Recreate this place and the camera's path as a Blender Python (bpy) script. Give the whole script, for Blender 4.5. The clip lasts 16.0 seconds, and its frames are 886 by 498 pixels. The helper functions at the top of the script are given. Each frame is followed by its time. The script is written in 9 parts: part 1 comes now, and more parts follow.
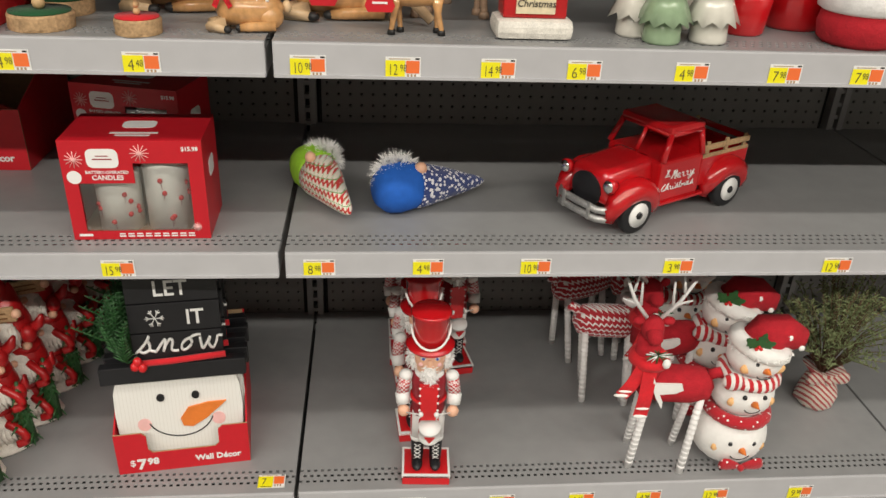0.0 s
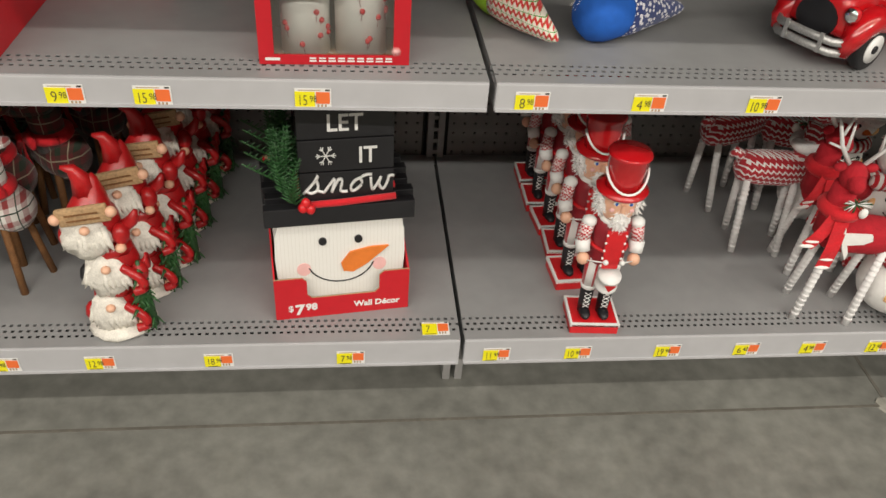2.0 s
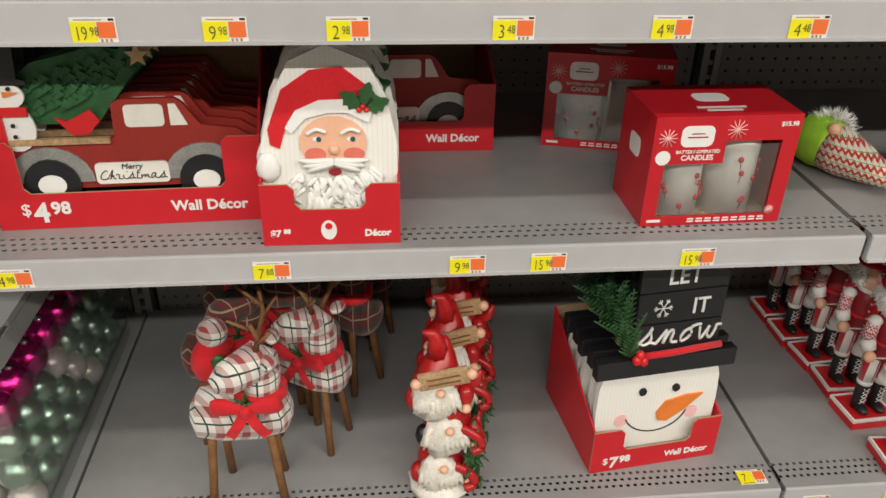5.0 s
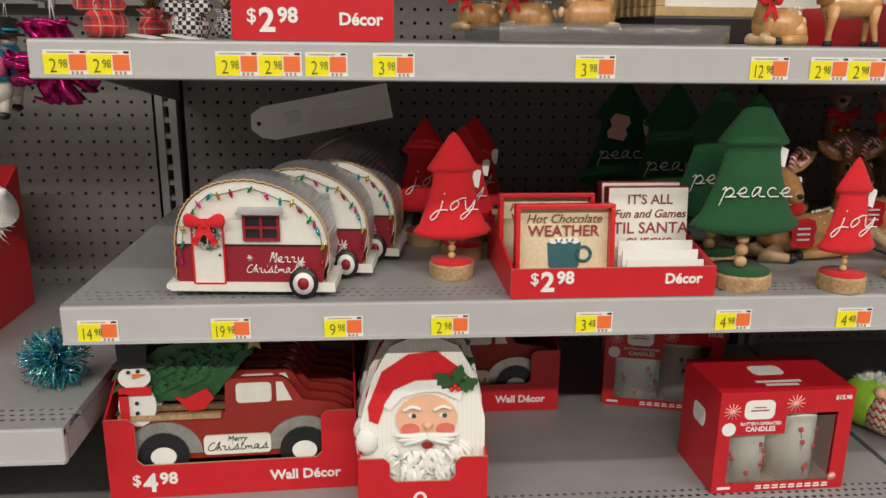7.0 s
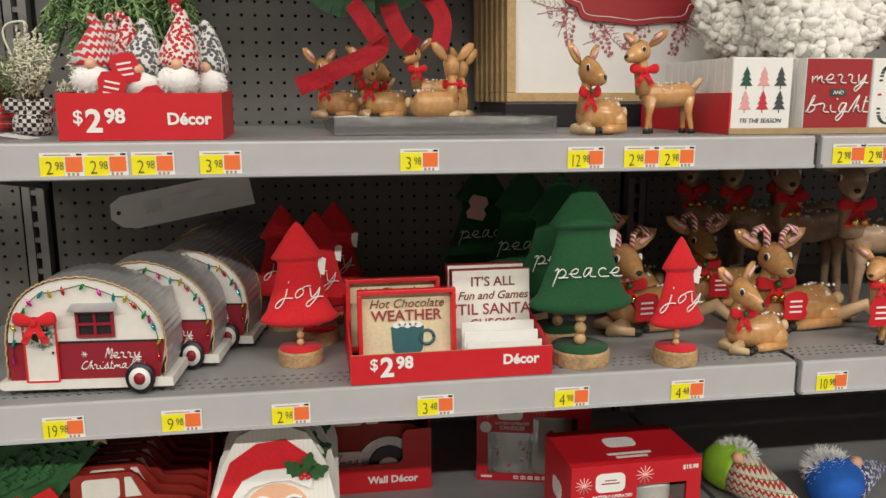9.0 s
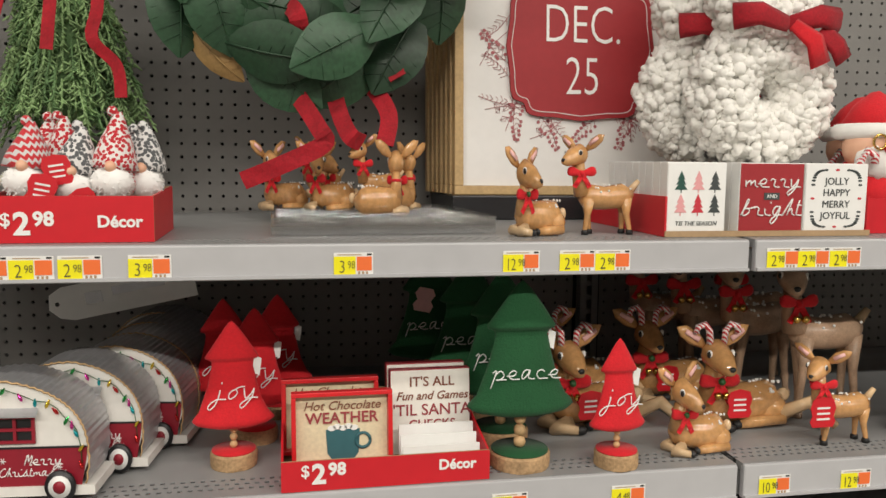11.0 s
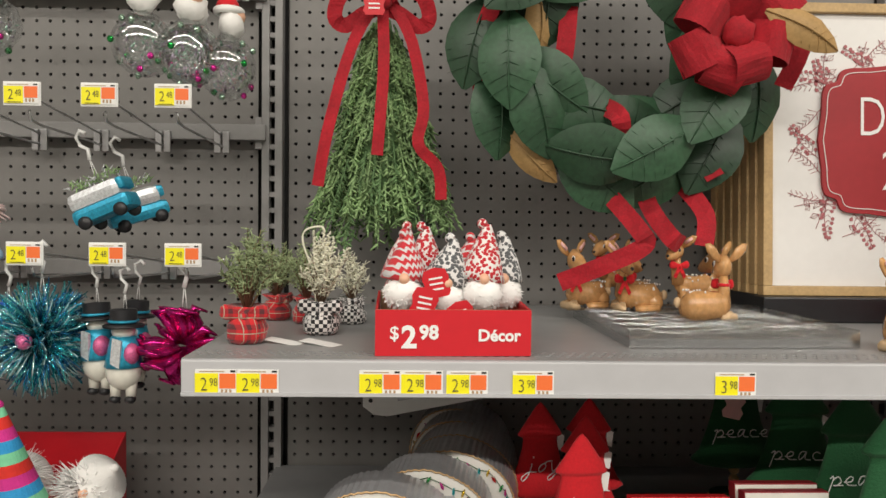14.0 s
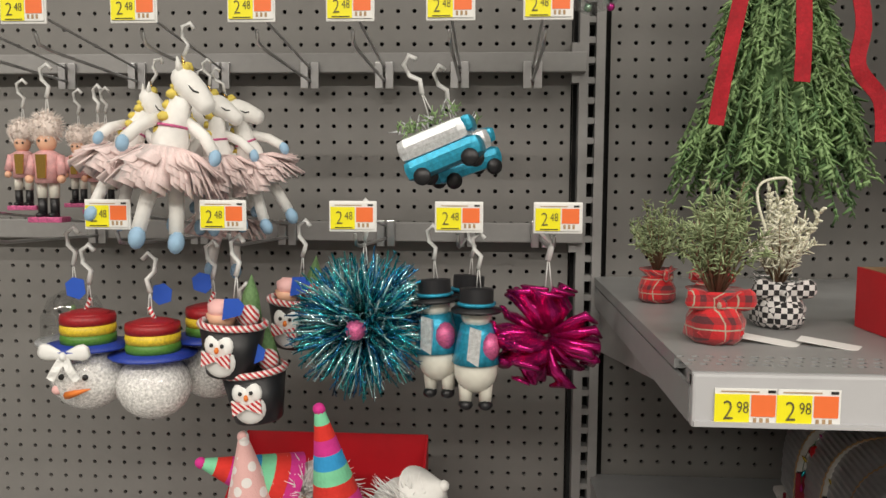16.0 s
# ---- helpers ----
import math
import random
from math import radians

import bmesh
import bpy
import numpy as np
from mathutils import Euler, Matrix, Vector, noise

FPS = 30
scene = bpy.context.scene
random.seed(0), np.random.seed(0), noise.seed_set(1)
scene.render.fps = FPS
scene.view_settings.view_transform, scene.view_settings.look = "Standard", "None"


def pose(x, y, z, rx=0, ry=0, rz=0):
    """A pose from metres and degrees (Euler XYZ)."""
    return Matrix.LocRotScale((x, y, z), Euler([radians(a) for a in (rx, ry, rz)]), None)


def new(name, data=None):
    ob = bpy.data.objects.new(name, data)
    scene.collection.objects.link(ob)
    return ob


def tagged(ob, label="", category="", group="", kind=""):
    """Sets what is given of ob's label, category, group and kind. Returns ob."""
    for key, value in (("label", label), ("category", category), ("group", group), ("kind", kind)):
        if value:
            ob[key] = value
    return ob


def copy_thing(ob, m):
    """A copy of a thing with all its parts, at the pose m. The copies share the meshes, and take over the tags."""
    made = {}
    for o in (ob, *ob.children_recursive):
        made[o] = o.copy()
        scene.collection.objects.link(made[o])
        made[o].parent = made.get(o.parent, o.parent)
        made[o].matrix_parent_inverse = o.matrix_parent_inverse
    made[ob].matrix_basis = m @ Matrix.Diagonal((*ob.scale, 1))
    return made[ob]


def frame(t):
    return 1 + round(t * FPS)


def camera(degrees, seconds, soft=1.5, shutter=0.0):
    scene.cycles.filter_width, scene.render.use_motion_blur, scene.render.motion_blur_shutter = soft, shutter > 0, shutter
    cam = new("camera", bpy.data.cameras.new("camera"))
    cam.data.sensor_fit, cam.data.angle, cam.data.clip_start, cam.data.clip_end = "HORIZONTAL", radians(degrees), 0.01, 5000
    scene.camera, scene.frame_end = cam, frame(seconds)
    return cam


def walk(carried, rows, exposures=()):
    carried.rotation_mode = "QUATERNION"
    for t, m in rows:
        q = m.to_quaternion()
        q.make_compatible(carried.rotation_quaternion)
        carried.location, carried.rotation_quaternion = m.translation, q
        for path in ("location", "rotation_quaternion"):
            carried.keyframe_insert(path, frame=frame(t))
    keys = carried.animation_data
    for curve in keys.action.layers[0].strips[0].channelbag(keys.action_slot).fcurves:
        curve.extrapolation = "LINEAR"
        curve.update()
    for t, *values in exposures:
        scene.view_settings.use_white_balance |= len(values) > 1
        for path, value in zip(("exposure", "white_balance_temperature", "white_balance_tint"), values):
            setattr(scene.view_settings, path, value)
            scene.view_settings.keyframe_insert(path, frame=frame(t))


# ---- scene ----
cam = camera(58.9, 16.0)
METRES, EYE, TILT, LEAN, TURN = 2.36, 1.257, 0.0, 0.0, -5.9
ROWS = [
    (0.0, 0.0, 0.0, 0.0, 1.22, -27.82, -2.31),
    (0.5, -0.029, 0.024, -0.0191, 2.27, -31.7, -2.1),
    (1.0, -0.0637, 0.0425, -0.032, 1.9, -35.77, -2.69),
    (1.5, -0.1096, 0.0401, -0.0358, 0.86, -37.87, -3.75),
    (2.0, -0.1438, 0.0319, -0.0372, 0.62, -38.68, -3.78),
    (2.5, -0.1748, 0.0239, -0.0328, 1.74, -37.79, -3.0),
    (3.0, -0.2004, 0.0222, -0.0326, 2.85, -36.7, -1.8),
    (5.5, -0.3863, 0.0413, -0.0115, 0.18, -26.88, -1.10),
    (6, -0.3987, 0.0308, 0.0083, 0.06, -22.44, -1.10),
    (6.5, -0.4024, 0.0189, 0.0229, 1.51, -18.16, -0.88),
    (7, -0.4025, 0.0147, 0.0313, 1.28, -15.25, -0.67),
    (7.5, -0.4003, 0.0111, 0.0368, -0.33, -13.70, -0.26),
    (8, -0.3832, 0.0069, 0.0413, -1.20, -12.42, -0.26),
    (8.5, -0.3595, 0.0042, 0.0451, -1.71, -11.53, -0.23),
    (9, -0.3433, 0.0075, 0.0478, -2.95, -10.76, 0.10),
    (9.5, -0.3220, 0.0125, 0.0531, -3.64, -10.08, 0.23),
    (12, -0.3184, 0.0083, 0.0834, -4.19, -4.08, -1.13),
    (12.5, -0.3431, 0.0020, 0.0900, -1.91, -3.51, -1.15),
    (13, -0.3882, 0.0022, 0.0921, -0.19, -2.54, -0.83),
    (13.5, -0.4250, 0.0058, 0.0964, 1.78, -1.82, -0.35),
    (14, -0.4521, 0.0223, 0.0969, 4.35, -2.05, -0.66),
    (14.5, -0.5020, 0.0707, 0.0921, 7.37, -2.19, -0.25),
    (15, -0.5479, 0.1084, 0.0942, 10.57, -3.02, 0.12),
    (15.5, -0.5988, 0.1250, 0.0903, 11.16, -4.06, -0.10),
    (16, -0.6498, 0.1282, 0.0913, 9.52, -5.07, -0.28),
]
EXPOSURES = [(0.0, -0.05), (3.0, 0.0), (5.5, -0.1), (7.5, -0.17), (9.5, -0.18), (12.0, -0.06), (14.0, 0.0), (16.0, 0.0)]
walk(cam, [(t, pose(0, 0, EYE, TILT, LEAN, TURN) @ pose(METRES * x, METRES * y, METRES * z, 90 + pitch, roll, yaw)) for t, x, y, z, yaw, pitch, roll in ROWS],
     exposures=EXPOSURES)

# ---- light ----
world = bpy.data.worlds.new("world")
scene.world = world
world.use_nodes = True
world.node_tree.nodes["Background"].inputs[0].default_value = (1, 1, 1, 1)
world.node_tree.nodes["Background"].inputs[1].default_value = 0.004
scene.view_settings.exposure = 0.0


def strip_lamp(x, y, z, lx, ly, power, kelvin=(1.0, 0.935, 0.84)):
    d = bpy.data.lights.new("ceiling_strip", "AREA")
    d.shape, d.size, d.size_y, d.energy, d.color = "RECTANGLE", lx, ly, power, kelvin
    ob = new("ceiling_strip_lamp", d)
    ob.matrix_world = pose(x, y, z)
    return ob


for lx in (-5.2, -1.7, 1.7, 5.2):
    strip_lamp(lx, -0.8, 4.36, 3.2, 0.16, 48)
    strip_lamp(lx, -3.7, 4.36, 3.2, 0.16, 195)


# ---- materials ----
def mat(name, color, rough=0.5, metal=0.0, vary=0.08, scale=8.0, bump=0.0, bump_scale=60.0, sheen=0.0, coat=0.0, trans=0.0, ior=1.45, noise_detail=4.0, rnd=0.0, spec=0.5):
    """Principled surface with two scales of tone, fine relief and uneven gloss."""
    m = bpy.data.materials.new(name)
    m.use_nodes = True
    nt = m.node_tree
    b = nt.nodes["Principled BSDF"]
    b.inputs["Roughness"].default_value = rough
    b.inputs["Metallic"].default_value = metal
    b.inputs["Specular IOR Level"].default_value = spec
    if sheen:
        b.inputs["Sheen Weight"].default_value = sheen
    if coat:
        b.inputs["Coat Weight"].default_value = coat
    if trans:
        b.inputs["Transmission Weight"].default_value = trans
        b.inputs["IOR"].default_value = ior
    co = nt.nodes.new("ShaderNodeTexCoord")
    n1 = nt.nodes.new("ShaderNodeTexNoise")
    n1.inputs["Scale"].default_value, n1.inputs["Detail"].default_value = scale, noise_detail
    n2 = nt.nodes.new("ShaderNodeTexNoise")
    n2.inputs["Scale"].default_value, n2.inputs["Detail"].default_value = scale * 9, 3
    nt.links.new(co.outputs["Object"], n1.inputs["Vector"])
    nt.links.new(co.outputs["Object"], n2.inputs["Vector"])
    add = nt.nodes.new("ShaderNodeMath")
    add.operation = "ADD"
    nt.links.new(n1.outputs["Fac"], add.inputs[0])
    nt.links.new(n2.outputs["Fac"], add.inputs[1])
    mr = nt.nodes.new("ShaderNodeMapRange")
    mr.inputs["From Min"].default_value, mr.inputs["From Max"].default_value = 0.7, 1.3
    mr.inputs["To Min"].default_value, mr.inputs["To Max"].default_value = 1 - vary, 1 + vary
    nt.links.new(add.outputs[0], mr.inputs["Value"])
    mul = nt.nodes.new("ShaderNodeVectorMath")
    mul.operation = "SCALE"
    mul.inputs[0].default_value = color[:3]
    nt.links.new(mr.outputs["Result"], mul.inputs["Scale"])
    out = mul.outputs["Vector"]
    if rnd:
        oi = nt.nodes.new("ShaderNodeObjectInfo")
        mr2 = nt.nodes.new("ShaderNodeMapRange")
        mr2.inputs["To Min"].default_value, mr2.inputs["To Max"].default_value = 1 - rnd, 1 + rnd
        nt.links.new(oi.outputs["Random"], mr2.inputs["Value"])
        mul2 = nt.nodes.new("ShaderNodeVectorMath")
        mul2.operation = "SCALE"
        nt.links.new(out, mul2.inputs[0])
        nt.links.new(mr2.outputs["Result"], mul2.inputs["Scale"])
        out = mul2.outputs["Vector"]
    nt.links.new(out, b.inputs["Base Color"])
    if bump:
        n3 = nt.nodes.new("ShaderNodeTexNoise")
        n3.inputs["Scale"].default_value, n3.inputs["Detail"].default_value = bump_scale, 5
        nt.links.new(co.outputs["Object"], n3.inputs["Vector"])
        bp = nt.nodes.new("ShaderNodeBump")
        bp.inputs["Strength"].default_value, bp.inputs["Distance"].default_value = bump, 0.004
        nt.links.new(n3.outputs["Fac"], bp.inputs["Height"])
        nt.links.new(bp.outputs["Normal"], b.inputs["Normal"])
    return m


def patterned(name, ca, cb, kind="stripe", scale=60.0, axis="X", rough=0.8, duty=0.5, bump=0.3, cc=None):
    """Woven or printed cloth: stripes, checks, plaid, dots or zigzag knit."""
    m = bpy.data.materials.new(name)
    m.use_nodes = True
    nt = m.node_tree
    N, L = nt.nodes, nt.links
    b = N["Principled BSDF"]
    b.inputs["Roughness"].default_value = rough
    b.inputs["Sheen Weight"].default_value = 0.25
    co = N.new("ShaderNodeTexCoord")
    sp = N.new("ShaderNodeSeparateXYZ")
    L.new(co.outputs["Object"], sp.inputs[0])

    def op(kind_, a, b_=None):
        n = N.new("ShaderNodeMath")
        n.operation = kind_
        for i, v in enumerate((a, b_)):
            if v is None:
                continue
            if isinstance(v, (int, float)):
                n.inputs[i].default_value = v
            else:
                L.new(v, n.inputs[i])
        return n.outputs[0]

    def band(o, sc, du):
        return op("LESS_THAN", op("FRACT", op("ADD", op("MULTIPLY", o, sc), 100.0)), du)

    x, y, z = sp.outputs
    pick = {"X": x, "Y": y, "Z": z}
    if kind == "stripe":
        f = band(pick[axis], scale, duty)
    elif kind == "diag":
        f = band(op("ADD", op("ADD", x, z), op("MULTIPLY", y, 0.5)), scale, duty)
    elif kind == "check":
        s = op("ADD", op("ADD", band(x, scale, 0.5), band(z, scale, 0.5)), band(y, scale, 0.5))
        f = op("MODULO", s, 2.0)
    elif kind == "plaid":
        s = op("ADD", op("MULTIPLY", band(op("ADD", x, y), scale, 0.32), 0.5), op("MULTIPLY", band(z, scale, 0.32), 0.5))
        f = s
    elif kind == "dots":
        v = N.new("ShaderNodeTexVoronoi")
        v.inputs["Scale"].default_value = scale
        L.new(co.outputs["Object"], v.inputs["Vector"])
        f = op("LESS_THAN", v.outputs["Distance"], duty)
    else:
        zig = op("PINGPONG", op("MULTIPLY", op("ADD", x, y), scale), 0.5)
        f = band(op("ADD", z, op("MULTIPLY", zig, 1.0 / scale)), scale * 0.9, duty)
    mx = N.new("ShaderNodeMix")
    mx.data_type = "RGBA"
    L.new(f, mx.inputs["Factor"])
    mx.inputs[6].default_value, mx.inputs[7].default_value = (*ca, 1), (*cb, 1)
    out = mx.outputs[2]
    if cc:
        thin = band(op("ADD", op("ADD", x, y), 0.3 / scale), scale, 0.07)
        thin2 = band(op("ADD", z, 0.3 / scale), scale, 0.07)
        mx2 = N.new("ShaderNodeMix")
        mx2.data_type = "RGBA"
        L.new(op("MAXIMUM", thin, thin2), mx2.inputs["Factor"])
        L.new(out, mx2.inputs[6])
        mx2.inputs[7].default_value = (*cc, 1)
        out = mx2.outputs[2]
    L.new(out, b.inputs["Base Color"])
    nz = N.new("ShaderNodeTexNoise")
    nz.inputs["Scale"].default_value = 400
    L.new(co.outputs["Object"], nz.inputs["Vector"])
    bp = N.new("ShaderNodeBump")
    bp.inputs["Strength"].default_value, bp.inputs["Distance"].default_value = bump, 0.002
    L.new(nz.outputs["Fac"], bp.inputs["Height"])
    L.new(bp.outputs["Normal"], b.inputs["Normal"])
    return m


def clear_film(name, gloss, share=0.15):
    """Thin clear sheet: lets light through and glints at its surface."""
    m = bpy.data.materials.new(name)
    m.use_nodes = True
    nt = m.node_tree
    nt.nodes.remove(nt.nodes["Principled BSDF"])
    a, g, mx = nt.nodes.new("ShaderNodeBsdfTransparent"), nt.nodes.new("ShaderNodeBsdfGlossy"), nt.nodes.new("ShaderNodeMixShader")
    a.inputs["Color"].default_value = (0.94, 0.95, 0.95, 1)
    g.inputs["Roughness"].default_value = gloss
    mx.inputs[0].default_value = share
    nt.links.new(a.outputs[0], mx.inputs[1])
    nt.links.new(g.outputs[0], mx.inputs[2])
    nt.links.new(mx.outputs[0], nt.nodes["Material Output"].inputs["Surface"])
    return m


M_SHELF = mat("shelf_grey_paint", (0.285, 0.288, 0.29), 0.38, vary=0.06, scale=3.0, bump=0.03, bump_scale=300)
M_LIP = mat("shelf_lip_grey_paint", (0.46, 0.46, 0.475), 0.35, vary=0.05, scale=3.0, bump=0.02, bump_scale=300)
M_PEG = mat("pegboard_grey_paint", (0.2, 0.193, 0.183), 0.55, vary=0.06, scale=2.5, bump=0.05, bump_scale=200)
# near-black for added plates that stand in for shade behind holes and slots
M_HOLESHADE = mat("hole_shade", (0.02, 0.02, 0.02), 0.9)
M_UPRIGHT = mat("upright_grey_paint", (0.27, 0.265, 0.26), 0.5, vary=0.06)
M_STEEL = mat("zinc_wire", (0.62, 0.62, 0.63), 0.28, metal=1.0, vary=0.05)
M_CONC = mat("polished_concrete", (0.19, 0.19, 0.17), 0.36, vary=0.27, scale=3.0, bump=0.12, bump_scale=90, noise_detail=9)
M_JOINT = mat("joint_filler", (0.13, 0.12, 0.1), 0.8, vary=0.2)
M_JOINT_PALE = mat("joint_filler_pale", (0.3, 0.29, 0.25), 0.8, vary=0.2)
M_WALL = mat("store_wall_grey_paint", (0.2, 0.19, 0.18), 0.8, vary=0.04)
M_CARD = mat("red_printed_card", (0.58, 0.012, 0.022), 0.42, vary=0.05, scale=5)
M_CARD_IN = mat("brown_corrugated_card", (0.4, 0.27, 0.15), 0.85, vary=0.1, scale=20)
M_WHITE = mat("white_print", (0.82, 0.82, 0.8), 0.5, vary=0.03)
M_TAGW = mat("tag_white_paper", (0.78, 0.78, 0.76), 0.45, vary=0.03)
M_TAGY = mat("tag_yellow_print", (0.86, 0.78, 0.01), 0.45, vary=0.03)
M_TAGO = mat("tag_orange_print", (0.85, 0.17, 0.04), 0.45, vary=0.03)
M_INK = mat("black_ink", (0.015, 0.015, 0.015), 0.5)
M_RED = mat("red_paint", (0.62, 0.015, 0.02), 0.35, vary=0.08)
M_REDGLOSS = mat("red_enamel", (0.5, 0.008, 0.012), 0.17, vary=0.06, coat=0.6)
M_DKRED = mat("deep_red_paint", (0.28, 0.012, 0.022), 0.45, vary=0.08)
M_CREAM = mat("cream_paint", (0.8, 0.78, 0.72), 0.5, vary=0.06)
M_BLACK = mat("black_paint", (0.012, 0.012, 0.014), 0.4, vary=0.2)
M_CHROME = mat("chrome", (0.8, 0.8, 0.8), 0.15, metal=1.0)
M_WOOD = mat("pale_wood", (0.55, 0.36, 0.18), 0.6, vary=0.2, scale=30, bump=0.1)
M_BARK = mat("rough_bark_wood", (0.42, 0.27, 0.14), 0.85, vary=0.35, scale=25, bump=0.5)
M_SKIN = mat("painted_skin_tone", (0.78, 0.45, 0.3), 0.45, vary=0.05)
M_GREEN = mat("pine_green", (0.03, 0.13, 0.035), 0.7, vary=0.3, scale=30)


# ---- building helpers ----
def bend(pts, k=5):
    """Points of a smooth curve through pts."""
    pts, out = [Vector(p) for p in pts], []
    for i in range(len(pts) - 1):
        a, b, c, d = pts[max(i - 1, 0)], pts[i], pts[i + 1], pts[min(i + 2, len(pts) - 1)]
        for j in range(k):
            u = j / k
            out.append(0.5 * (2 * b + (c - a) * u + (2 * a - 5 * b + 4 * c - d) * u * u + (3 * b - a - 3 * c + d) * u ** 3))
    return out + [pts[-1]]


class Mesh:
    """Collects shaped pieces with their materials into one mesh."""

    def __init__(self):
        self.v, self.f, self.mi, self.sm, self.mats = [], [], [], [], []

    def slot(self, m):
        if m not in self.mats:
            self.mats.append(m)
        return self.mats.index(m)

    def add(self, verts, faces, m, smooth=False, at=None):
        o, s = len(self.v), self.slot(m)
        if at is not None:
            verts = [at @ Vector(v) for v in verts]
        self.v += [tuple(v) for v in verts]
        for f in faces:
            self.f.append(tuple(o + i for i in f))
            self.mi.append(s)
            self.sm.append(smooth)
        return self

    def box(self, c, s, m, at=None, bev=0.0):
        x, y, z = (a / 2 for a in s)
        if bev <= 0:
            vs = [(c[0] + i * x, c[1] + j * y, c[2] + k * z) for i in (-1, 1) for j in (-1, 1) for k in (-1, 1)]
            fs = [(0, 1, 3, 2), (4, 6, 7, 5), (0, 4, 5, 1), (2, 3, 7, 6), (0, 2, 6, 4), (1, 5, 7, 3)]
            return self.add(vs, fs, m, False, at)
        b = bmesh.new()
        bmesh.ops.create_cube(b, size=1, matrix=Matrix.Translation(c) @ Matrix.Diagonal((*s, 1)))
        bmesh.ops.bevel(b, geom=b.edges[:], offset=min(bev, min(s) * 0.45), segments=2, affect="EDGES", profile=0.6)
        return self.bm(b, m, False, at)

    def bm(self, b, m, smooth=False, at=None):
        b.verts.index_update()
        self.add([v.co.copy() for v in b.verts], [[v.index for v in f.verts] for f in b.faces], m, smooth, at)
        b.free()
        return self

    def lathe(self, prof, m, at=None, n=20, smooth=True, wob=0.0):
        """Turned form about z from (radius, height) pairs."""
        vs, fs = [], []
        for i, (r, z) in enumerate(prof):
            for k in range(n):
                a = 2 * math.pi * k / n
                rr = max(r, 1e-5) * (1 + wob * noise.noise((math.cos(a) * 2, math.sin(a) * 2, z * 40 + i)))
                vs.append((rr * math.cos(a), rr * math.sin(a), z))
        for i in range(len(prof) - 1):
            for k in range(n):
                fs.append((i * n + k, i * n + (k + 1) % n, (i + 1) * n + (k + 1) % n, (i + 1) * n + k))
        fs.append(tuple(reversed(range(n))))
        fs.append(tuple(range((len(prof) - 1) * n, len(prof) * n)))
        return self.add(vs, fs, m, smooth, at)

    def ball(self, c, r, m, n=14, rough=0.0, seed=0, at=None):
        """Ellipsoid, optionally lumpy."""
        r = (r, r, r) if isinstance(r, (int, float)) else r
        rings = max(6, n * 2 // 3)
        vs, fs = [(c[0], c[1], c[2] - r[2])], []
        for i in range(1, rings):
            p = -math.pi / 2 + math.pi * i / rings
            for k in range(n):
                a = 2 * math.pi * k / n
                d = Vector((math.cos(p) * math.cos(a), math.cos(p) * math.sin(a), math.sin(p)))
                w = 1 + (rough * noise.noise(d * 3 + Vector((seed * 7.1, 0, 0))) if rough else 0)
                vs.append((c[0] + d.x * r[0] * w, c[1] + d.y * r[1] * w, c[2] + d.z * r[2] * w))
        vs.append((c[0], c[1], c[2] + r[2]))
        for k in range(n):
            fs.append((0, 1 + (k + 1) % n, 1 + k))
            fs.append((len(vs) - 1, len(vs) - 1 - n + k, len(vs) - 1 - n + (k + 1) % n))
        for i in range(rings - 2):
            for k in range(n):
                a, b_ = 1 + i * n + k, 1 + i * n + (k + 1) % n
                fs.append((a, b_, b_ + n, a + n))
        return self.add(vs, fs, m, True, at)

    def tube(self, pts, r, m, n=7, at=None, flat=1.0, up=None):
        """Round or flattened bar along a line; r may be a list."""
        pts = [Vector(p) for p in pts]
        rs = r if isinstance(r, (list, tuple)) else [r] * len(pts)
        vs, fs = [], []
        ref = Vector(up) if up else Vector((0.31, 0.17, 0.93))
        for i, p in enumerate(pts):
            d = (pts[min(i + 1, len(pts) - 1)] - pts[max(i - 1, 0)]).normalized()
            u = d.cross(ref)
            u = u.normalized() if u.length > 1e-4 else Vector((1, 0, 0))
            w = d.cross(u).normalized()
            for k in range(n):
                a = 2 * math.pi * k / n
                vs.append(p + u * (rs[i] * math.cos(a)) + w * (rs[i] * flat * math.sin(a)))
        for i in range(len(pts) - 1):
            for k in range(n):
                fs.append((i * n + k, (i + 1) * n + k, (i + 1) * n + (k + 1) % n, i * n + (k + 1) % n))
        fs.append(tuple(range(n)))
        fs.append(tuple(reversed(range((len(pts) - 1) * n, len(pts) * n))))
        return self.add(vs, fs, m, True, at)

    def slab(self, outline, t, m, at=None, side=None, smooth=False):
        """Flat shape in the x-z plane, front at y=0, thickness t towards +y."""
        n = len(outline)
        vs = [(x, 0, z) for x, z in outline] + [(x, t, z) for x, z in outline]
        self.add(vs, [tuple(range(n))], m, smooth, at)
        fs = [tuple(reversed(range(n, 2 * n)))]
        fs += [(i, i + n, (i + 1) % n + n, (i + 1) % n) for i in range(n)]
        return self.add(vs, fs, side or m, smooth, at)

    def ribbon(self, pts, w, m, at=None, flat=0.0, up=(0, 1, 0), n=0):
        """Flat band of half-width w that bends smoothly through the points, with a notched end."""
        ps = bend(pts)
        vs, fs = [], []
        for i, p in enumerate(ps):
            d = (ps[min(i + 1, len(ps) - 1)] - ps[max(i - 1, 0)]).normalized()
            u = d.cross(Vector(up))
            u = u.normalized() if u.length > 1e-3 else Vector((1, 0, 0))
            v = d.cross(u).normalized() * 0.0007
            crimp = v * 2.2 * math.sin(i * 1.3)
            for k, o in enumerate((u * w + v, crimp + v, -u * w + v, -u * w - v, crimp - v, u * w - v)):
                vs.append(p + o)
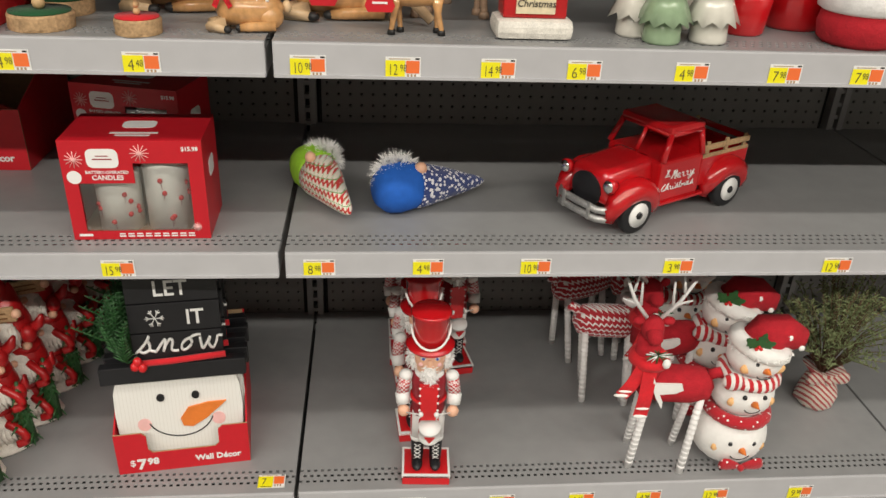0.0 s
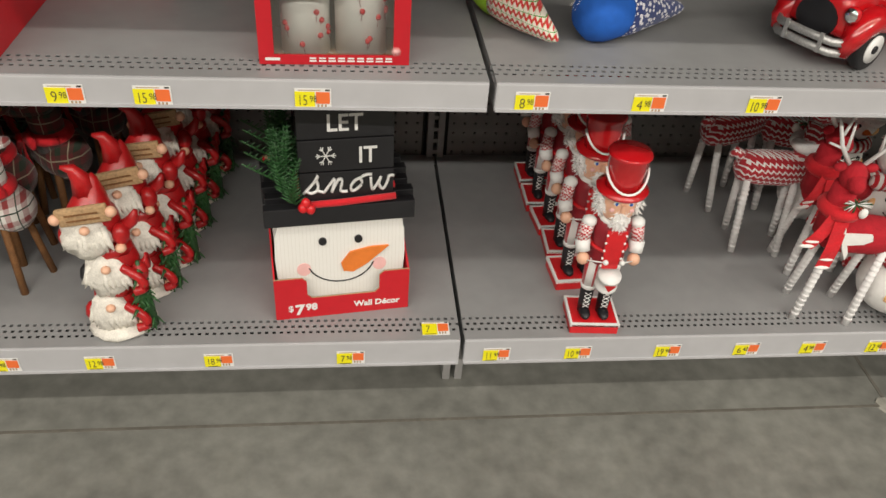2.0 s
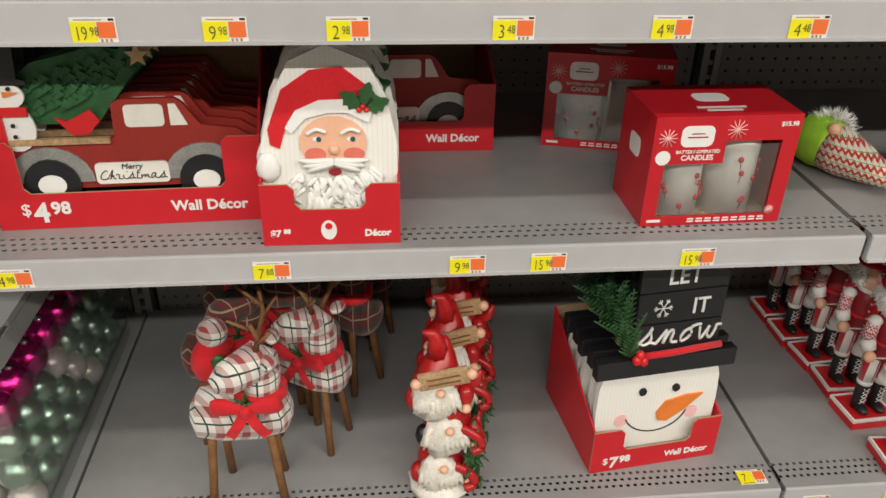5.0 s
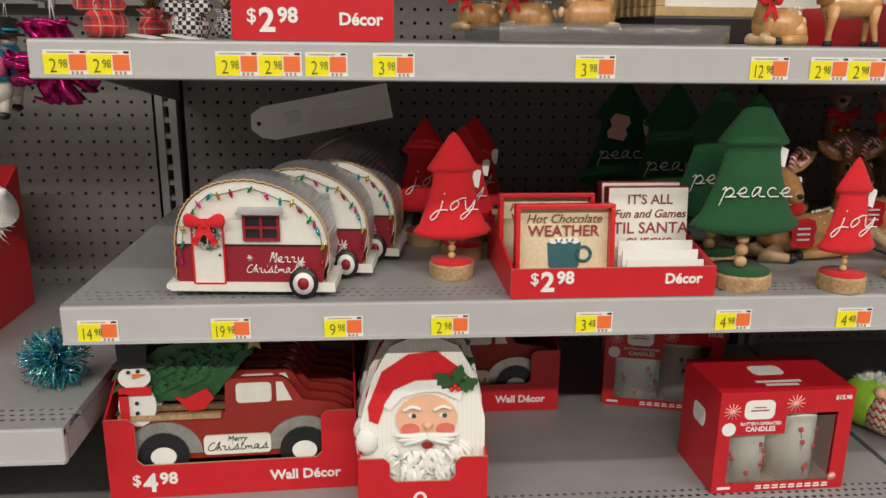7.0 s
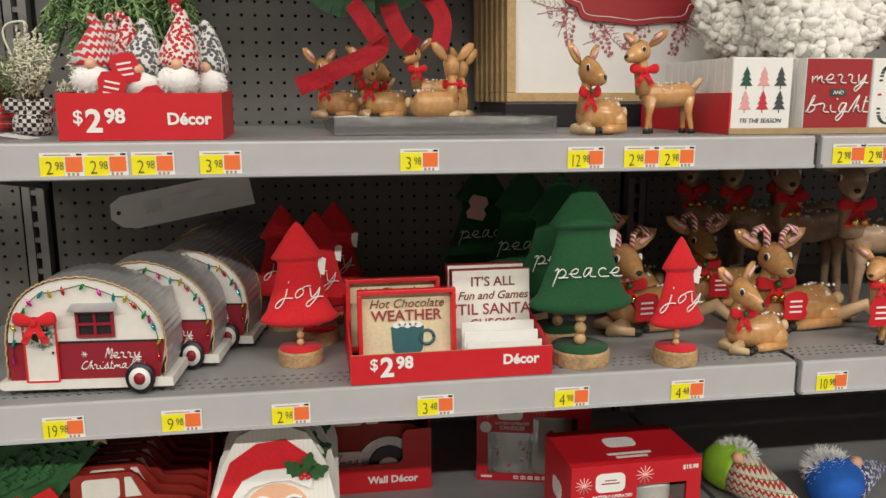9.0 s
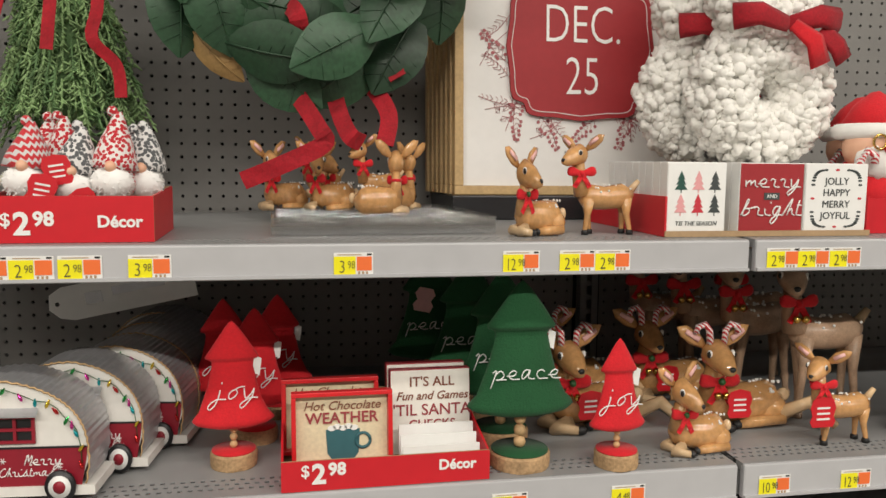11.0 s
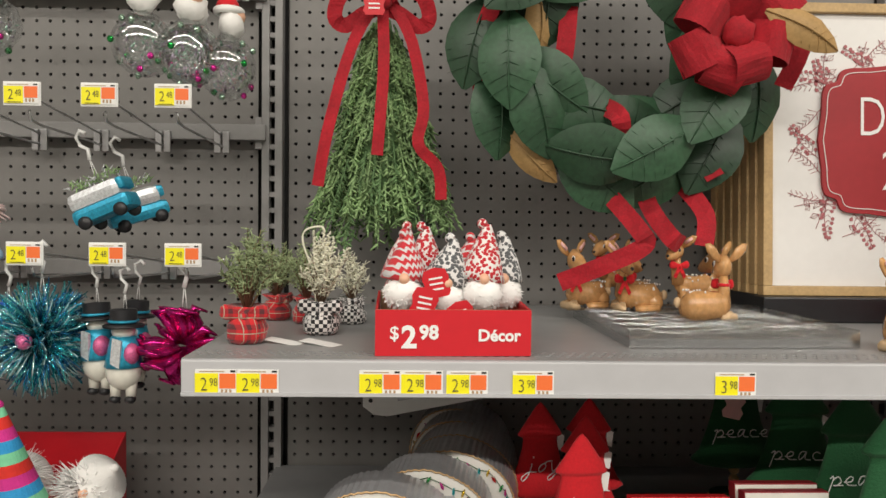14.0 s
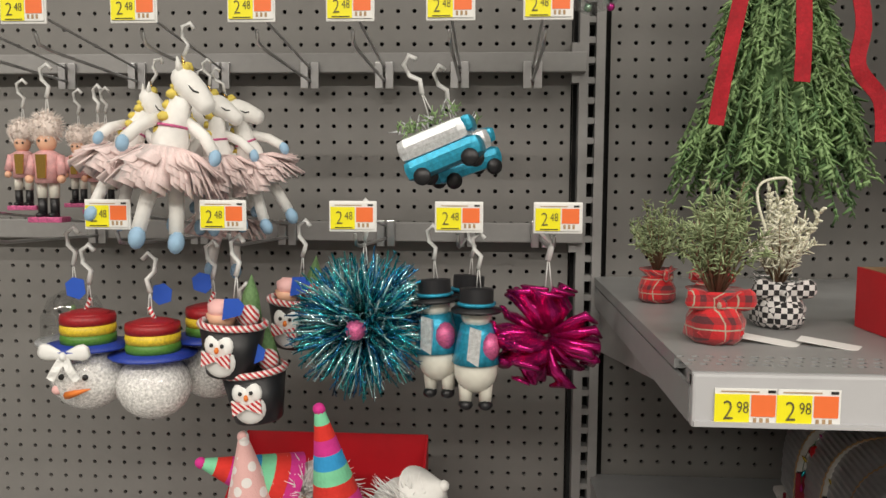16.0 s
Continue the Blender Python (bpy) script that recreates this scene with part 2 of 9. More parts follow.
        for i in range(len(ps) - 1):
            for k in range(6):
                k2 = (k + 1) % 6
                fs.append((i * 6 + k, i * 6 + k2, i * 6 + 6 + k2, i * 6 + 6 + k))
        e = (len(ps) - 1) * 6
        fs += [(0, 1, 4, 5), (1, 2, 3, 4), (e + 5, e + 4, e + 1, e), (e + 4, e + 3, e + 2, e + 1)]
        return self.add(vs, fs, m, False, at)

    def ring(self, c, R, r, m, n=28, k=8, at=None, plane="XZ"):
        pts = []
        for i in range(n + 1):
            a = 2 * math.pi * i / n
            ca, sa = R * math.cos(a), R * math.sin(a)
            pts.append((c[0] + ca, c[1], c[2] + sa) if plane == "XZ" else (c[0] + ca, c[1] + sa, c[2]))
        return self.tube(pts, r, m, k, at)

    def mesh(self, name):
        me = bpy.data.meshes.new(name)
        me.from_pydata(self.v, [], self.f)
        for m in self.mats:
            me.materials.append(m)
        me.polygons.foreach_set("material_index", self.mi)
        me.polygons.foreach_set("use_smooth", self.sm)
        me.validate()
        me.update()
        return me


def thing(name, m, label, category, group="", kind="", mesh=None):
    """A top-level object: an Empty when no mesh is given."""
    ob = new(name, mesh.mesh(name) if mesh else None)
    if not mesh:
        ob.empty_display_size = 0.02
    ob.matrix_basis = m
    return tagged(ob, label, category, group, kind)


def part(name, mesh, parent, label="", at=None):
    ob = new(name, mesh if isinstance(mesh, bpy.types.Mesh) else mesh.mesh(name))
    ob.parent = parent
    if at is not None:
        ob.matrix_basis = at
    return tagged(ob, label)


TEXTS = {}


def text_mesh(s, size, m, shear=0.0, align="LEFT", fat=0.0, depth=0.0004, wide=1.0):
    """Lettering that stands in the x-z plane and faces -y."""
    key = (s, size, m.name, shear, align, fat, wide)
    if key in TEXTS:
        return TEXTS[key]
    cu = bpy.data.curves.new("lettering", "FONT")
    cu.body, cu.size, cu.shear, cu.align_x, cu.offset, cu.extrude = s, size, shear, align, fat, depth
    cu.resolution_u = 3
    ob = bpy.data.objects.new("lettering", cu)
    scene.collection.objects.link(ob)
    dg = bpy.context.evaluated_depsgraph_get()
    me = bpy.data.meshes.new_from_object(ob.evaluated_get(dg))
    bpy.data.objects.remove(ob)
    bpy.data.curves.remove(cu)
    me.transform(pose(0, 0, 0, 90) @ Matrix.Diagonal((wide, 1, 1, 1)))
    me.materials.clear()
    me.materials.append(m)
    TEXTS[key] = me
    return me


def script(pts, r, m):
    """Handwritten line as a thin raised thread."""
    return Mesh().tube(pts, r, m, 5)


# ---- the place ----
FRONT, BACK = 1.08, 1.703
SEAMS = (-2.56, -1.345, -0.139, 1.085, 2.30)
L0, L1, L2, L3 = 0.18, 0.68, 1.003, 1.322
PITCH = 0.0254


def plate(name, x0, x1, z0, z1, y, pitch_x, pitch_z, hr, m, parent, thick=0.006, stagger=False, flat=False, sides=8):
    """Perforated sheet: each hole is cut through. Upright in x-z facing -y, or flat in x-y facing up."""
    nx, nz = max(1, round((x1 - x0) / pitch_x)), max(1, round((z1 - z0) / pitch_z))
    px, pz = (x1 - x0) / nx, (z1 - z0) / nz
    cs = [(math.cos(2 * math.pi * k / sides + math.pi / 4), math.sin(2 * math.pi * k / sides + math.pi / 4)) for k in range(sides)]
    sq = []
    for c, s in cs:
        g = max(abs(c), abs(s))
        sq.append((c / g / 2, s / g / 2))
    vs, fs = [], []
    for i in range(nx):
        for j in range(nz):
            cx, cz = x0 + (i + 0.5) * px, z0 + (j + 0.5) * pz
            ox = px * 0.25 * (1 if j % 2 else -1) if stagger else 0
            o = len(vs)
            vs += [(cx + a * px, 0.0, cz + b * pz) for a, b in sq]
            vs += [(cx + ox + c * hr, 0.0, cz + s * hr) for c, s in cs]
            vs += [(cx + ox + c * hr, thick, cz + s * hr) for c, s in cs]
            for k in range(sides):
                n_ = (k + 1) % sides
                fs.append((o + k, o + n_, o + sides + n_, o + sides + k))
                fs.append((o + sides + k, o + sides + n_, o + 2 * sides + n_, o + 2 * sides + k))
    if flat:
        vs = [(a, c, y - b) for a, b, c in vs]
        fs = [tuple(f) for f in fs]
    else:
        vs = [(a, y + b, c) for a, b, c in vs]
    ms = Mesh()
    ms.add(vs, fs, m)
    return tagged(part(name, ms, parent), kind="stuff")


floor = thing("floor", pose(0, 0, 0), "polished grey concrete floor with saw-cut joints", "floor", kind="structure",
              mesh=Mesh().box((0, -1.5, -0.05), (14, 9, 0.1), M_CONC))
part("floor_joint", Mesh().box((-3.0, 1.05, 0.0006), (7.45, 0.006, 0.0012), M_JOINT), floor, "dark saw-cut joint")
part("floor_joint", Mesh().box((3.5, 1.05, 0.0008), (5.5, 0.014, 0.0016), M_JOINT_PALE), floor, "pale filled joint")
part("floor_joint", Mesh().box((0.735, 1.6, 0.0006), (0.006, 1.08, 0.0012), M_JOINT), floor, "dark saw-cut joint")
part("floor_joint", Mesh().box((0.735, -1.6, 0.0008), (0.014, 5.3, 0.0016), M_JOINT_PALE), floor, "pale filled joint")
part("filler_patch", Mesh().lathe([(0.022, 0), (0.02, 0.002), (0.0, 0.0022)], M_JOINT_PALE, pose(0.733, 1.05, 0), 9, False, 0.5), floor, "pale filler smeared where joints cross")
for nm, c, s in (("wall_south", (0, -6.05, 2.25), (14, 0.1, 4.5)), ("wall_north", (0, 3.05, 2.25), (14, 0.1, 4.5)), ("wall_west", (-7.05, -1.5, 2.25), (0.1, 9, 4.5)), ("wall_east", (7.05, -1.5, 2.25), (0.1, 9, 4.5))):
    thing(nm, pose(0, 0, 0), "plain grey painted store wall", "wall", kind="structure", mesh=Mesh().box(c, s, M_WALL))
thing("ceiling", pose(0, 0, 0), "plain grey store ceiling", "ceiling", kind="structure", mesh=Mesh().box((0, -1.5, 4.55), (14, 9.2, 0.1), M_WALL))


def back_panel(i, x0, x1):
    t = thing("pegboard_panel", pose(0, 0, 0), "grey painted steel pegboard back panel with rows of round holes", "pegboard", "pegboard panels", "structure")
    # added dark sheet: the shade inside the peg holes is its colour
    part("hole_shade_backing", Mesh().box(((x0 + x1) / 2, BACK + 0.03, 1.15), (x1 - x0 - 0.05, 0.01, 2.3), M_HOLESHADE), t)
    plate("perforated_sheet", x0 + 0.03, x1 - 0.03, 0.12, 2.28, BACK, PITCH, PITCH, 0.0034, M_PEG, t)
    return t


for i in range(4):
    back_panel(i, SEAMS[i], SEAMS[i + 1])


def upright(x):
    t = thing("slotted_upright", pose(x, 0, 0), "grey steel gondola upright with two rows of bracket slots", "upright", "gondola uprights", "structure")
    b = Mesh()
    for sx in (-0.0125, 0.0125):
        b.box((sx, BACK - 0.006, 1.15), (0.014, 0.028, 2.3), M_UPRIGHT)
    for k in range(72):
        b.box((0, BACK - 0.004, 0.13 + k * 0.0305), (0.0112, 0.022, 0.0095), M_UPRIGHT)
    part("slotted_post", b, t)
    # added dark strip behind the slots, shade put into its colour
    part("slot_shadow_plate", Mesh().box((0, BACK + 0.018, 1.15), (0.05, 0.006, 2.3), M_HOLESHADE), t)
    return t


for x in SEAMS[1:4]:
    upright(x)


def shelf(x0, x1, z, lip, depth=BACK - FRONT - 0.01, base=False, label="grey steel shelf with a perforated front strip"):
    t = thing("gondola_shelf", pose(0, 0, 0), label, "shelf", "gondola shelves")
    y0, y1 = FRONT, FRONT + depth
    d = Mesh()
    d.box(((x0 + x1) / 2, (y0 + 0.062 + y1) / 2, z - 0.006), (x1 - x0, y1 - y0 - 0.062, 0.012), M_SHELF)
    part("deck", d, t)
    part("front_strip", Mesh().box(((x0 + x1) / 2, y0 + 0.011, z - 0.006), (x1 - x0, 0.018, 0.012), M_SHELF), t)
    # added dark plate below the perforations, in place of the shade there
    part("strip_shade_plate", Mesh().box(((x0 + x1) / 2, y0 + 0.04, z - 0.03), (x1 - x0 - 0.01, 0.054, 0.006), M_HOLESHADE), t)
    for x in (x0 + 0.003, x1 - 0.003):
        part("side_flange", Mesh().box((x, (y0 + y1) / 2, z - lip / 2 - 0.008), (0.004, y1 - y0 - 0.03, lip - 0.014), M_SHELF), t)
    n = round((x1 - x0) / 0.0127)
    plate("perforated_strip", x0, x1, y0 + 0.02, y0 + 0.062, z, (x1 - x0) / n, 0.014, 0.0043, M_SHELF, t, 0.0015, True, True, 4)
    f = Mesh().box(((x0 + x1) / 2, y0 + 0.004, z - lip / 2 - 0.001), (x1 - x0, 0.012, lip), M_LIP, bev=0.0025)
    f.box(((x0 + x1) / 2, y0 - 0.0025, z - lip + 0.003), (x1 - x0 - 0.002, 0.006, 0.004), M_LIP)
    part("price_rail", f, t, "pale grey price channel along the front edge")
    if base:
        for x in (x0 + 0.008, x1 - 0.008):
            part("base_bracket", Mesh().box((x, y0 + 0.345, 0.06), (0.014, 0.55, 0.12), M_UPRIGHT), t)
    else:
        for x, sg in ((x0 + 0.012, 1), (x1 - 0.012, -1)):
            b = Mesh()
            b.add([(x + o, yy, zz) for o in (-0.002, 0.002) for yy, zz in ((y0 + 0.05, z - 0.012), (BACK, z - 0.012), (BACK, z - 0.12), (y0 + 0.05, z - 0.035))],
                  [(0, 1, 2, 3), (7, 6, 5, 4), (0, 3, 7, 4), (1, 5, 6, 2), (3, 2, 6, 7), (0, 4, 5, 1)], M_UPRIGHT)
            part("shelf_bracket", b, t)
    return t


XB, XC, XD, XE = SEAMS[1] + 0.01, SEAMS[2], SEAMS[3], SEAMS[4]
for x0, x1, z, lip in ((XB, XC - 0.004, L0, 0.058), (XC + 0.004, XD - 0.003, L0, 0.058), (XD + 0.003, XE, L0, 0.058), (SEAMS[0], XB - 0.006, L0, 0.058)):
    shelf(x0, x1, z, lip, base=True, label="grey steel base deck with a perforated front strip")
for z, lip in ((L1, 0.044), (L2, 0.05), (L3, 0.044)):
    shelf(XB, XC - 0.004, z, lip)
    shelf(XC + 0.006, XD - 0.003, z, lip)
    shelf(XD + 0.003, XE, z, lip)
for z in (0.548, 0.838):
    shelf(SEAMS[0], XB - 0.014, z, 0.05)


# ---- price tags ----
M_TAGINK = mat("faded_thermal_ink", (0.1, 0.09, 0.04), 0.5)
def price_tag(x, y, z, price, rz=0.0, rx=0.0, w=0.049, h=0.031, name="price_tag", group="shelf price tags", small=False):
    t = thing(name, pose(x, y, z, rx, 0, rz), "yellow, orange and white paper price tag reading " + price, "price tag", group)
    part("card", Mesh().box((w / 2, 0.0004, h / 2), (w, 0.0008, h), M_TAGW, bev=0.0002), t)
    part("yellow_panel", Mesh().box((w * 0.275, -0.0003, h * 0.43), (w * 0.55, 0.0005, h * 0.84), M_TAGY), t)
    part("orange_panel", Mesh().box((w * 0.77, -0.0003, h * 0.56), (w * 0.38, 0.0005, h * 0.56), M_TAGO), t)
    if len(price) > 2:
        a, b = price[:-2], price[-2:]
    else:
        a, b = price, ""
    sx = 0.62 if len(a) > 1 else 0.8
    ox = 0.0035 if len(a) > 1 else 0.006
    part("price_number", text_mesh(a, h * 0.72, M_TAGINK, wide=sx, fat=-0.00035), t, at=pose(ox, -0.0009, h * 0.2))
    if b:
        dx = ox + len(a) * h * 0.41 * sx + 0.0006
        part("price_cents", text_mesh(b, h * 0.44, M_TAGINK, wide=0.72, fat=-0.0002), t, at=pose(dx, -0.0009, h * 0.37))
    p = Mesh()
    for k in range(3):
        p.box((w * (0.64 + 0.1 * k), -0.0004, h * 0.16), (w * 0.05, 0.0004, h * 0.16), M_CARD_IN)
    p.box((w * 0.3, -0.0008, h * 0.06), (w * 0.4, 0.0003, h * 0.035), M_INK)
    p.box((w * 0.9, -0.0004, h * 0.93), (w * 0.12, 0.0004, h * 0.07), M_INK)
    p.box((w * 0.4, -0.0004, h * 0.92), (w * 0.6, 0.0004, h * 0.03), M_CARD_IN)
    tagged(part("fine_print", p, t), kind="stuff")
    return t


TAGS = {
    (L3, 0.044): [(-1.318, "298"), (-1.27, "298"), (-1.127, "298"), (-1.078, "298"), (-1.025, "298"), (-0.947, "398"), (-0.706, "398"), (-0.49, "1298"), (-0.414, "298"), (-0.365, "298"), (-0.117, "298"), (-0.07, "298"), (-0.021, "298")],
    (L2, 0.05): [(-1.315, "1498"), (-1.153, "1998"), (-1.012, "998"), (-0.876, "298"), (-0.687, "348"), (-0.499, "498"), (-0.331, "448"), (-0.11, "1098"), (0.02, "1298"), (0.153, "1498"), (0.276, "698"), (0.433, "498"), (0.572, "798"), (0.698, "798")],
    (L1, 0.044): [(-1.316, "498"), (-0.989, "788"), (-0.729, "998"), (-0.618, "1598"), (-0.408, "1598"), (-0.105, "898"), (0.065, "498"), (0.237, "1098"), (0.472, "398"), (0.743, "1298")],
    (L0, 0.058): [(-1.156, "998"), (-0.94, "648"), (-0.785, "1298"), (-0.588, "1898"), (-0.361, "798"), (-0.1, "1198"), (0.051, "1098"), (0.221, "1998"), (0.375, "648"), (0.507, "498"), (0.641, "1298"), (0.813, "998")],
}
for (z, lip), row in TAGS.items():
    for x, p in row:
        price_tag(x, FRONT - 0.0032, z - lip + (0.007 if z == L0 else 0.001), p, rz=0.0)
price_tag(-0.21, FRONT + 0.012, L0 + 0.0018, "7", rx=-86, name="price_tag", group="shelf price tags")

M_YCREAM = mat("aged_cream_print", (0.72, 0.62, 0.42), 0.6, vary=0.12, scale=20)
M_PLUSHW = mat("white_plush", (0.85, 0.84, 0.81), 0.95, vary=0.06, bump=0.12, bump_scale=180, sheen=0.2)
M_FURW = mat("white_fur", (0.92, 0.91, 0.89), 0.8, vary=0.05, sheen=0.2)
M_ORANGE = mat("orange_paint", (0.75, 0.2, 0.03), 0.5, vary=0.1)
M_PINK = mat("pink_blush", (0.85, 0.5, 0.48), 0.6)
M_LEAF = mat("dark_holly_leaf", (0.025, 0.095, 0.025), 0.45, vary=0.25, scale=40)
M_VELVET = mat("red_velvet", (0.34, 0.004, 0.013), 0.85, vary=0.25, scale=30, sheen=0.05, bump=0.2, bump_scale=300)
M_REDFELT = mat("red_felt", (0.6, 0.012, 0.02), 0.95, vary=0.1, scale=30, bump=0.25, bump_scale=350, sheen=0.1)
M_GREENFELT = mat("green_felt", (0.009, 0.075, 0.024), 0.95, vary=0.1, scale=30, bump=0.4, bump_scale=350, sheen=0.08)
M_THREAD = mat("white_thread", (0.85, 0.85, 0.84), 0.8)
M_CLEAR = clear_film("clear_plastic", 0.05)
M_FROST = mat("frosted_wax", (0.86, 0.83, 0.77), 0.6, vary=0.06)
M_GREYMET = mat("galvanised_metal", (0.45, 0.45, 0.44), 0.4, metal=0.7, vary=0.25, scale=40)
M_BROWNST = mat("brown_twig", (0.2, 0.09, 0.03), 0.8, vary=0.3, scale=40, bump=0.4)
M_TRUCKRED = mat("printed_truck_red", (0.3, 0.02, 0.012), 0.6, vary=0.12, scale=25)
M_DKGREEN = mat("printed_tree_green", (0.02, 0.1, 0.03), 0.6, vary=0.3, scale=60)
M_WASHW = patterned("whitewashed_boards", (0.8, 0.79, 0.75), (0.7, 0.68, 0.63), "stripe", 160, "X", 0.7, 0.1, 0.2)


def disc(r, n=20, sx=1.0, sz=1.0, cx=0.0, cz=0.0):
    return [(cx + r * sx * math.cos(2 * math.pi * k / n), cz + r * sz * math.sin(2 * math.pi * k / n)) for k in range(n)]


def rounded(w, h, r, n=5, cx=0.0, cz=0.0):
    pts = []
    for qx, qz, a0 in ((1, -1, -90), (1, 1, 0), (-1, 1, 90), (-1, -1, 180)):
        for k in range(n + 1):
            a = radians(a0 + 90 * k / n)
            pts.append((cx + qx * (w / 2 - r) + r * math.cos(a), cz + qz * (h / 2 - r) + r * math.sin(a)))
    return pts


def bow(ms, c, s, m, at=None, tails=True):
    """Ribbon bow: two puffed loops, a knot and two tails."""
    cx, cy, cz = c
    base = at or Matrix()
    for sg in (-1, 1):
        ms.lathe([(s * 0.1, 0.0), (s * 0.2, s * 0.25), (s * 0.3, s * 0.6), (s * 0.29, s * 0.82), (s * 0.17, s * 0.95), (0, s * 0.9)], m, base @ Matrix.Translation(c) @ pose(0, 0, 0, 0, sg * 78, 0) @ Matrix.Diagonal((1, 0.4, 1, 1)), 10)
        if tails:
            ms.ribbon([(cx, cy, cz), (cx + sg * s * 0.25, cy - s * 0.12, cz - s * 0.45), (cx + sg * s * 0.5, cy - s * 0.08, cz - s * 0.85)], s * 0.15, m, at, 0.15)
    ms.ball((cx, cy - s * 0.08, cz), (s * 0.15, s * 0.14, s * 0.17), m, 8, at=at)
    return ms


def fur(ms, c, r, n, length, m, seed, down=0.3, thick=0.0016, front=False):
    """Tufts of hair that stand off an ellipsoid."""
    rr = random.Random(seed)
    r = (r, r, r) if isinstance(r, (int, float)) else r
    for _ in range(n):
        d = Vector((rr.gauss(0, 1), rr.gauss(0, 1), rr.gauss(0, 1))).normalized()
        if front and d.y > 0.3:
            d.y = -d.y
        p = Vector((c[0] + d.x * r[0], c[1] + d.y * r[1], c[2] + d.z * r[2]))
        e = d + Vector((rr.uniform(-0.4, 0.4), rr.uniform(-0.4, 0.4), -down + rr.uniform(-0.3, 0.3)))
        q = p + e.normalized() * length * rr.uniform(0.5, 1.1)
        mid = (p + q) / 2 + Vector((rr.uniform(-1, 1), rr.uniform(-1, 1), rr.uniform(-1, 1))) * length * 0.1
        ms.tube([p, mid, q], [thick, thick * 0.8, thick * 0.15], m, 3)
    return ms


def holly(ms, c, s, at=None):
    cx, cy, cz = c
    for a in (20, 75, 140):
        ca, sa = math.cos(radians(a)), math.sin(radians(a))
        out = []
        for k in range(9):
            u = k / 8
            w = s * 0.28 * math.sin(math.pi * u) * (1.25 if k % 2 else 0.8)
            out.append((u * s, w))
        out += [(x, -w) for x, w in reversed(out[1:-1])]
        ms.slab([(cx + x * ca - w * sa, cz + x * sa + w * ca) for x, w in out], s * 0.03, M_LEAF, (at or Matrix()) @ Matrix.Translation((0, cy, 0)))
    for k in range(3):
        ms.ball((cx + (k - 1) * s * 0.13, cy - s * 0.06, cz + (k % 2) * s * 0.12), s * 0.1, M_RED, 8, at=at)
    return ms


# ---- handwriting ----
STROKES = {
    "s": "00 34 47 45 53 51 30 11|51 80", "n": "00 24 35 30|30 44 55 64 61 70 90", "o": "45 24 12 20 41 53 45 66 86", "w": "05 12 20 32 45|45 42 60 73 75 95",
    "j": "45 41 3a 1c 0a 30 80|48 49", "y": "05 12 20 42 55|55 51 3a 1c 0a 40 80", "p": "04 25 1c|23 45 64 72 50 30 60 90", "e": "02 42 54 35 13 21 40 80",
    "a": "55 25 12 20 42 55 51 70 90", "c": "54 35 14 12 30 50 80", "M": "00 18 29 33 59 64 50 70|08 19", "r": "04 15 34 31 50 70", "C": "78 59 26 12 30 60 81",
    "h": "00 38 49 30|32 54 61 80", "i": "04 11 30 50|37 38", "t": "19 11 30 50|06 36", "m": "04 10|12 34 41|42 64 71 90", "b": "00 38 29 11 30 52 44 24 54 85", "g": "55 25 12 30 55|55 51 4a 2c 1a 40 80", "d": "55 25 12 30 55 59|55 51 70",
    "l": "00 38 29 11 30 50",
}


def handwriting(word, size, m, r, slant=0.25):
    """Cursive line of raised thread in the x-z plane."""
    s, x0 = Mesh(), 0.0
    for ch in word:
        wmax = 0
        for st in STROKES.get(ch, "").split("|"):
            ks = st.split()
            pts = []
            for k in ks:
                gx = int(k[0])
                gz = {"a": -3, "c": -5}.get(k[1], int(k[1], 16) if k[1].isdigit() else 0)
                wmax = max(wmax, gx)
                pts.append(Vector((x0 + (gx * 0.1 + slant * gz * 0.1) * size, 0, gz * 0.1 * size)))
            sm_ = []
            for i in range(len(pts) - 1):
                a, b, c, d = pts[max(i - 1, 0)], pts[i], pts[i + 1], pts[min(i + 2, len(pts) - 1)]
                for u in (0, 0.33, 0.66):
                    sm_.append(0.5 * (2 * b + (c - a) * u + (2 * a - 5 * b + 4 * c - d) * u * u + (3 * b - a - 3 * c + d) * u ** 3))
            sm_.append(pts[-1])
            s.tube(sm_, r, m, 4)
        x0 += (wmax * 0.1 - 0.02) * size
    return s, x0


def hand(name, word, size, m, r, parent, x, y, z, center=True):
    s, w = handwriting(word, size, m, r)
    return part(name, s, parent, at=pose(x - (w / 2 if center else 0), y, z))


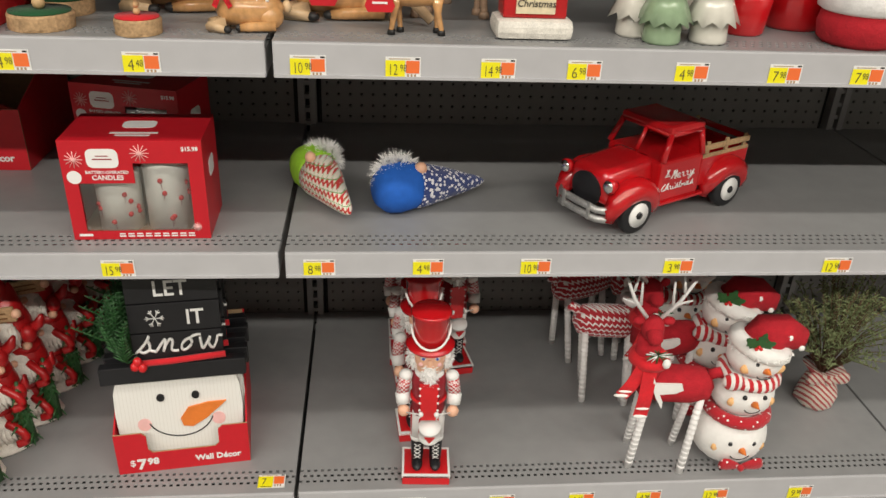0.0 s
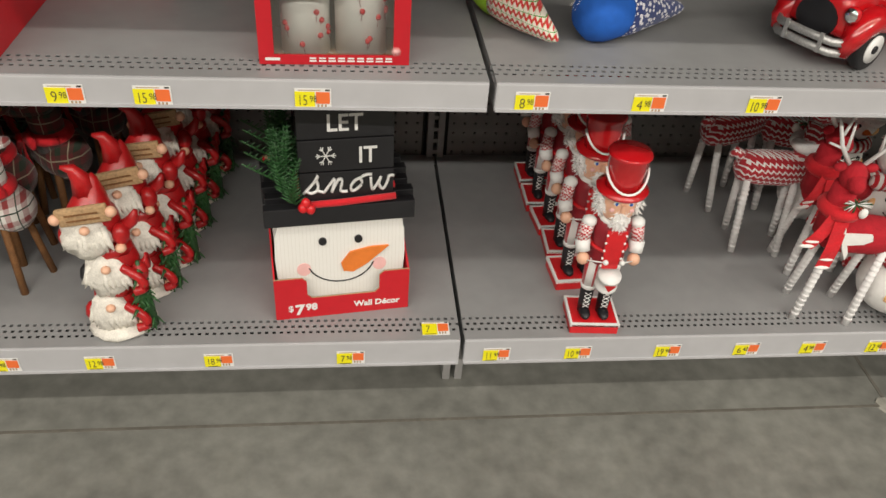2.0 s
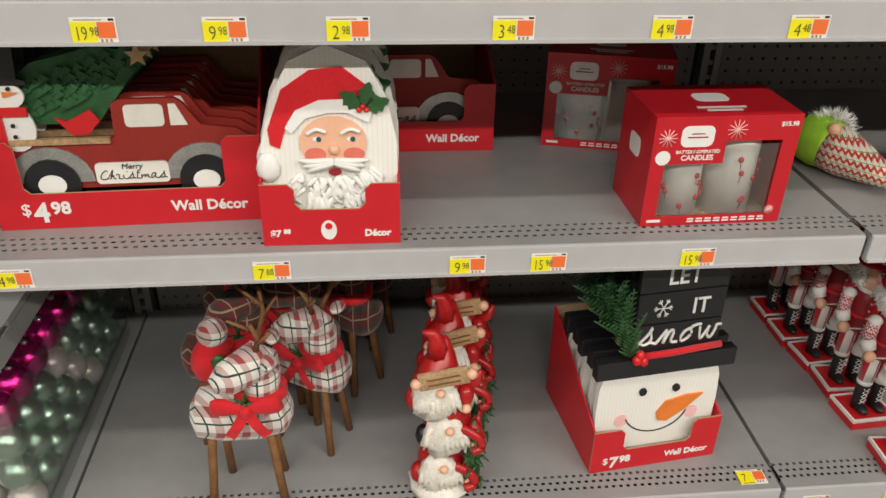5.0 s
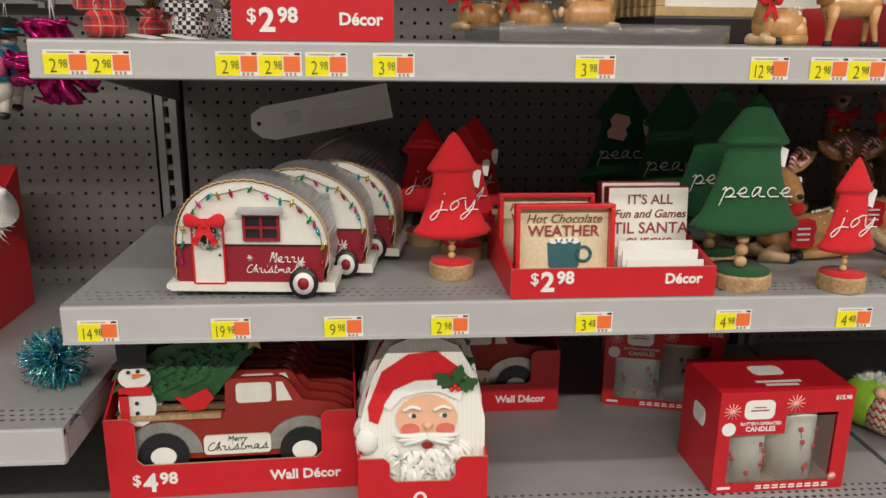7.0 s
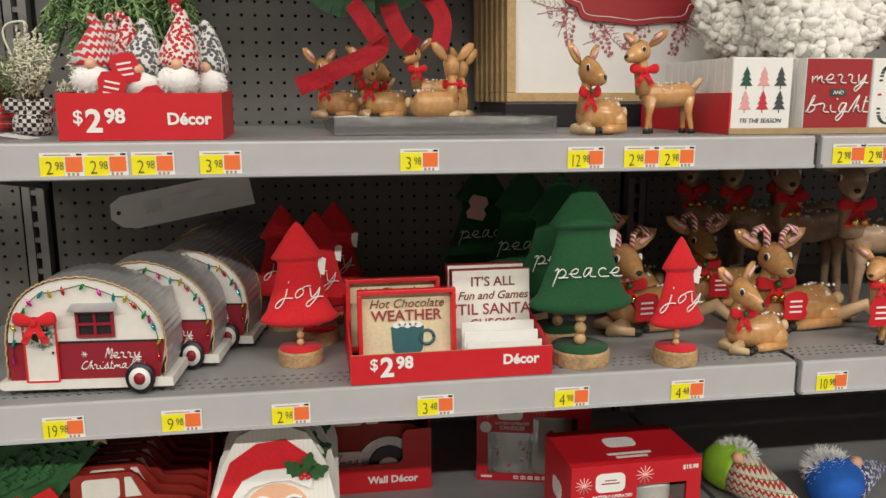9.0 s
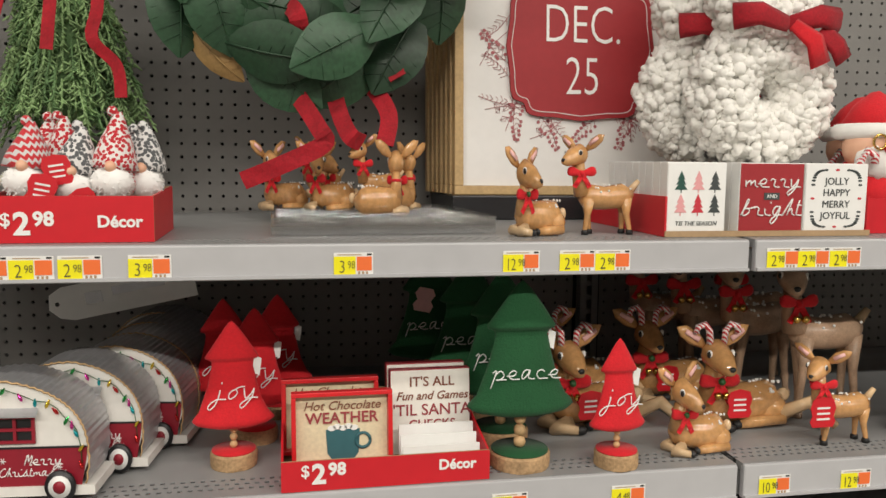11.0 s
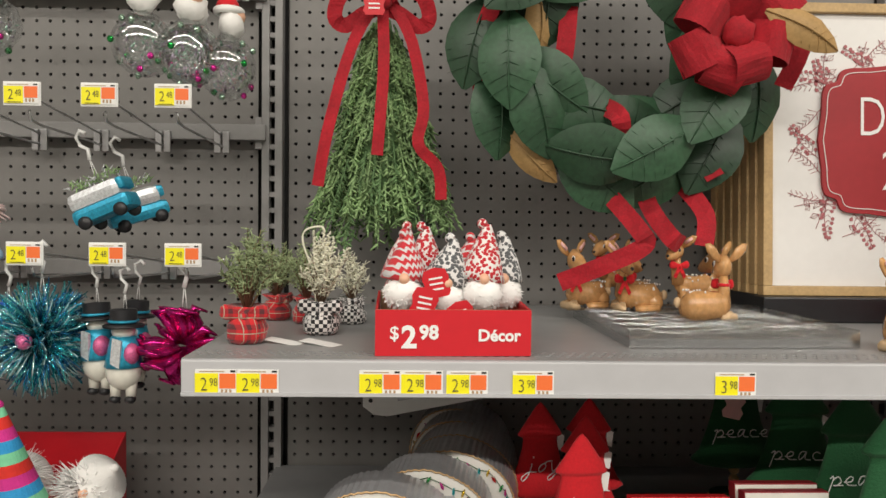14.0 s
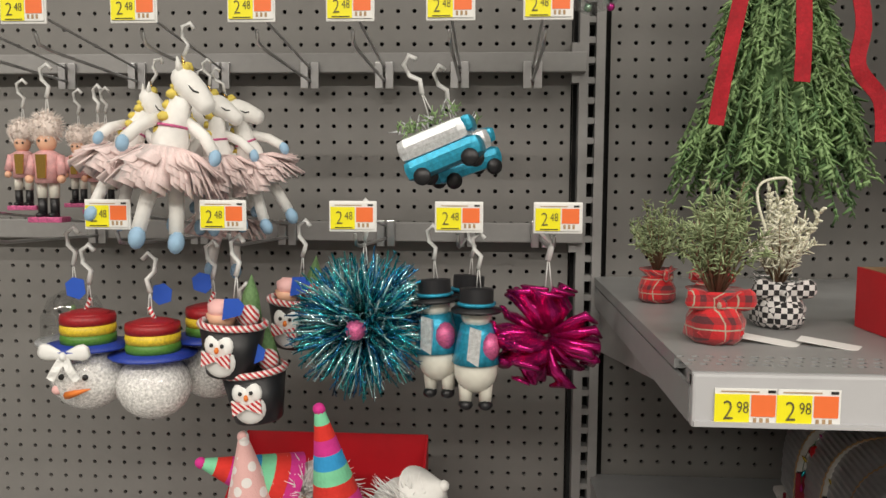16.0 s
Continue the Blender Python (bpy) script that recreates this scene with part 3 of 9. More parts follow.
# ---- red display trays ----
def display_tray(m, w, d, hf, hb, price, word, notch=None, label="red printed cardboard display tray", ledge=0.0, psize=0.03):
    t = thing("display_tray", m, label, "display tray", "red display trays")
    c = 0.003
    if notch:
        nl, nr, nz = notch
        r = 0.008
        out = [(-w / 2, 0), (w / 2, 0), (w / 2, hf), (nr + r, hf), (nr, hf - r), (nr, nz + r), (nr - r, nz), (nl + r, nz), (nl, nz + r), (nl, hf - r), (nl - r, hf), (-w / 2, hf)]
    else:
        out = [(-w / 2, 0), (w / 2, 0), (w / 2, hf), (-w / 2, hf)]
    part("front_panel", Mesh().slab(out, c, M_CARD, side=M_CARD_IN), t)
    for sx in (-1, 1):
        x = sx * (w / 2 - c / 2)
        s = Mesh().add([(x + o, y, z) for o in (-c / 2, c / 2) for y, z in ((c, 0), (d, 0), (d, hb), (c, hf))], [(0, 3, 2, 1), (4, 5, 6, 7), (3, 7, 6, 2), (0, 1, 5, 4), (1, 2, 6, 5), (0, 4, 7, 3)], M_CARD)
        part("side_panel", s, t)
    part("back_panel", Mesh().box((0, d - c / 2, hb / 2), (w - 2 * c - 0.001, c, hb), M_CARD_IN), t)
    part("bottom", Mesh().box((0, d / 2, 0.0015), (w - 2 * c - 0.001, d - 2 * c - 0.001, 0.003), M_CARD_IN), t)
    if price:
        a, b = price
        part("dollar_sign", text_mesh("$", psize * 0.75, M_WHITE, fat=0.0002), t, at=pose(-w / 2 + w * 0.09, -0.0008, psize * 0.68))
        part("price_digit", text_mesh(a, psize * 1.25, M_WHITE, fat=0.0011), t, at=pose(-w / 2 + w * 0.09 + psize * 0.48, -0.0008, psize * 0.35))
        part("price_cents", text_mesh(b, psize * 0.78, M_WHITE, fat=0.0008), t, at=pose(-w / 2 + w * 0.09 + psize * 1.2, -0.0008, psize * 0.7))
    part("tray_word", text_mesh(word, psize * 0.66, M_WHITE, align="RIGHT", fat=0.0006), t, at=pose(w / 2 - w * 0.07, -0.0008, psize * 0.62))
    return t


# ---- snowman wall signs in their tray ----
def snowman_sign(m):
    t = thing("wall_sign", m, "snowman-shaped wooden wall sign with black LET IT snow hat", "wall sign", "snowman wall signs")
    face = Mesh()
    out = []
    for k in range(28):
        a = 2 * math.pi * k / 28
        ca, sa = math.cos(a), math.sin(a)
        out.append((0.11 * math.copysign(abs(ca) ** 0.75, ca), 0.1 + 0.1 * math.copysign(abs(sa) ** 0.6, sa)))
    face.slab([(x, min(z, 0.17)) for x, z in out], 0.012, M_WASHW)
    part("face", face, t, "whitewashed board face")
    part("nose", Mesh().slab([(0.0, 0.085), (0.004, 0.071), (0.02, 0.068), (0.045, 0.082), (0.082, 0.112), (0.05, 0.112), (0.015, 0.105)], 0.004, M_ORANGE, pose(0, -0.004, 0)), t, "orange carrot nose")
    for x in (-0.03, 0.03):
        part("eye", Mesh().slab(disc(0.0068, 14, 1, 1, x, 0.128), 0.003, M_BLACK, pose(0, -0.003, 0)), t)
    for x in (-0.063, 0.066):
        part("cheek", Mesh().slab(disc(0.012, 14, 1, 1, x, 0.078), 0.001, M_PINK, pose(0, -0.001, 0)), t)
    part("smile", Mesh().tube([(0.058 * math.cos(radians(a)), -0.001, 0.095 + 0.045 * math.sin(radians(a))) for a in range(200, 345, 12)], 0.0012, M_INK, 5), t)
    part("hat_brim", Mesh().box((0.0, -0.004, 0.181), (0.245, 0.02, 0.03), M_BLACK, bev=0.002), t)
    for k in range(3):
        part("hat_board", Mesh().box((0.012, 0.0, 0.224 + k * 0.051), (0.15, 0.012, 0.049), M_BLACK, bev=0.0015), t)
    part("hat_band", Mesh().tube([(-0.05, -0.012, 0.2), (0.0, -0.014, 0.202), (0.09, -0.012, 0.206)], 0.0055, M_REDFELT, 6), t, "twisted red rope band")
    hand("word_snow", "snow", 0.042, M_WHITE, 0.0025, t, 0.012, -0.0068, 0.216)
    part("word_it", text_mesh("IT", 0.036, M_WHITE, align="CENTER", fat=0.0005), t, at=pose(0.045, -0.0068, 0.262))
    part("word_let", text_mesh("LET", 0.036, M_WHITE, align="CENTER", fat=0.0005), t, at=pose(0.01, -0.0068, 0.313))
    fl = Mesh()
    for a in range(0, 180, 60):
        ca, sa = math.cos(radians(a)), math.sin(radians(a))
        fl.tube([(-0.02 - 0.016 * ca, -0.0068, 0.275 - 0.016 * sa), (-0.02 + 0.016 * ca, -0.0068, 0.275 + 0.016 * sa)], 0.0009, M_WHITE, 4)
        for sg in (-1, 1):
            for b in (35, -35):
                cb, sb = math.cos(radians(a + b)), math.sin(radians(a + b))
                fl.tube([(-0.02 + sg * 0.009 * ca, -0.0068, 0.275 + sg * 0.009 * sa), (-0.02 + sg * (0.009 * ca + 0.006 * cb), -0.0068, 0.275 + sg * (0.009 * sa + 0.006 * sb))], 0.001, M_WHITE, 4)
    part("snowflake", fl, t)
    g = Mesh()
    rr = random.Random(4)
    for k in range(9):
        a = rr.uniform(60, 150)
        ln = rr.uniform(0.05, 0.075)
        b = Vector((-0.065 - rr.uniform(0, 0.03), -0.015, 0.2 + rr.uniform(0, 0.05)))
        e = b + Vector((math.cos(radians(a)) * ln, rr.uniform(-0.02, 0.005), math.sin(radians(a)) * ln))
        for s in range(8):
            p = b.lerp(e, s / 8)
            for sg in (-1, 1):
                q = p + Vector((sg * 0.016, -0.002, 0.012)) * (1 - s / 11)
                g.tube([p, q], [0.0022, 0.0006], M_LEAF, 3)
        g.tube([b, e], 0.0012, M_LEAF, 4)
    part("greenery", g, t, "dark green artificial sprig")
    b = Mesh()
    for x, z in ((-0.06, 0.2), (-0.048, 0.197), (-0.055, 0.208)):
        b.ball((x, -0.02, z), 0.008, M_RED, 8)
    part("berries", b, t, "red berries")
    return t


SNOW = pose(-0.3495, 1.152, L0 + 0.0006, 0, 0, 7.3)
display_tray(SNOW, 0.237, 0.23, 0.092, 0.2, ("7", "98"), "Wall Décor", (-0.062, 0.065, 0.045), psize=0.026)
s0 = snowman_sign(SNOW @ pose(0, 0.016, 0.006, -3))
s0.scale = (1.02, 1.0, 1.14)
for k in range(1, 5):
    copy_thing(s0, SNOW @ pose(0.004 * (k % 2), 0.016 + 0.034 * k, 0.006, -3))


# ---- truck wall signs in trays ----
def truck_sign(m):
    t = thing("wall_sign", m, "wooden red pickup truck wall sign carrying a pine tree and snowman", "wall sign", "truck wall signs")
    body = [(-0.16, 0.022), (0.165, 0.022), (0.168, 0.085), (0.145, 0.1), (0.1, 0.106), (0.08, 0.136), (0.07, 0.143), (0.002, 0.143), (-0.01, 0.137), (-0.012, 0.092), (-0.16, 0.092)]
    part("truck_body", Mesh().slab(body, 0.008, M_TRUCKRED), t)
    part("bed_rail", Mesh().box((-0.088, -0.002, 0.09), (0.142, 0.008, 0.008), M_BARK), t)
    for x in (-0.1, 0.1):
        part("fender", Mesh().slab([(x + 0.055 * math.cos(radians(a)), 0.032 + 0.05 * math.sin(radians(a))) for a in range(0, 181, 15)], 0.003, M_GREYMET, pose(0, -0.003, 0)), t, "galvanised metal fender")
        w = part("wheel", Mesh().slab(disc(0.036, 20, 1, 1, x, 0.03), 0.004, M_BLACK, pose(0, -0.006, 0)), t)
        part("hub", Mesh().slab(disc(0.018, 16, 1, 0.8, x, 0.03), 0.002, M_WHITE, pose(0, -0.0075, 0)), w)
    part("cab_window", Mesh().slab(rounded(0.05, 0.03, 0.006, 4, 0.03, 0.121), 0.002, M_CREAM, pose(0, -0.002, 0)), t)
    part("vent_window", Mesh().slab([(0.062, 0.107), (0.084, 0.107), (0.071, 0.136), (0.062, 0.136)], 0.002, M_CREAM, pose(0, -0.002, 0)), t)
    part("lettered_plate", Mesh().slab(rounded(0.095, 0.03, 0.006, 4, 0.004, 0.043), 0.003, M_CREAM, pose(0, -0.004, 0)), t)
    part("plate_word", text_mesh("Merry", 0.011, M_INK, shear=0.2, align="CENTER"), t, at=pose(0.004, -0.005, 0.049))
    hand("plate_word", "Christmas", 0.0135, M_INK, 0.0007, t, 0.004, -0.0048, 0.035)
    tree = Mesh()
    rr = random.Random(9)
    for k in range(120):
        u = rr.random()
        x, z = -0.15 + 0.19 * u, 0.12 + 0.085 * u * 0.9 + rr.uniform(-0.03, 0.035) * (1.05 - u * 0.6)
        tree.slab([(x, z), (x - 0.018, z - 0.01), (x - 0.008, z + 0.006)], 0.002, M_DKGREEN, pose(0, 0.001 + rr.random() * 0.005, 0))
    tree.slab([(-0.15, 0.11), (-0.03, 0.11), (0.045, 0.2), (-0.02, 0.21), (-0.1, 0.19), (-0.15, 0.15)], 0.004, M_DKGREEN, pose(0, 0.008, 0))
    part("tree", tree, t, "dark green painted pine tree")
    sn = Mesh()
    sn.slab(disc(0.026, 18, 1, 1.2, -0.125, 0.135), 0.004, M_WHITE, pose(0, -0.004, 0))
    sn.slab(disc(0.021, 18, 1.05, 0.8, -0.126, 0.178), 0.004, M_WHITE, pose(0, -0.005, 0))
    part("snowman", sn, t, "white painted snowman", at=pose(-0.006, 0, -0.026))
    part("snowman_hat", Mesh().slab([(-0.155, 0.192), (-0.098, 0.192), (-0.098, 0.198), (-0.108, 0.2), (-0.105, 0.24), (-0.148, 0.24), (-0.146, 0.2), (-0.155, 0.198)], 0.004, M_BLACK, pose(-0.006, -0.006, -0.026)), t)
    part("scarf", Mesh().box((-0.126, -0.006, 0.158), (0.044, 0.004, 0.012), M_RED).box((-0.142, -0.006, 0.135), (0.012, 0.004, 0.04), M_RED), t, at=pose(-0.006, 0, -0.026))
    part("carrot", Mesh().slab([(-0.128, 0.177), (-0.11, 0.183), (-0.128, 0.184)], 0.003, M_ORANGE, pose(-0.006, -0.008, -0.026)), t)
    f = Mesh()
    for x, z in ((-0.133, 0.187), (-0.12, 0.188), (-0.125, 0.14), (-0.125, 0.125)):
        f.slab(disc(0.0028, 8, 1, 1, x, z), 0.002, M_INK, pose(0, -0.0075, 0))
    tagged(part("coal", f, t, at=pose(-0.006, 0, -0.026)), kind="stuff")
    part("cardinal", Mesh().slab([(-0.06, 0.118), (-0.045, 0.135), (-0.055, 0.15), (-0.085, 0.135), (-0.1, 0.14), (-0.08, 0.115)], 0.004, M_RED, pose(0.02, -0.005, -0.018)), t, "red bird")
    star = [(0.034 + (0.016 if k % 2 == 0 else 0.007) * math.sin(math.pi * k / 5), 0.2 + (0.016 if k % 2 == 0 else 0.007) * math.cos(math.pi * k / 5)) for k in range(10)]
    part("star", Mesh().slab(star, 0.003, M_WOOD, pose(0, -0.003, 0)), t)
    return t


TRUCK = pose(-1.153, 1.167, L1 + 0.0006, 0, 0, 2.5)
display_tray(TRUCK, 0.352, 0.26, 0.125, 0.24, ("4", "98"), "Wall Décor", (-0.135, 0.125, 0.052), psize=0.032)
tk = truck_sign(TRUCK @ pose(0, 0.014, 0.03, -2))
for k in range(1, 7):
    copy_thing(tk, TRUCK @ pose(0.003 * k, 0.014 + 0.03 * k, 0.03, -2))
TRUCK2 = pose(-0.8, 1.402, L1 + 0.0006, 0, 0, 0)
display_tray(TRUCK2, 0.352, 0.25, 0.115, 0.2, ("4", "98"), "Wall Décor", (-0.135, 0.125, 0.052), psize=0.028)
copy_thing(tk, TRUCK2 @ pose(0, 0.014, 0.016, -2))


# ---- old-fashioned Santa wall signs: plain painted plaques ----
def santa_sign(m):
    t = thing("wall_sign", m, "vintage white-bearded Santa face wooden wall sign", "wall sign", "santa wall signs")
    out = [(-0.075, 0.0), (0.075, 0.0), (0.088, 0.05), (0.088, 0.12), (0.075, 0.18), (0.05, 0.225), (0.0, 0.245), (-0.045, 0.225), (-0.07, 0.18), (-0.086, 0.12), (-0.09, 0.06)]
    part("board", Mesh().slab(out, 0.008, M_WASHW), t)
    part("cap", Mesh().slab([(-0.062, 0.115), (-0.05, 0.15), (-0.03, 0.166), (0.0, 0.176), (0.04, 0.17), (0.05, 0.195), (0.02, 0.218), (-0.02, 0.214), (-0.056, 0.19), (-0.076, 0.14), (-0.074, 0.12)], 0.002, M_REDFELT, pose(0, -0.002, 0)), t, "red painted cap")
    f = part("face", Mesh().slab(disc(0.043, 26, 1, 0.8, 0.006, 0.122), 0.003, M_SKIN, pose(0, -0.003, 0)), t)
    part("fur_band", Mesh().slab([(-0.046, 0.135), (-0.028, 0.154), (0.0, 0.161), (0.025, 0.161), (0.052, 0.148), (0.056, 0.162), (0.024, 0.178), (-0.01, 0.177), (-0.04, 0.164), (-0.054, 0.142)], 0.004, M_WHITE, pose(0, -0.005, 0)), t)
    for x in (-0.015, 0.028):
        part("cheek", Mesh().slab(disc(0.0125, 16, 1.1, 0.7, x * 1.15, 0.107), 0.001, M_BLUSH, pose(0, -0.0036, 0)), f)
        part("eye_white", Mesh().slab(disc(0.0046, 12, 1.25, 0.62, x + 0.001, 0.127), 0.0006, M_WHITE, pose(0, -0.0036, 0)), f)
        part("pupil", Mesh().slab(disc(0.0034, 10, 1, 1, x + 0.003, 0.1268), 0.0006, M_IRIS, pose(0, -0.0042, 0)), f)
        part("eyebrow", Mesh().tube(bend([(x - 0.012, -0.005, 0.134), (x, -0.006, 0.14), (x + 0.012, -0.005, 0.136)]), 0.0026, M_WHITE, 5), f)
    part("nose", Mesh().ball((0.007, -0.005, 0.113), (0.0075, 0.006, 0.0065), M_SKIN, 10), f)
    mo = Mesh()
    for sg in (-1, 1):
        for k in range(3):
            mo.tube(bend([(0.006, -0.006, 0.1 - 0.002 * k), (0.006 + sg * 0.022, -0.009, 0.099 - 0.004 * k), (0.006 + sg * (0.046 - 0.006 * k), -0.006, 0.1 - 0.008 * k)]), [0.003, 0.004, 0.0045, 0.005, 0.005, 0.0048, 0.0045, 0.004, 0.003, 0.002, 0.001], M_WHITE, 6)
    part("moustache", mo, t)
    part("mouth", Mesh().slab(disc(0.0065, 12, 1.3, 0.75, 0.007, 0.084), 0.002, M_DKRED, pose(0, -0.006, 0)), t)
    bd_ = Mesh()
    rr = random.Random(3)
    for k in range(60):
        u = rr.uniform(-1, 1)
        x0, z0 = 0.006 + 0.05 * u, 0.088 - 0.012 * (1 - u * u) + rr.uniform(-0.03, 0.004)
        ln = rr.uniform(0.02, 0.035)
        sw_ = rr.choice((-1, 1)) * 0.007
        bd_.tube(bend([(x0, -0.002, z0), (x0 + 0.01 * u + sw_, -0.004, z0 - ln * 0.5), (x0 + 0.014 * u - sw_ * 0.5, -0.002, max(0.006, z0 - ln))], 4), [0.003, 0.0035, 0.004, 0.004, 0.0038, 0.0036, 0.003, 0.002, 0.001], M_WHITE, 5)
    part("beard", bd_, t, "white carved beard curls")
    part("pompom", Mesh().ball((-0.078, -0.001, 0.09), (0.016, 0.007, 0.02), M_WHITE, 10, 0.2), t)
    part("holly", holly(Mesh(), (0.045, -0.006, 0.165), 0.036), t, "green holly with red berries")
    return t


M_BLUSH = mat("rosy_cheek_paint", (0.66, 0.16, 0.12), 0.5, vary=0.1)
M_IRIS = mat("blue_grey_iris_paint", (0.04, 0.07, 0.1), 0.3)
SANTA = pose(-0.884, 1.097, L1 + 0.0006, 0, 0, -0.5)
tray = display_tray(SANTA, 0.18, 0.32, 0.088, 0.12, None, "Décor", (-0.046, 0.045, 0.052), psize=0.02)
part("price_text", text_mesh("$7", 0.013, M_WHITE, fat=0.0005), tray, at=pose(-0.08, -0.0008, 0.014))
part("price_text", text_mesh("88", 0.009, M_WHITE, fat=0.0004), tray, at=pose(-0.063, -0.0008, 0.018))
part("printed_beard_mark", Mesh().slab(disc(0.013, 16, 0.8, 1.1, -0.004, 0.022), 0.001, M_WHITE, pose(0, -0.001, 0)).slab(disc(0.005, 8, 1, 1, -0.004, 0.028), 0.0006, M_RED, pose(0, -0.0016, 0)), tray)
sa = santa_sign(SANTA @ pose(0, 0.014, 0.012, -8))
for k in range(1, 7):
    copy_thing(sa, SANTA @ pose(0.004 * (-1) ** k, 0.014 + 0.036 * k, 0.012, -8))


# ---- candle boxes ----
M_CARDDK = mat("red_candle_box_print", (0.52, 0.01, 0.02), 0.38, vary=0.05, scale=6)


def candle_box(m):
    w, d, h = 0.205, 0.125, 0.16
    t = thing("candle_box", m, "red cardboard box of battery candles with a cut-out window", "candle box", "candle boxes")
    c = 0.002
    lx, lz, wx0, wx1, wz0, wz1 = 0.0, 0.094, -0.082, 0.08, 0.014, 0.126
    for x0, x1, z0, z1 in ((-w / 2, wx0, 0, h), (wx1, w / 2, 0, h), (wx0, wx1, 0, wz0), (wx0, wx1, wz1, h), (wx0, lx, lz, wz1)):
        part("front_panel", Mesh().box(((x0 + x1) / 2, c / 2, (z0 + z1) / 2), (x1 - x0, c, z1 - z0), M_CARDDK), t)
    for sx in (-1, 1):
        part("side_panel", Mesh().box((sx * (w / 2 - c / 2), d / 2 + c / 2, h / 2), (c, d - c, h), M_CARDDK), t)
    part("back_panel", Mesh().box((0, d - c / 2, h / 2), (w - 2 * c, c, h), M_CARD_IN), t)
    part("top_panel", Mesh().box((0, d / 2, h + c / 2), (w, d, c), M_CARDDK), t)
    part("bottom_panel", Mesh().box((0, d / 2, c / 2), (w - 2 * c, d - 2 * c, c), M_CARD_IN), t)
    for x, r, hh in ((-0.04, 0.034, 0.1), (0.037, 0.036, 0.122)):
        cm = Mesh().lathe([(r, 0.003), (r, hh - 0.004), (r - 0.003, hh), (r - 0.006, hh - 0.003), (0, hh - 0.005)], M_FROST, pose(x, 0.048, 0), 26)
        cn = part("candle", cm, t, "ivory wax candle printed with red berries")
        b = Mesh()
        rr = random.Random(int(hh * 1000))
        for k in range(8):
            a, z = radians(rr.uniform(200, 340)), rr.uniform(0.02, hh - 0.015)
            p_ = Vector((x + (r + 0.0004) * math.cos(a), 0.048 + (r + 0.0004) * math.sin(a), z))
            b.tube([p_, p_ + Vector((rr.uniform(-0.004, 0.004), -0.0004, -0.014))], 0.0005, M_DKRED, 3)
            b.ball((x + (r + 0.0004) * math.cos(a), 0.048 + (r + 0.0004) * math.sin(a), z), (0.0042, 0.0042, 0.0042), M_RED, 7)
        part("berry_print", b, cn)
    part("window_film", Mesh().box((0, c + 0.001, 0.066), (0.166, 0.0004, 0.108), M_CLEAR), t)
    badge = rounded(0.046, 0.03, 0.009, 4, -0.042, 0.134)
    part("badge", Mesh().slab(badge, 0.0005, M_WHITE, pose(0, -0.0006, 0)), t, "white scalloped label shape")
    part("badge_bar", Mesh().box((-0.042, -0.0009, 0.133), (0.028, 0.0004, 0.0018), M_DKRED).box((-0.042, -0.0009, 0.138), (0.018, 0.0004, 0.0014), M_DKRED), t)
    part("box_word", text_mesh("BATTERY-OPERATED", 0.0066, M_WHITE, align="CENTER", fat=0.0001), t, at=pose(-0.038, -0.0006, 0.11))
    part("box_word", text_mesh("CANDLES", 0.0105, M_WHITE, align="CENTER", fat=0.0002), t, at=pose(-0.038, -0.0006, 0.1))
    part("box_word", text_mesh("$15.98", 0.009, M_WHITE, align="RIGHT", fat=0.0002), t, at=pose(0.097, -0.0006, 0.146))
    fp = Mesh()
    for k in range(9):
        fp.box((-0.03 + 0.013 * k, -0.0004, 0.0095), (0.009, 0.0004, 0.0022), M_WHITE).box((-0.03 + 0.013 * k, -0.0004, 0.0055), (0.010, 0.0004, 0.0022), M_WHITE)
    fp.box((-0.084, -0.0004, 0.008), (0.02, 0.0004, 0.004), M_WHITE)
    tagged(part("fine_print", fp, t), kind="stuff")
    part("round_seal", Mesh().slab(disc(0.0105, 18, 1, 1, -0.086, 0.104), 0.0005, M_WHITE, pose(0, -0.0006, 0)), t)
    fl = Mesh()
    for cx, cz, s in ((-0.083, 0.132, 0.013), (0.012, 0.142, 0.014), (0.084, 0.02, 0.007)):
        for a in range(0, 180, 30):
            fl.tube([(cx - s * math.cos(radians(a)), -0.0003, cz - s * math.sin(radians(a))), (cx + s * math.cos(radians(a)), -0.0003, cz + s * math.sin(radians(a)))], 0.0007, M_PINK, 4)
    tagged(part("printed_snowflake", fl, t), kind="stuff")
    tp = Mesh().slab(rounded(0.05, 0.032, 0.01, 4, 0.0, 0.072), 0.0005, M_WHITE, pose(0, 0, h + c + 0.0006, -90))
    tp.box((0, 0.033, h + c + 0.0003), (0.07, 0.006, 0.0004), M_WHITE).box((0, 0.022, h + c + 0.0003), (0.05, 0.006, 0.0004), M_WHITE)
    part("top_label", tp, t, "white scalloped label shape")
    part("side_label", Mesh().slab(rounded(0.04, 0.03, 0.009, 4, 0.0625, 0.1), 0.0005, M_WHITE, pose(w / 2 + 0.0006, 0, 0, 0, 0, 90)), t)
    part("side_label", Mesh().slab(rounded(0.04, 0.03, 0.009, 4, -0.0625, 0.1), 0.0005, M_WHITE, pose(-w / 2 - 0.0006, 0, 0, 0, 0, -90)), t)
    return t


cb = candle_box(pose(-0.354, 1.124, L1 + 0.0006, 0, 0, 1.5))
copy_thing(cb, pose(-0.438, 1.396, L1 + 0.0006, 0, 0, -14))

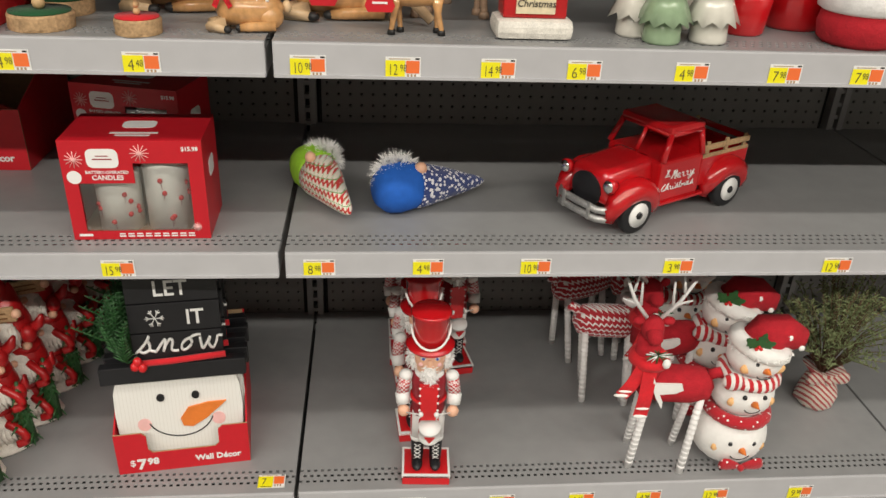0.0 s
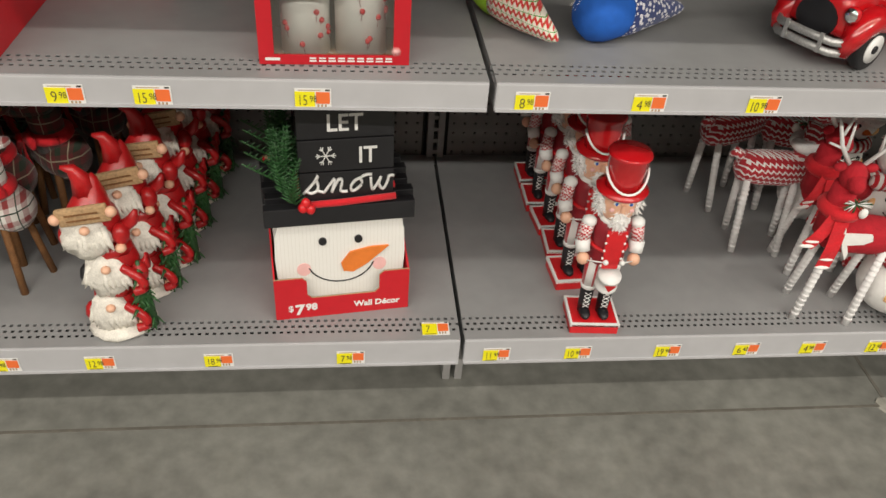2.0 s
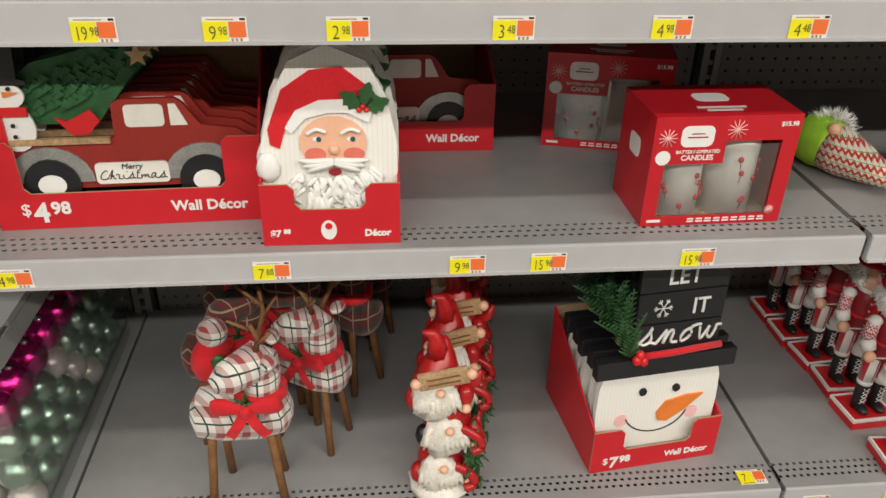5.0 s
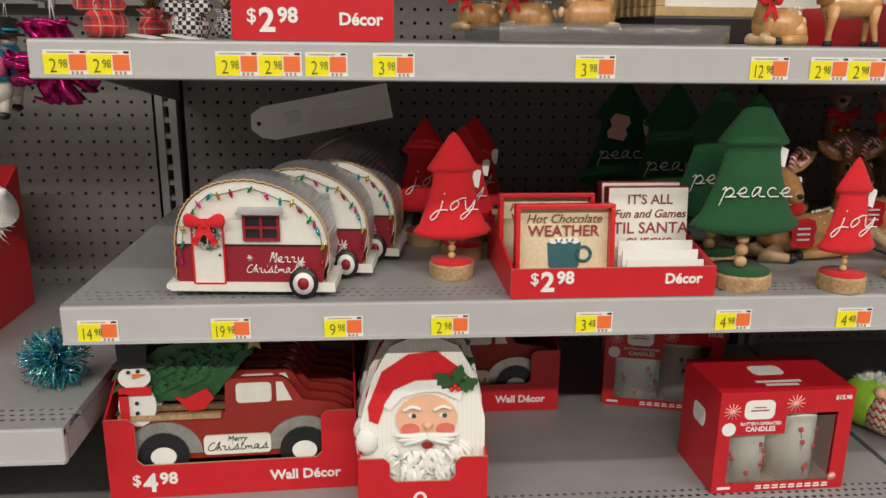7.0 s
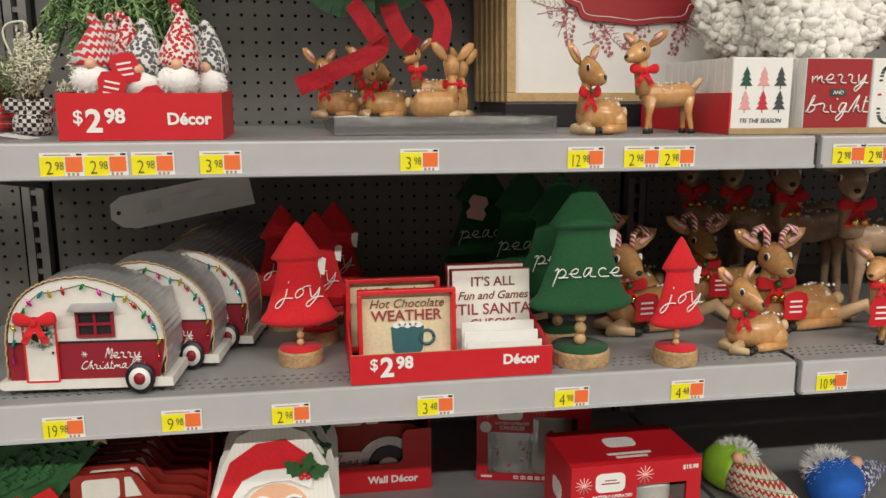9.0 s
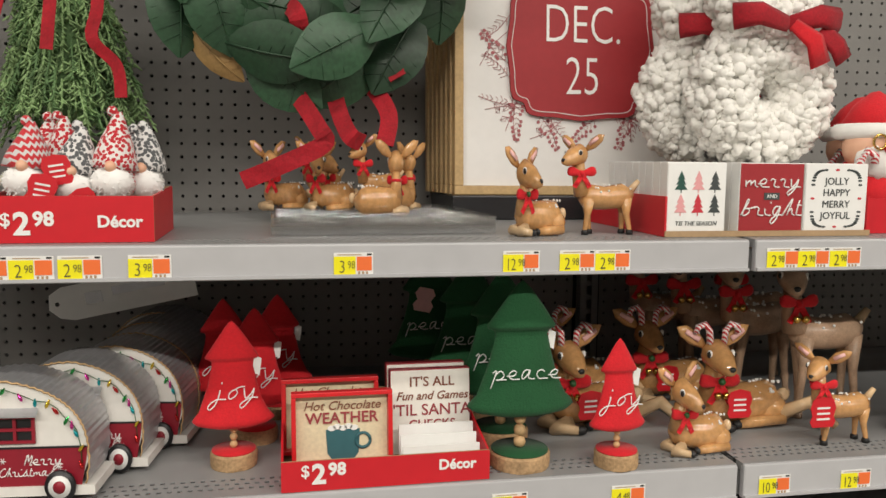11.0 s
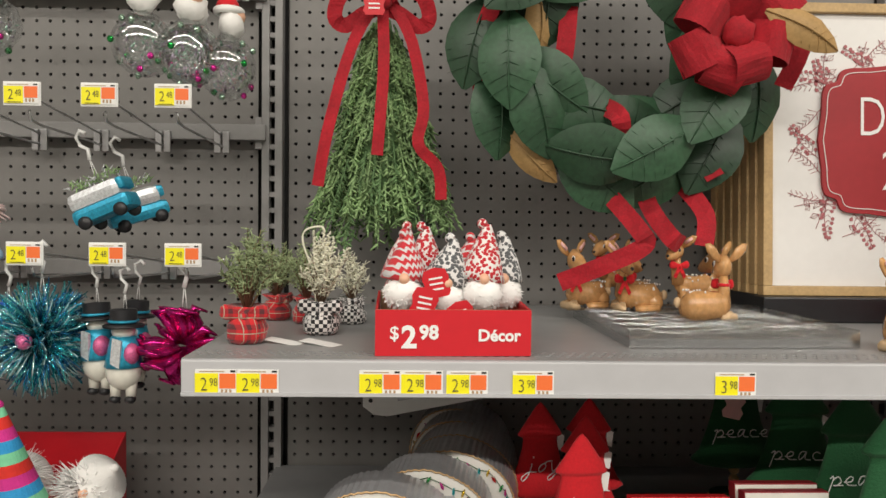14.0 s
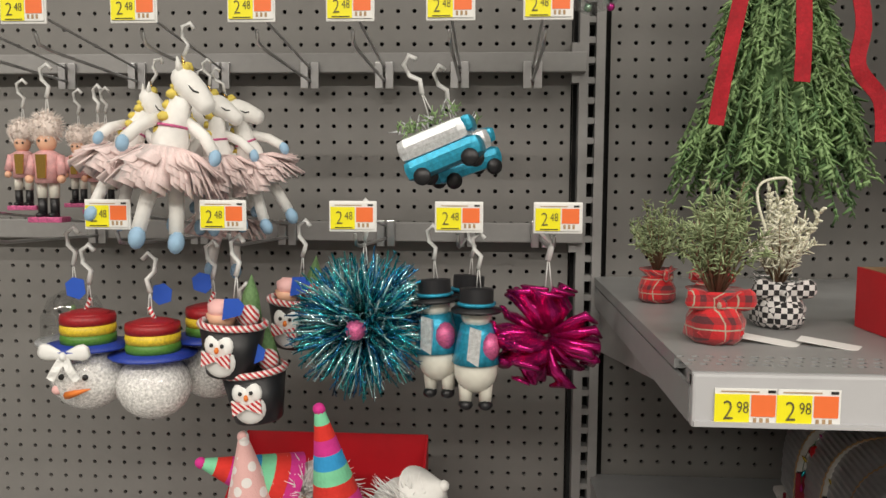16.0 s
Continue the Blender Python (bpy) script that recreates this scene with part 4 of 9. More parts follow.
# ---- lying gnomes ----
M_KNIT1 = patterned("red_green_zigzag_knit", (0.75, 0.7, 0.6), (0.55, 0.02, 0.02), "zig", 70, "X", 0.9, 0.4, 0.6, (0.08, 0.3, 0.05))
M_KNIT2 = patterned("navy_snowflake_knit", (0.03, 0.05, 0.18), (0.75, 0.75, 0.78), "dots", 120, "X", 0.9, 0.4, 0.6)
M_LIME = mat("lime_fabric", (0.28, 0.55, 0.03), 0.85, vary=0.12, bump=0.3)
M_BLUE = mat("blue_fabric", (0.01, 0.11, 0.5), 0.85, vary=0.1, bump=0.3)


def lying_gnome(m, hat, body, label, seed):
    s = Mesh()
    s.lathe([(0.0, -0.05), (0.03, -0.047), (0.046, -0.03), (0.05, -0.005), (0.047, 0.02), (0.044, 0.028)], body, pose(0, 0, 0.05, 0, 90), 18, True, 0.06)
    s.lathe([(0.046, 0.025), (0.043, 0.05), (0.034, 0.09), (0.022, 0.13), (0.012, 0.165), (0.004, 0.178), (0, 0.18)], hat, pose(0, 0, 0.05, 0, 97), 18, True, 0.1)
    s.ball((0.03, -0.02, 0.09), 0.012, M_SKIN, 8)
    s.ball((0.0, 0.018, 0.07), (0.03, 0.026, 0.026), M_FURW, 12, 0.2)
    fur(s, (0.0, 0.02, 0.07), (0.03, 0.026, 0.028), 900, 0.024, M_FURW, seed, 0.1, 0.0011)
    return thing("gnome_doll", m, label, "gnome", "lying gnome dolls", mesh=s)


lying_gnome(pose(-0.1, 1.31, L1 + 0.002, 0, 0, -66) @ Matrix.Diagonal((0.9, 0.82, 0.85, 1)), M_KNIT1, M_LIME, "lying plush gnome with lime body and red-green knit hat", 1)
lying_gnome(pose(0.05, 1.228, L1 + 0.002, 0, 0, 26) @ Matrix.Diagonal((0.95, 0.86, 0.88, 1)), M_KNIT2, M_BLUE, "lying plush gnome with blue body and navy snowflake hat", 2)


# ---- red metal pickup ----
def pickup(m):
    t = thing("toy_truck", m, "red painted metal pickup truck with slatted bed, Merry Christmas door", "toy truck")
    W = 0.135
    hood = Mesh()
    b = bmesh.new()
    bmesh.ops.create_cube(b, size=1, matrix=Matrix.Translation((-0.1, 0, 0.075)) @ Matrix.Diagonal((0.11, W * 0.78, 0.06, 1)))
    for v in b.verts:
        if v.co.z > 0.08:
            v.co.y *= 0.8
            v.co.z += 0.012 if v.co.x > -0.1 else 0.0
    bmesh.ops.bevel(b, geom=b.edges[:], offset=0.016, segments=3, affect="EDGES", profile=0.6)
    hood.bm(b, M_REDGLOSS, True)
    part("hood", hood, t)
    grille = Mesh().slab(disc(0.036, 18, 0.95, 0.8, 0, 0.066), 0.004, M_BLACK, pose(-0.157, 0, 0, 0, 0, -90))
    part("grille", grille, t, "black oval grille opening")
    cab = Mesh()
    hw = W * 0.46
    for y in (-hw, hw):
        for x0, z0, x1, z1 in ((-0.05, 0.112, -0.03, 0.155), (0.048, 0.112, 0.044, 0.155)):
            cab.tube([(x0, y, z0), (x1, y * 0.88, z1)], 0.0055, M_REDGLOSS, 6)
        cab.tube([(-0.03, y * 0.88, 0.155), (0.044, y * 0.88, 0.155)], 0.0055, M_REDGLOSS, 6)
    cab.tube([(-0.048, 0, 0.115), (-0.03, 0, 0.155)], 0.004, M_REDGLOSS, 6)
    cab.tube([(-0.03, -hw * 0.88, 0.155), (-0.03, hw * 0.88, 0.155)], 0.0055, M_REDGLOSS, 6)
    part("cab_frame", cab, t)
    part("roof", Mesh().box((0.007, 0, 0.161), (0.085, W * 0.86, 0.016), M_REDGLOSS, bev=0.007), t)
    low = Mesh().box((0.0, 0, 0.075), (0.105, W * 0.94, 0.075), M_REDGLOSS, bev=0.006)
    part("cab_body", low, t)
    part("cab_back", Mesh().box((0.047, 0, 0.13), (0.004, W * 0.84, 0.035), M_REDGLOSS), t)
    bed = Mesh().box((0.115, 0, 0.052), (0.125, W * 0.86, 0.006), M_REDGLOSS)
    for y in (-W * 0.42, W * 0.42):
        bed.box((0.115, y, 0.075), (0.125, 0.005, 0.048), M_REDGLOSS)
    bed.box((0.176, 0, 0.075), (0.005, W * 0.84, 0.048), M_REDGLOSS)
    part("truck_bed", bed, t)
    for y in (-W * 0.42, W * 0.42):
        for z in (0.1, 0.117):
            part("bed_slat", Mesh().box((0.118, y, z), (0.122, 0.004, 0.01), M_BARK, bev=0.001), t, "weathered wooden slat")
        for x in (0.07, 0.12, 0.17):
            part("bed_post", Mesh().box((x, y * 0.96, 0.104), (0.008, 0.003, 0.045), M_BARK), t)
    for z in (0.1, 0.117):
        part("bed_slat", Mesh().box((0.178, 0, z), (0.004, W * 0.8, 0.01), M_REDGLOSS), t)
    for x in (-0.105, 0.125):
        for y in (-1, 1):
            f = Mesh()
            pts = [(x + 0.05 * math.cos(radians(a)), y * W * 0.44, 0.026 + 0.048 * math.sin(radians(a))) for a in range(0, 181, 20)]
            f.tube(pts, [0.008, 0.015, 0.019, 0.021, 0.022, 0.022, 0.021, 0.019, 0.015, 0.008], M_REDGLOSS, 8)
            part("fender", f, t)
            wl = part("wheel", Mesh().lathe([(0.019, -0.009), (0.031, -0.009), (0.034, -0.006), (0.034, 0.006), (0.031, 0.009), (0.019, 0.009)], M_BLACK, pose(x, y * W * 0.49, 0.0345, 90), 24), t, "black tyre")
            part("whitewall", Mesh().lathe([(0.0, 0), (0.0215, 0), (0.0215, 0.002), (0.0, 0.0022)], M_WHITE, pose(x, y * (W * 0.49 + 0.0095), 0.0345, 90 if y < 0 else -90), 20), wl, "white wall ring")
            part("hub", Mesh().lathe([(0.0, 0), (0.0068, 0), (0.006, 0.003), (0, 0.0034)], M_BLACK, pose(x, y * (W * 0.49 + 0.011), 0.0345, 90 if y < 0 else -90), 12), wl)
    for y in (-0.052, 0.052):
        h = part("headlight", Mesh().lathe([(0.0, 0), (0.008, 0), (0.0125, 0.012), (0.0125, 0.017)], M_REDGLOSS, pose(-0.142, y, 0.087, 0, -90), 14), t)
        part("lens", Mesh().ball((-0.16, y, 0.087), (0.005, 0.011, 0.011), M_CHROME, 10), h, "silvery headlight lens")
    for z in (0.03, 0.046):
        part("bumper_bar", Mesh().tube([(-0.152, -0.064, z), (-0.17, -0.045, z), (-0.172, 0, z), (-0.17, 0.045, z), (-0.152, 0.064, z)], 0.0042, M_GREYMET, 6, flat=1.6), t)
    for y in (-0.03, 0.03):
        part("bumper_post", Mesh().box((-0.175, y, 0.04), (0.003, 0.006, 0.03), M_GREYMET), t)
    part("running_board", Mesh().box((0.005, 0, 0.036), (0.12, W * 0.98, 0.006), M_REDGLOSS, bev=0.002), t)
    hand("door_word", "Merry", 0.016, M_WHITE, 0.0009, t, -0.024, -W * 0.47 - 0.0009, 0.079, False)
    hand("door_word", "Christmas", 0.0125, M_WHITE, 0.0009, t, -0.046, -W * 0.47 - 0.0009, 0.06, False)
    part("door_snowflake", Mesh().tube([(-0.04, -W * 0.47 - 0.0006, 0.085), (-0.028, -W * 0.47 - 0.0006, 0.085)], 0.001, M_WHITE, 4).tube([(-0.037, -W * 0.47 - 0.0006, 0.087), (-0.031, -W * 0.47 - 0.0006, 0.097)], 0.001, M_WHITE, 4).tube([(-0.031, -W * 0.47 - 0.0006, 0.087), (-0.037, -W * 0.47 - 0.0006, 0.097)], 0.001, M_WHITE, 4), t)
    return t


pickup(pose(0.494, 1.256, L1 + 0.0008, 0, 0, 28.8))


# ---- base deck: nutcrackers ----
M_GINGHAM = patterned("red_white_gingham", (0.75, 0.7, 0.68), (0.5, 0.02, 0.03), "check", 130, "X", 0.6, 0.5, 0.1)
M_PANTS = patterned("red_striped_white_trousers", (0.8, 0.78, 0.76), (0.55, 0.02, 0.03), "stripe", 62, "X", 0.45, 0.24, 0.05)


def nutcracker(m):
    s = Mesh()
    s.box((0, 0, 0.011), (0.088, 0.076, 0.022), M_RED, bev=0.0015)
    for x, y, sx, sy in ((0, -0.036, 0.09, 0.004), (0, 0.036, 0.09, 0.004), (-0.043, 0, 0.004, 0.068), (0.043, 0, 0.004, 0.068)):
        s.box((x, y, 0.02), (sx, sy, 0.007), M_WHITE)
    for x in (-0.017, 0.017):
        s.ball((x, -0.012, 0.03), (0.0105, 0.02, 0.0085), M_BLACK, 12)
        s.lathe([(0.0105, 0.024), (0.0115, 0.05), (0.0125, 0.078), (0.013, 0.082)], M_BLACK, pose(x, 0, 0), 14)
        for k in range(4):
            z = 0.04 + k * 0.009
            s.tube([(x - 0.006, -0.0115, z), (x + 0.006, -0.0118, z + 0.008)], 0.0008, M_WHITE, 4)
            s.tube([(x + 0.006, -0.0115, z), (x - 0.006, -0.0118, z + 0.008)], 0.0008, M_WHITE, 4)
        s.lathe([(0.0135, 0.082), (0.0145, 0.086), (0.0135, 0.091)], M_WHITE, pose(x, 0, 0), 14)
        s.lathe([(0.0135, 0.09), (0.0145, 0.12), (0.016, 0.155)], M_PANTS, pose(x, 0, 0), 14)
    s.lathe([(0.028, 0.148), (0.031, 0.16), (0.029, 0.185), (0.031, 0.215), (0.028, 0.232), (0.016, 0.24)], M_DKRED, None, 18)
    s.slab([(-0.013, 0.15), (0.013, 0.15), (0.017, 0.228), (-0.017, 0.228)], 0.004, M_RED, pose(0, -0.0335, 0))
    s.ring((0, 0, 0.183), 0.0305, 0.0035, M_RED, 20, 6, plane="XY")
    s.ring((0, 0, 0.235), 0.021, 0.006, M_WHITE, 20, 6, plane="XY")
    for k in range(5):
        for x in (-0.016, 0.016):
            s.ball((x, -0.034, 0.157 + k * 0.016), 0.0024, M_WHITE, 6)
    for sg in (-1, 1):
        s.ball((sg * 0.041, 0, 0.226), (0.013, 0.013, 0.01), M_WHITE, 10)
        s.tube([(sg * 0.042, 0, 0.222), (sg * 0.047, -0.004, 0.19)], [0.0115, 0.0115], M_GINGHAM, 12)
        s.tube([(sg * 0.047, -0.004, 0.19), (sg * 0.045, -0.012, 0.172)], [0.0135, 0.0125], M_WHITE, 12)
        s.ball((sg * 0.044, -0.018, 0.16), 0.0115, M_SKIN, 10)
        s.tube([(sg * 0.04, -0.026, 0.162), (sg * 0.015, -0.048, 0.175)], 0.0014, M_WHITE, 5)
        s.ball((sg * 0.014, -0.049, 0.176), 0.005, M_WHITE, 8)
    s.lathe([(0.017, 0), (0.0195, 0.002), (0.0195, 0.007), (0.0185, 0.008), (0.0185, 0.027), (0.02, 0.028), (0.02, 0.034), (0.0, 0.0345)], M_WHITE, pose(0.003, -0.03, 0.108, 14), 18)
    s.slab([(-0.01, 0.026), (0.01, 0.026), (0.0, 0.009)], 0.001, M_RED, pose(0.003, -0.03, 0.108, 14) @ pose(0, -0.0195, 0))
    s.lathe([(0.02, 0.238), (0.027, 0.25), (0.029, 0.27), (0.028, 0.29)], M_SKIN, None, 18)
    s.box((0, -0.0285, 0.272), (0.008, 0.01, 0.015), M_SKIN, bev=0.003)
    for x in (-0.012, 0.012):
        s.ball((x, -0.0262, 0.28), (0.0052, 0.003, 0.004), M_WHITE, 8)
        s.ball((x, -0.0285, 0.28), (0.0026, 0.0015, 0.0028), M_BLUE, 6)
        s.box((x, -0.0272, 0.287), (0.011, 0.003, 0.0018), M_INK)
        s.ball((x * 1.35, -0.0245, 0.266), (0.005, 0.0025, 0.004), M_PINK, 6)
    s.ball((0, -0.022, 0.243), (0.013, 0.011, 0.022), M_FURW, 10, 0.2)
    fur(s, (0, -0.022, 0.243), (0.013, 0.011, 0.022), 130, 0.008, M_FURW, 5, 0.5, 0.0013, True)
    for sg in (-1, 1):
        s.ball((sg * 0.029, 0.004, 0.266), (0.009, 0.017, 0.023), M_FURW, 10, 0.3)
        fur(s, (sg * 0.029, 0.004, 0.266), (0.009, 0.017, 0.023), 170, 0.009, M_FURW, 6 + sg, 0.4, 0.0013)
    s.lathe([(0.03, 0.29), (0.042, 0.292), (0.043, 0.296), (0.03, 0.3)], M_REDGLOSS, None, 22)
    s.lathe([(0.0295, 0.296), (0.03, 0.32), (0.034, 0.357), (0.036, 0.36), (0.033, 0.364), (0.0, 0.367)], M_REDGLOSS, None, 22)
    s.tube([(0.034 * math.cos(radians(a)), -0.033 * math.sin(radians(a)) - 0.003, 0.335 - 0.032 * math.sin(radians(a))) for a in range(0, 181, 15)], 0.0022, M_WHITE, 5)
    return thing("nutcracker", m, "red and white wooden drummer nutcracker with tall shiny hat", "nutcracker", "drummer nutcrackers", mesh=s)


nut = nutcracker(pose(0.102, 1.127, L0 + 0.0005, 0, 0, -3))
for x, y, r in ((0.096, 1.248, 4), (0.1, 1.335, -2), (0.094, 1.42, 5), (0.086, 1.502, 0), (0.178, 1.46, 10), (0.176, 1.56, 2), (0.086, 1.59, 0)):
    copy_thing(nut, pose(x, y, L0 + 0.0005, 0, 0, r))


# ---- stacked gnome figurines ----
M_RESINR = mat("glazed_red_resin", (0.42, 0.012, 0.014), 0.3, vary=0.2, scale=50)
M_RESINW = mat("carved_white_resin", (0.72, 0.69, 0.62), 0.6, vary=0.2, scale=60, bump=0.5, bump_scale=120)


def gnome_stack(m):
    s = Mesh()
    s.ball((0, 0, 0.008), (0.056, 0.05, 0.016), M_RESINW, 16, 0.15, 3)
    for k, z in enumerate((0.0, 0.082, 0.16)):
        ox = (0.0, 0.008, -0.008)[k]
        s.ball((ox, 0.008, z + 0.055), (0.04, 0.034, 0.05), M_RESINR, 14, 0.08, k)
        s.ball((ox - 0.006, -0.022, z + 0.046), (0.037, 0.02, 0.042), M_RESINW, 14, 0.3, k + 5)
        for j in range(9):
            x = ox - 0.03 + j * 0.0065
            s.tube([(x, -0.032 + abs(j - 4) * 0.002, z + 0.068), (x + 0.004 * (j - 4) * 0.4, -0.04 + abs(j - 4) * 0.002, z + 0.042), (x + 0.003 * (j - 4), -0.033, z + 0.012 + abs(j - 4) * 0.004)], [0.005, 0.006, 0.001], M_RESINW, 5)
        s.ball((ox, -0.04, z + 0.072), (0.008, 0.008, 0.007), M_SKIN, 8)
        if k == 2:
            s.lathe([(0.036, 0.0), (0.033, 0.012), (0.022, 0.035), (0.008, 0.06), (0.0, 0.068)], M_RESINR, pose(ox, 0.0, z + 0.078, -12, 10), 14, True, 0.1)
        else:
            s.ball((ox, 0.004, z + 0.088), (0.036, 0.032, 0.018), M_RESINR, 12, 0.15, k)
            s.tube(bend([(ox + 0.02, -0.026, z + 0.066), (ox + 0.045, -0.034, z + 0.052), (ox + 0.052, -0.036, z + 0.032), (ox + 0.036, -0.04, z + 0.026)]), 0.008, M_RESINR, 7)
        s.ball((ox + 0.042, -0.012, z + 0.045), (0.014, 0.016, 0.02), M_RESINR, 10)
        s.ball((ox + 0.042, -0.026, z + 0.028), (0.009, 0.009, 0.008), M_SKIN, 8)
        s.ball((ox - 0.04, -0.01, z + 0.04), (0.013, 0.016, 0.02), M_RESINR if k != 1 else M_BLACK, 10)
    s.tube([(-0.008, 0.004, 0.27), (-0.012, 0.004, 0.3), (-0.02, 0.0, 0.318), (-0.034, -0.002, 0.322)], [0.02, 0.014, 0.009, 0.003], M_RESINR, 8)
    s.tube([(0.03, 0, 0.205), (0.052, 0, 0.224), (0.06, 0, 0.242)], [0.012, 0.01, 0.004], M_RESINR, 7)
    s.tube([(0.035, 0, 0.12), (0.058, 0, 0.135), (0.062, 0, 0.155)], [0.012, 0.01, 0.004], M_RESINR, 7)
    s.box((0.0, 0, 0), (0.078, 0.009, 0.03), M_BARK, pose(-0.004, -0.04, 0.262, 0, -10, 0), 0.003)
    for dz in (-0.005, 0.005):
        s.box((0.0, -0.006, dz), (0.05, 0.001, 0.0025), M_BROWNST, pose(-0.004, -0.04, 0.262, 0, -10, 0))
    for sg in (-1, 1):
        s.ball((-0.004 + sg * 0.042, -0.042, 0.262 + sg * 0.008), 0.009, M_SKIN, 8)
    rr = random.Random(2)
    for k in range(90):
        u = rr.random()
        p = Vector((0.05 + rr.gauss(0, 0.006), -0.02 + rr.gauss(0, 0.008), 0.015 + u * 0.13))
        a = rr.uniform(0, 6.3)
        s.tube([p, p + Vector((0.012 * math.cos(a), 0.012 * math.sin(a) - 0.004, -0.01))], [0.0035, 0.0008], M_LEAF, 4)
    s.lathe([(0.014, 0), (0.012, 0.07), (0.003, 0.14)], M_LEAF, pose(0.05, -0.015, 0.012), 9, True, 0.3)
    return thing("gnome_figurine", m, "resin figurine of three stacked red-hatted gnomes with a wood sign", "figurine", "stacked gnome figurines", mesh=s)


gs = gnome_stack(pose(-0.727, 1.135, L0 + 0.002, 0, 0, 0))
for x, y, r in ((-0.705, 1.232, 6), (-0.682, 1.315, -4), (-0.676, 1.42, 3), (-0.664, 1.52, 0), (-0.655, 1.62, 5)):
    copy_thing(gs, pose(x, y, L0 + 0.002, 0, 0, r))

# ---- stick-legged reindeer ----
M_PLAID = patterned("white_red_green_tartan", (0.72, 0.7, 0.66), (0.3, 0.05, 0.05), "plaid", 26, "X", 0.9, 0.5, 0.4, (0.02, 0.05, 0.03))
M_WRAP = mat("white_wrapped_yarn", (0.8, 0.79, 0.78), 0.9, vary=0.1, scale=60, bump=0.25, bump_scale=150)
M_REDKNIT = mat("red_knit", (0.42, 0.01, 0.02), 0.95, vary=0.18, scale=60, bump=0.4, bump_scale=160)
M_REDSTRIPE = patterned("red_white_dashed_knit", (0.45, 0.012, 0.022), (0.78, 0.74, 0.72), "dots", 95, "X", 0.95, 0.22, 0.6)
M_STRIPES = patterned("red_white_striped_knit", (0.78, 0.75, 0.72), (0.5, 0.012, 0.02), "stripe", 70, "X", 0.95, 0.5, 0.5)


def stick_deer(m, cloth, leg, neck_wrap, antler, label, group, legr=0.007, body=0.046, wing=False, seed=0):
    s = Mesh()
    L = 0.065
    s.tube([(-L - 0.012, 0, 0.172), (-L, 0, 0.172), (-L * 0.4, 0, 0.17), (L * 0.4, 0, 0.17), (L, 0, 0.174), (L + 0.014, 0, 0.176)], [body * 0.35, body * 0.85, body, body, body * 0.85, body * 0.35], cloth, 16)
    for x, y, dx, dy in ((-0.045, -0.024, -0.012, -0.014), (0.045, -0.024, 0.014, -0.012), (-0.038, 0.024, 0.0, 0.016), (0.04, 0.024, 0.012, 0.014)):
        pts = [(x, y, 0.15), (x + dx * 0.5, y + dy * 0.5, 0.07), (x + dx, y + dy, 0.0)]
        s.tube(pts, legr, leg, 8)
        if leg is M_WRAP:
            for k in range(10):
                u = (k + 0.5) / 10
                p = Vector(pts[0]).lerp(Vector(pts[2]), u)
                s.ball(p, (legr * 1.12, legr * 1.12, 0.006), leg, 6)
    s.tube([(L * 0.45, -0.01, 0.19), (L * 0.6, -0.018, 0.235), (L * 0.62, -0.02, 0.275)], [0.033, 0.029, 0.03], cloth, 12)
    s.ring((L * 0.57, -0.016, 0.225), 0.03, 0.012, neck_wrap, 18, 8, plane="XY")
    s.tube([(L * 0.6 + 0.026, -0.015, 0.285), (L * 0.6, -0.025, 0.29), (L * 0.55 - 0.04, -0.055, 0.28), (L * 0.5 - 0.055, -0.066, 0.276)], [0.012, 0.031, 0.026, 0.012], cloth, 12)
    for sg in (-1, 1):
        s.ball((L * 0.62 + 0.018, -0.02 + sg * 0.032, 0.305), (0.012, 0.018, 0.01), cloth, 8)
        s.tube([(L * 0.6, -0.02 + sg * 0.014, 0.31), (L * 0.6 + 0.01, -0.02 + sg * 0.034, 0.35), (L * 0.6 + 0.004, -0.02 + sg * 0.05, 0.385)], [0.0045, 0.004, 0.003], antler, 6)
        for z, d in ((0.34, 0.03), (0.362, -0.028)):
            s.tube([(L * 0.6 + 0.008, -0.02 + sg * 0.034, z), (L * 0.6 + d, -0.02 + sg * 0.045, z + 0.028)], [0.0035, 0.0022], antler, 5)
    bow(s, (L * 0.3, -0.058, 0.222), 0.056, neck_wrap)
    rr = random.Random(seed)
    for k in range(18):
        a = rr.uniform(0, 6.3)
        s.tube([(L * 0.35, -0.055, 0.235), (L * 0.35 + 0.022 * math.cos(a), -0.06, 0.235 + 0.022 * math.sin(a))], [0.002, 0.0006], M_LEAF, 3)
    if wing:
        s.slab([(-0.02, 0.205), (0.02, 0.175), (0.045, 0.18), (0.06, 0.17), (0.055, 0.16), (0.02, 0.165), (-0.01, 0.15), (0.0, 0.17), (-0.03, 0.19)], 0.008, M_PLUSHW, pose(0, -0.052, 0))
    return thing("reindeer_figure", m, label, "reindeer", group, mesh=s)


pd = stick_deer(pose(-1.046, 1.15, L0 + 0.0005, 0, 0, 0), M_PLAID, M_BROWNST, M_REDFELT, M_BROWNST, "tartan plush reindeer with red scarf and brown stick legs", "tartan reindeer")
copy_thing(pd, pose(-0.945, 1.275, L0 + 0.0005, 0, 0, -32) @ Matrix.Scale(0.95, 4))
M_PLAIDDK = patterned("dark_red_green_tartan", (0.13, 0.02, 0.02), (0.02, 0.035, 0.02), "plaid", 26, "X", 0.9, 0.5, 0.4, (0.3, 0.26, 0.18))
pd2 = stick_deer(pose(-1.09, 1.31, L0 + 0.0005, 0, 0, 12), M_PLAIDDK, M_BROWNST, M_REDFELT, M_BROWNST, "dark red and green tartan reindeer with brown stick legs", "tartan reindeer")
